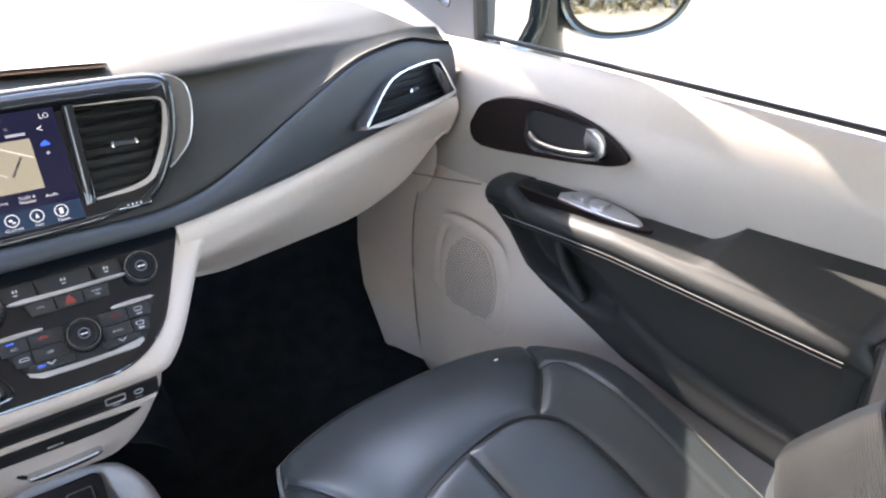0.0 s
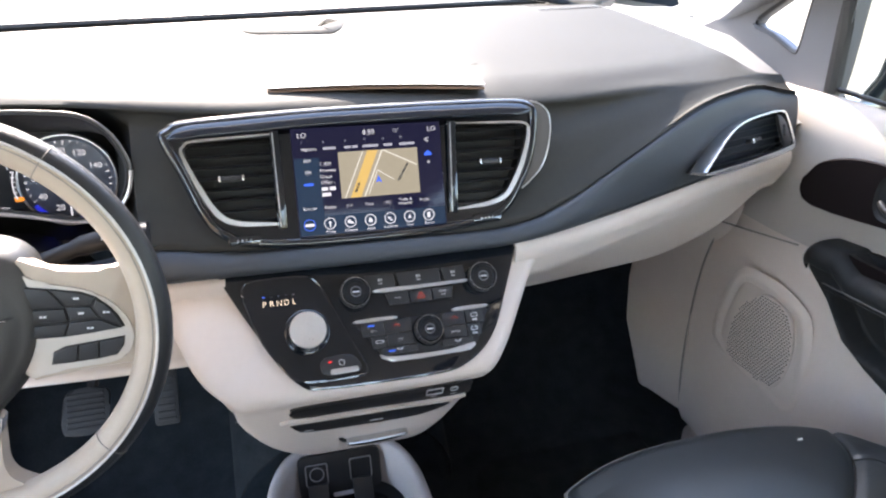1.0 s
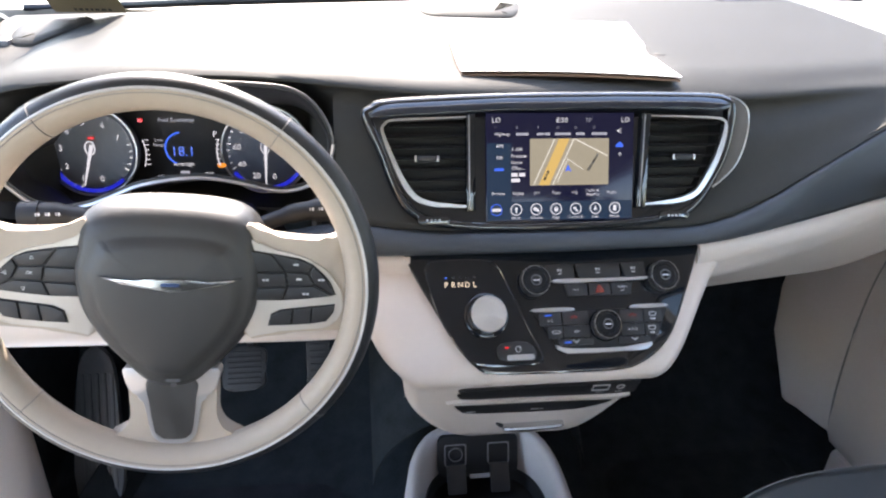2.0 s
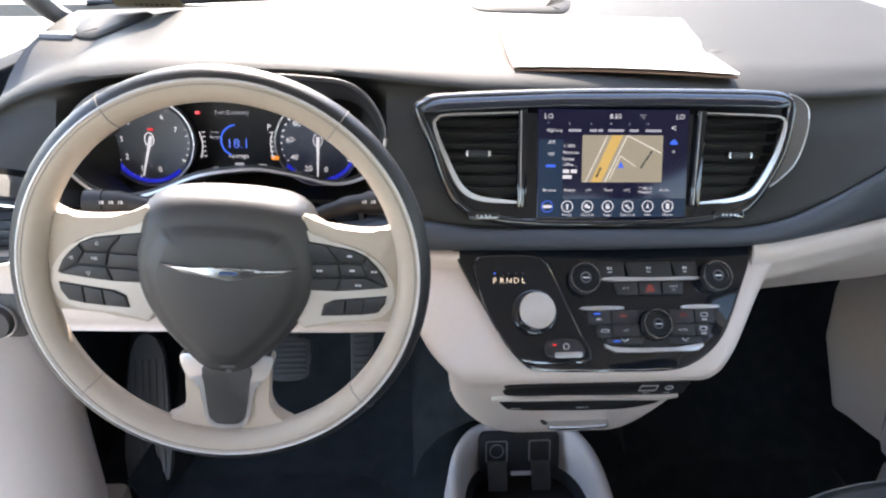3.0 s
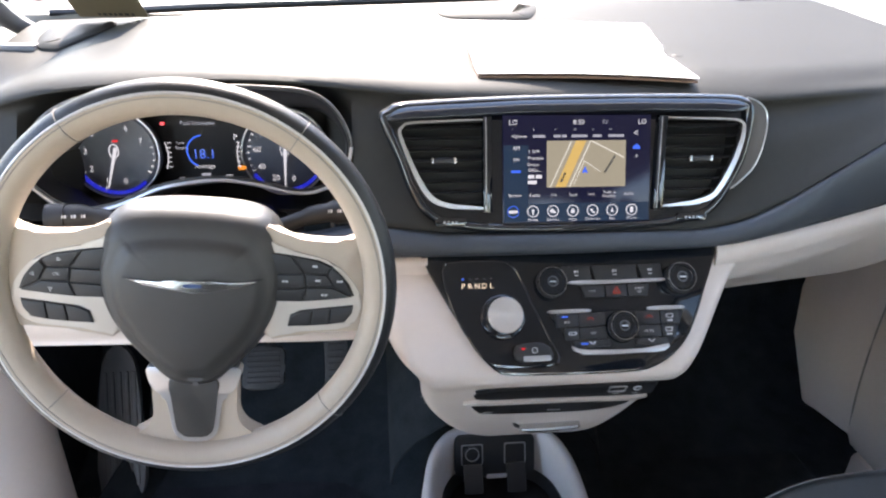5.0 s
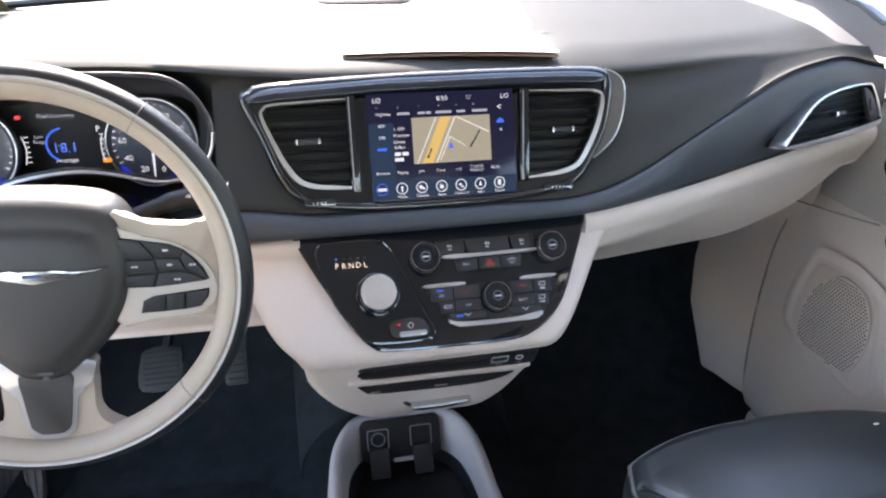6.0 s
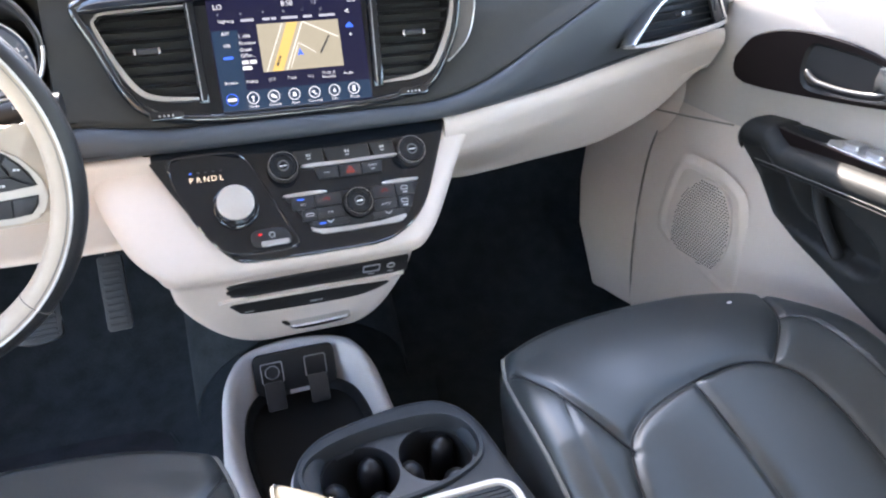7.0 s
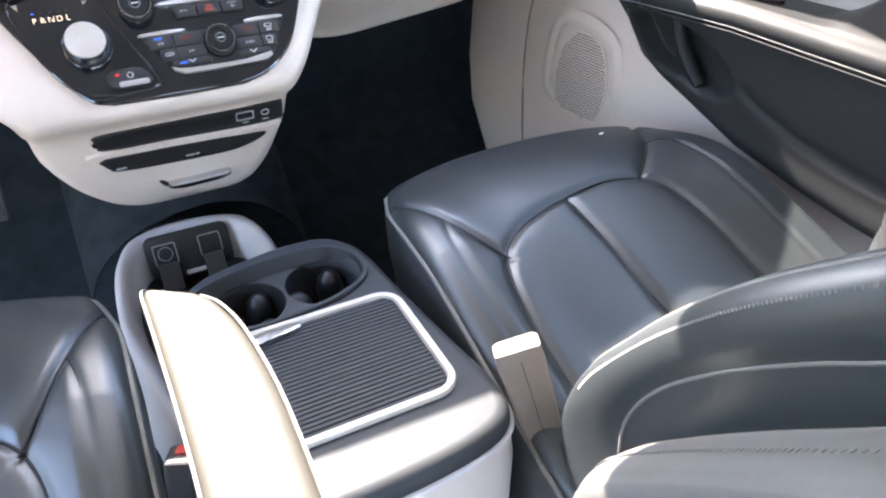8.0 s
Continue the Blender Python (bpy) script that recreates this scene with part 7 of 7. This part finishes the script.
M_REST = material("dark grey foot rest plastic", (0.085, 0.085, 0.086), 0.5, grain=0.4, stain=0.15)
pedals()


def mats():
    for name, pts, label in (("floor_mat", [(-0.66, 0.26), (-0.60, 0.33), (-0.50, 0.36), (-0.43, 0.345), (-0.39, 0.30), (-0.33, 0.295), (-0.28, 0.30), (-0.255, 0.26), (-0.20, 0.10), (-0.18, -0.20), (-0.64, -0.20), (-0.68, 0.05)], "charcoal carpet mat in the driver's footwell"), ("floor_mat", [(0.20, 0.32), (0.35, 0.40), (0.55, 0.40), (0.63, 0.32), (0.65, 0.05), (0.64, -0.20), (0.20, -0.20), (0.17, 0.05)], "black carpet mat in the passenger's footwell")):
        line = spline(pts, 5, True)
        bm = slab(line, 0.03, 0.040, Matrix.Identity(4), 0.004)
        ob = part(name, bm, M_MAT if pts[0][0] < 0 else M_CARPET)
        tagged(ob, label, "floor mat", "floor mats")
        part("mat_edge", tube([(x, y, 0.038) for x, y in shrink(line, 0.004)], 0.004, True, 6), M_CARPET, ob)


mats()


# ---- small things on the dash and outside ----
def dash_height(x, y):
    """The height of the dashboard's top."""
    bz, by = track(BROW, x), track(BROW_Y, x)
    yb, zb = foot(x)
    return float(np.interp(y, [by, by + 0.02, by + 0.07, 0.30, yb], [bz - 0.006, bz + 0.004, bz + 0.006, max(bz, 0.870 - 0.045 * min(1.0, max(0.0, (-x - 0.52) / 0.14))) + 0.008, zb]))


def paper():
    quad = [(-0.093, 0.080), (0.163, 0.052), (0.193, 0.322), (-0.085, 0.340)]
    n = 16
    top = []
    for j in range(n + 1):
        row = []
        for i in range(n + 1):
            u, v = i / n, j / n
            p = np.array(quad[0]) * (1 - u) * (1 - v) + np.array(quad[1]) * u * (1 - v) + np.array(quad[2]) * u * v + np.array(quad[3]) * (1 - u) * v
            z = max(dash_height(p[0], p[1]), 0.859) + 0.0045 + 0.003 * math.sin(3 * u) * (1 - v)
            row.append((p[0], p[1], z))
        top.append(row)
    ob = part("paper_sheet", thick(loft(top), 0.0008), M_PAPER)
    tagged(ob, "white paper sheet lying on the dashboard", "paper")
    under = [[(x, y + 0.002, z - 0.0040) for x, y, z in row] for row in top]
    card = part("card_folder", thick(loft(under), 0.0026), M_PAPER_EDGE)
    tagged(card, "brown card folder under the white paper", "folder")


paper()


def dash_details():
    middle = [(-0.095, 0.365), (0.0, 0.355), (0.030, 0.368), (0.055, 0.44), (0.045, 0.462), (-0.07, 0.455), (-0.108, 0.42)]
    corner = [(-0.690, 0.345), (-0.706, 0.425), (-0.688, 0.465), (-0.640, 0.472), (-0.604, 0.432), (-0.618, 0.372), (-0.650, 0.340)]
    for cu, cv, wide, deep, pts, label in ((-0.02, 0.410, 0.080, 0.034, middle, "low grey perforated speaker cover on the dashboard top"), (-0.655, 0.405, 0.032, 0.046, corner, "grey perforated speaker cover at the dashboard's outer corner")):
        g = thing("dash_speaker", (cu, cv, 0.87), label, "speaker cover", "dashboard speaker covers")
        line = spline(pts, 4, True)
        rows = [[(x, y, dash_height(x, y) + h) for x, y in shrink(line, d)] for d, h in ((0.0, -0.004), (0.0, 0.004), (0.006, 0.008), (0.03, 0.009))]
        bm = loft(rows, True)
        bm.faces.new([bm.verts.new(p) for p in rows[-1]])
        part("cover", bm, M_DASH, g)
        dots = bmesh.new()
        for i in range(-17, 18):
            for j in range(-10, 11):
                x, y = cu + (i + 0.5 * (j % 2)) * 0.0052, cv + j * 0.0046
                if abs(x - cu) < wide and abs(y - cv) < deep:
                    dots.faces.new([dots.verts.new((x + 0.0013 * math.cos(a), y + 0.0013 * math.sin(a), dash_height(x, y) + 0.0094)) for a in (0, 1.57, 3.14, 4.71)])
        part("cover_hole", dots, M_DARK, g)["kind"] = "stuff"
    s = part("light_sensor", stack_rings([(circle(0.188, 0.172, 0.014, 20), dash_height(0.188, 0.172) - 0.004), (circle(0.188, 0.172, 0.013, 20), dash_height(0.188, 0.172) + 0.004), (circle(0.188, 0.172, 0.008, 20), dash_height(0.188, 0.172) + 0.007)], Matrix.Identity(4)), M_DASH)
    tagged(s, "small round grey light sensor on the dashboard", "sensor")
    for x0 in (0.52,):
        h = thing("defroster_grille", (x0, 0.50 + 0.2 * x0 - 0.03, 0.88), "slim dark defroster grille along the windscreen's foot", "grille")
        for k in range(16):
            x = x0 - 0.07 + k * 0.009
            y = 0.50 + 0.2 * x - 0.045
            part("fin", box(x - 0.0018, y - 0.014, dash_height(x, y) - 0.002, x + 0.0018, y + 0.014, dash_height(x, y) + 0.003), M_BLACK, h)
    t = thing("windscreen_label", (-0.613, 0.455, 0.868), "tan printed label stuck inside the windscreen's foot", "label")
    m = Matrix.Translation((-0.613, 0.411, 0.9025)) @ Matrix((Vector((1, 0, 0)), Vector((0, -0.788, 0.616)), Vector((0, -0.616, -0.788)))).transposed().to_4x4()
    part("label_plate", slab(rounded(-0.052, -0.056, 0.052, 0.056, 0.003, 2), 0, 0.0008, m), M_LABEL, t)
    bars(0.006, -0.047, [0.004, 0.006, 0.005, 0.004, 0.006, 0.007, 0.005], 0.007, m, M_SEAM, t, 0.0014)
    base = dash_height(-0.715, 0.345)
    sd = part("side_defroster", box(-0.738, 0.335, base - 0.006, -0.690, 0.355, base + 0.008, 0.003), M_GREYTRIM)
    tagged(sd, "small grey defroster slot at the dashboard's outer corner", "grille")


M_LABEL = material("tan label card", (0.14, 0.115, 0.07), 0.7)
dash_details()


def side_mirror(sx):
    mr = thing("side_mirror", (sx * 0.95, 0.2, 0.76), "dark oval door mirror on a short foot", "mirror", "door mirrors")
    cx, cy, cz = 1.115, 0.125, 0.885
    yaw = radians(14)
    rows = []
    for d, k in ((-0.012, 0.93), (-0.014, 0.98), (0.0, 1.0), (0.03, 0.97), (0.07, 0.80), (0.09, 0.45)):
        rows.append([(sx * (cx + 0.158 * k * math.copysign(abs(math.cos(t)) ** 0.75, math.cos(t)) * math.cos(yaw)), cy + d + 0.158 * k * math.cos(t) * math.sin(yaw) * -1, cz + 0.108 * k * math.copysign(abs(math.sin(t)) ** 0.8, math.sin(t))) for t in np.linspace(0, 2 * math.pi, 36, endpoint=False)])
    bm = loft(rows, True)
    bm.faces.new([bm.verts.new(p) for p in rows[-1]])
    part("mirror_housing", bm, M_PAINT, mr, "dark gloss mirror housing")
    gl = bmesh.new()
    mid = sum((Vector(p) for p in rows[0]), Vector()) / len(rows[0])
    gl.faces.new([gl.verts.new(mid.lerp(Vector(p), 0.93) + Vector((0, -0.001, 0))) for p in rows[0]])
    lip = bmesh.new()
    lip.faces.new([lip.verts.new(Vector(p) + Vector((0, 0.002, 0))) for p in rows[0]])
    part("mirror_rim", lip, M_SEAL, mr)
    part("mirror_glass", gl, M_MIRROR, mr)
    part("mirror_arm", box(min(sx * 0.775, sx * 0.97), 0.165, 0.752, max(sx * 0.775, sx * 0.97), 0.215, 0.785, 0.012), M_PAINT, mr)
    part("mirror_foot", loft([[(sx * (x + rx * math.cos(t)), y + 0.03 * math.sin(t), z) for t in np.linspace(0, 2 * math.pi, 16, endpoint=False)] for x, y, z, rx in ((0.955, 0.19, 0.745, 0.075), (0.955, 0.19, 0.775, 0.062), (0.965, 0.185, 0.82, 0.042), (0.975, 0.18, 0.90, 0.042), (0.985, 0.17, 0.95, 0.05))], True, True), M_PAINT, mr)


side_mirror(1)


def speck():
    ob = part("paint_fleck", stack_rings([([(0.533 + 0.005 * math.cos(a), -0.196 + 0.0018 * math.sin(a)) for a in np.linspace(0, 6.28, 8, endpoint=False)], cushion_height(0.108, -0.196) - 0.001), ([(0.533 + 0.004 * math.cos(a), -0.196 + 0.0014 * math.sin(a)) for a in np.linspace(0, 6.28, 8, endpoint=False)], cushion_height(0.108, -0.196) + 0.0022)], Matrix.Identity(4)), M_PAPER)
    tagged(ob, "tiny white fleck on the passenger seat's front edge", "fleck")


speck()


def hedge():
    """Leafy growth in green and autumn brown along the lot behind the car."""
    rnd = random.Random(4)
    verts, faces = [], []
    for k in range(5200):
        x, z = rnd.uniform(-2.0, 12.0), rnd.uniform(0, 1) ** 1.2
        top = 2.0 + 0.5 * math.sin(x * 1.1) + 0.4 * math.sin(x * 2.7 + 1)
        c = Vector((x, -9.0 + rnd.gauss(0, 0.35), -0.42 + z * top))
        a, b = rnd.uniform(0.05, 0.13), rnd.uniform(0.03, 0.07)
        m = Euler((rnd.uniform(0, 6.28), rnd.uniform(0, 6.28), rnd.uniform(0, 6.28))).to_matrix()
        n = len(verts)
        verts += [tuple(c + m @ Vector(p)) for p in ((-a, 0, 0), (0, -b, 0.02), (a, 0, 0), (0, b, 0.02))]
        faces.append((n, n + 1, n + 2, n + 3))
    me = bpy.data.meshes.new("hedge")
    me.from_pydata(verts, [], faces)
    ob = new("hedge", me)
    me.materials.append(M_LEAF)
    tagged(ob, "green and autumn brown leafy hedge behind the car", "hedge", kind="stuff")


M_LEAF = material("autumn leaves", (0.058, 0.052, 0.022), 0.6, stain=0.75, stain_size=0.6)
hedge()
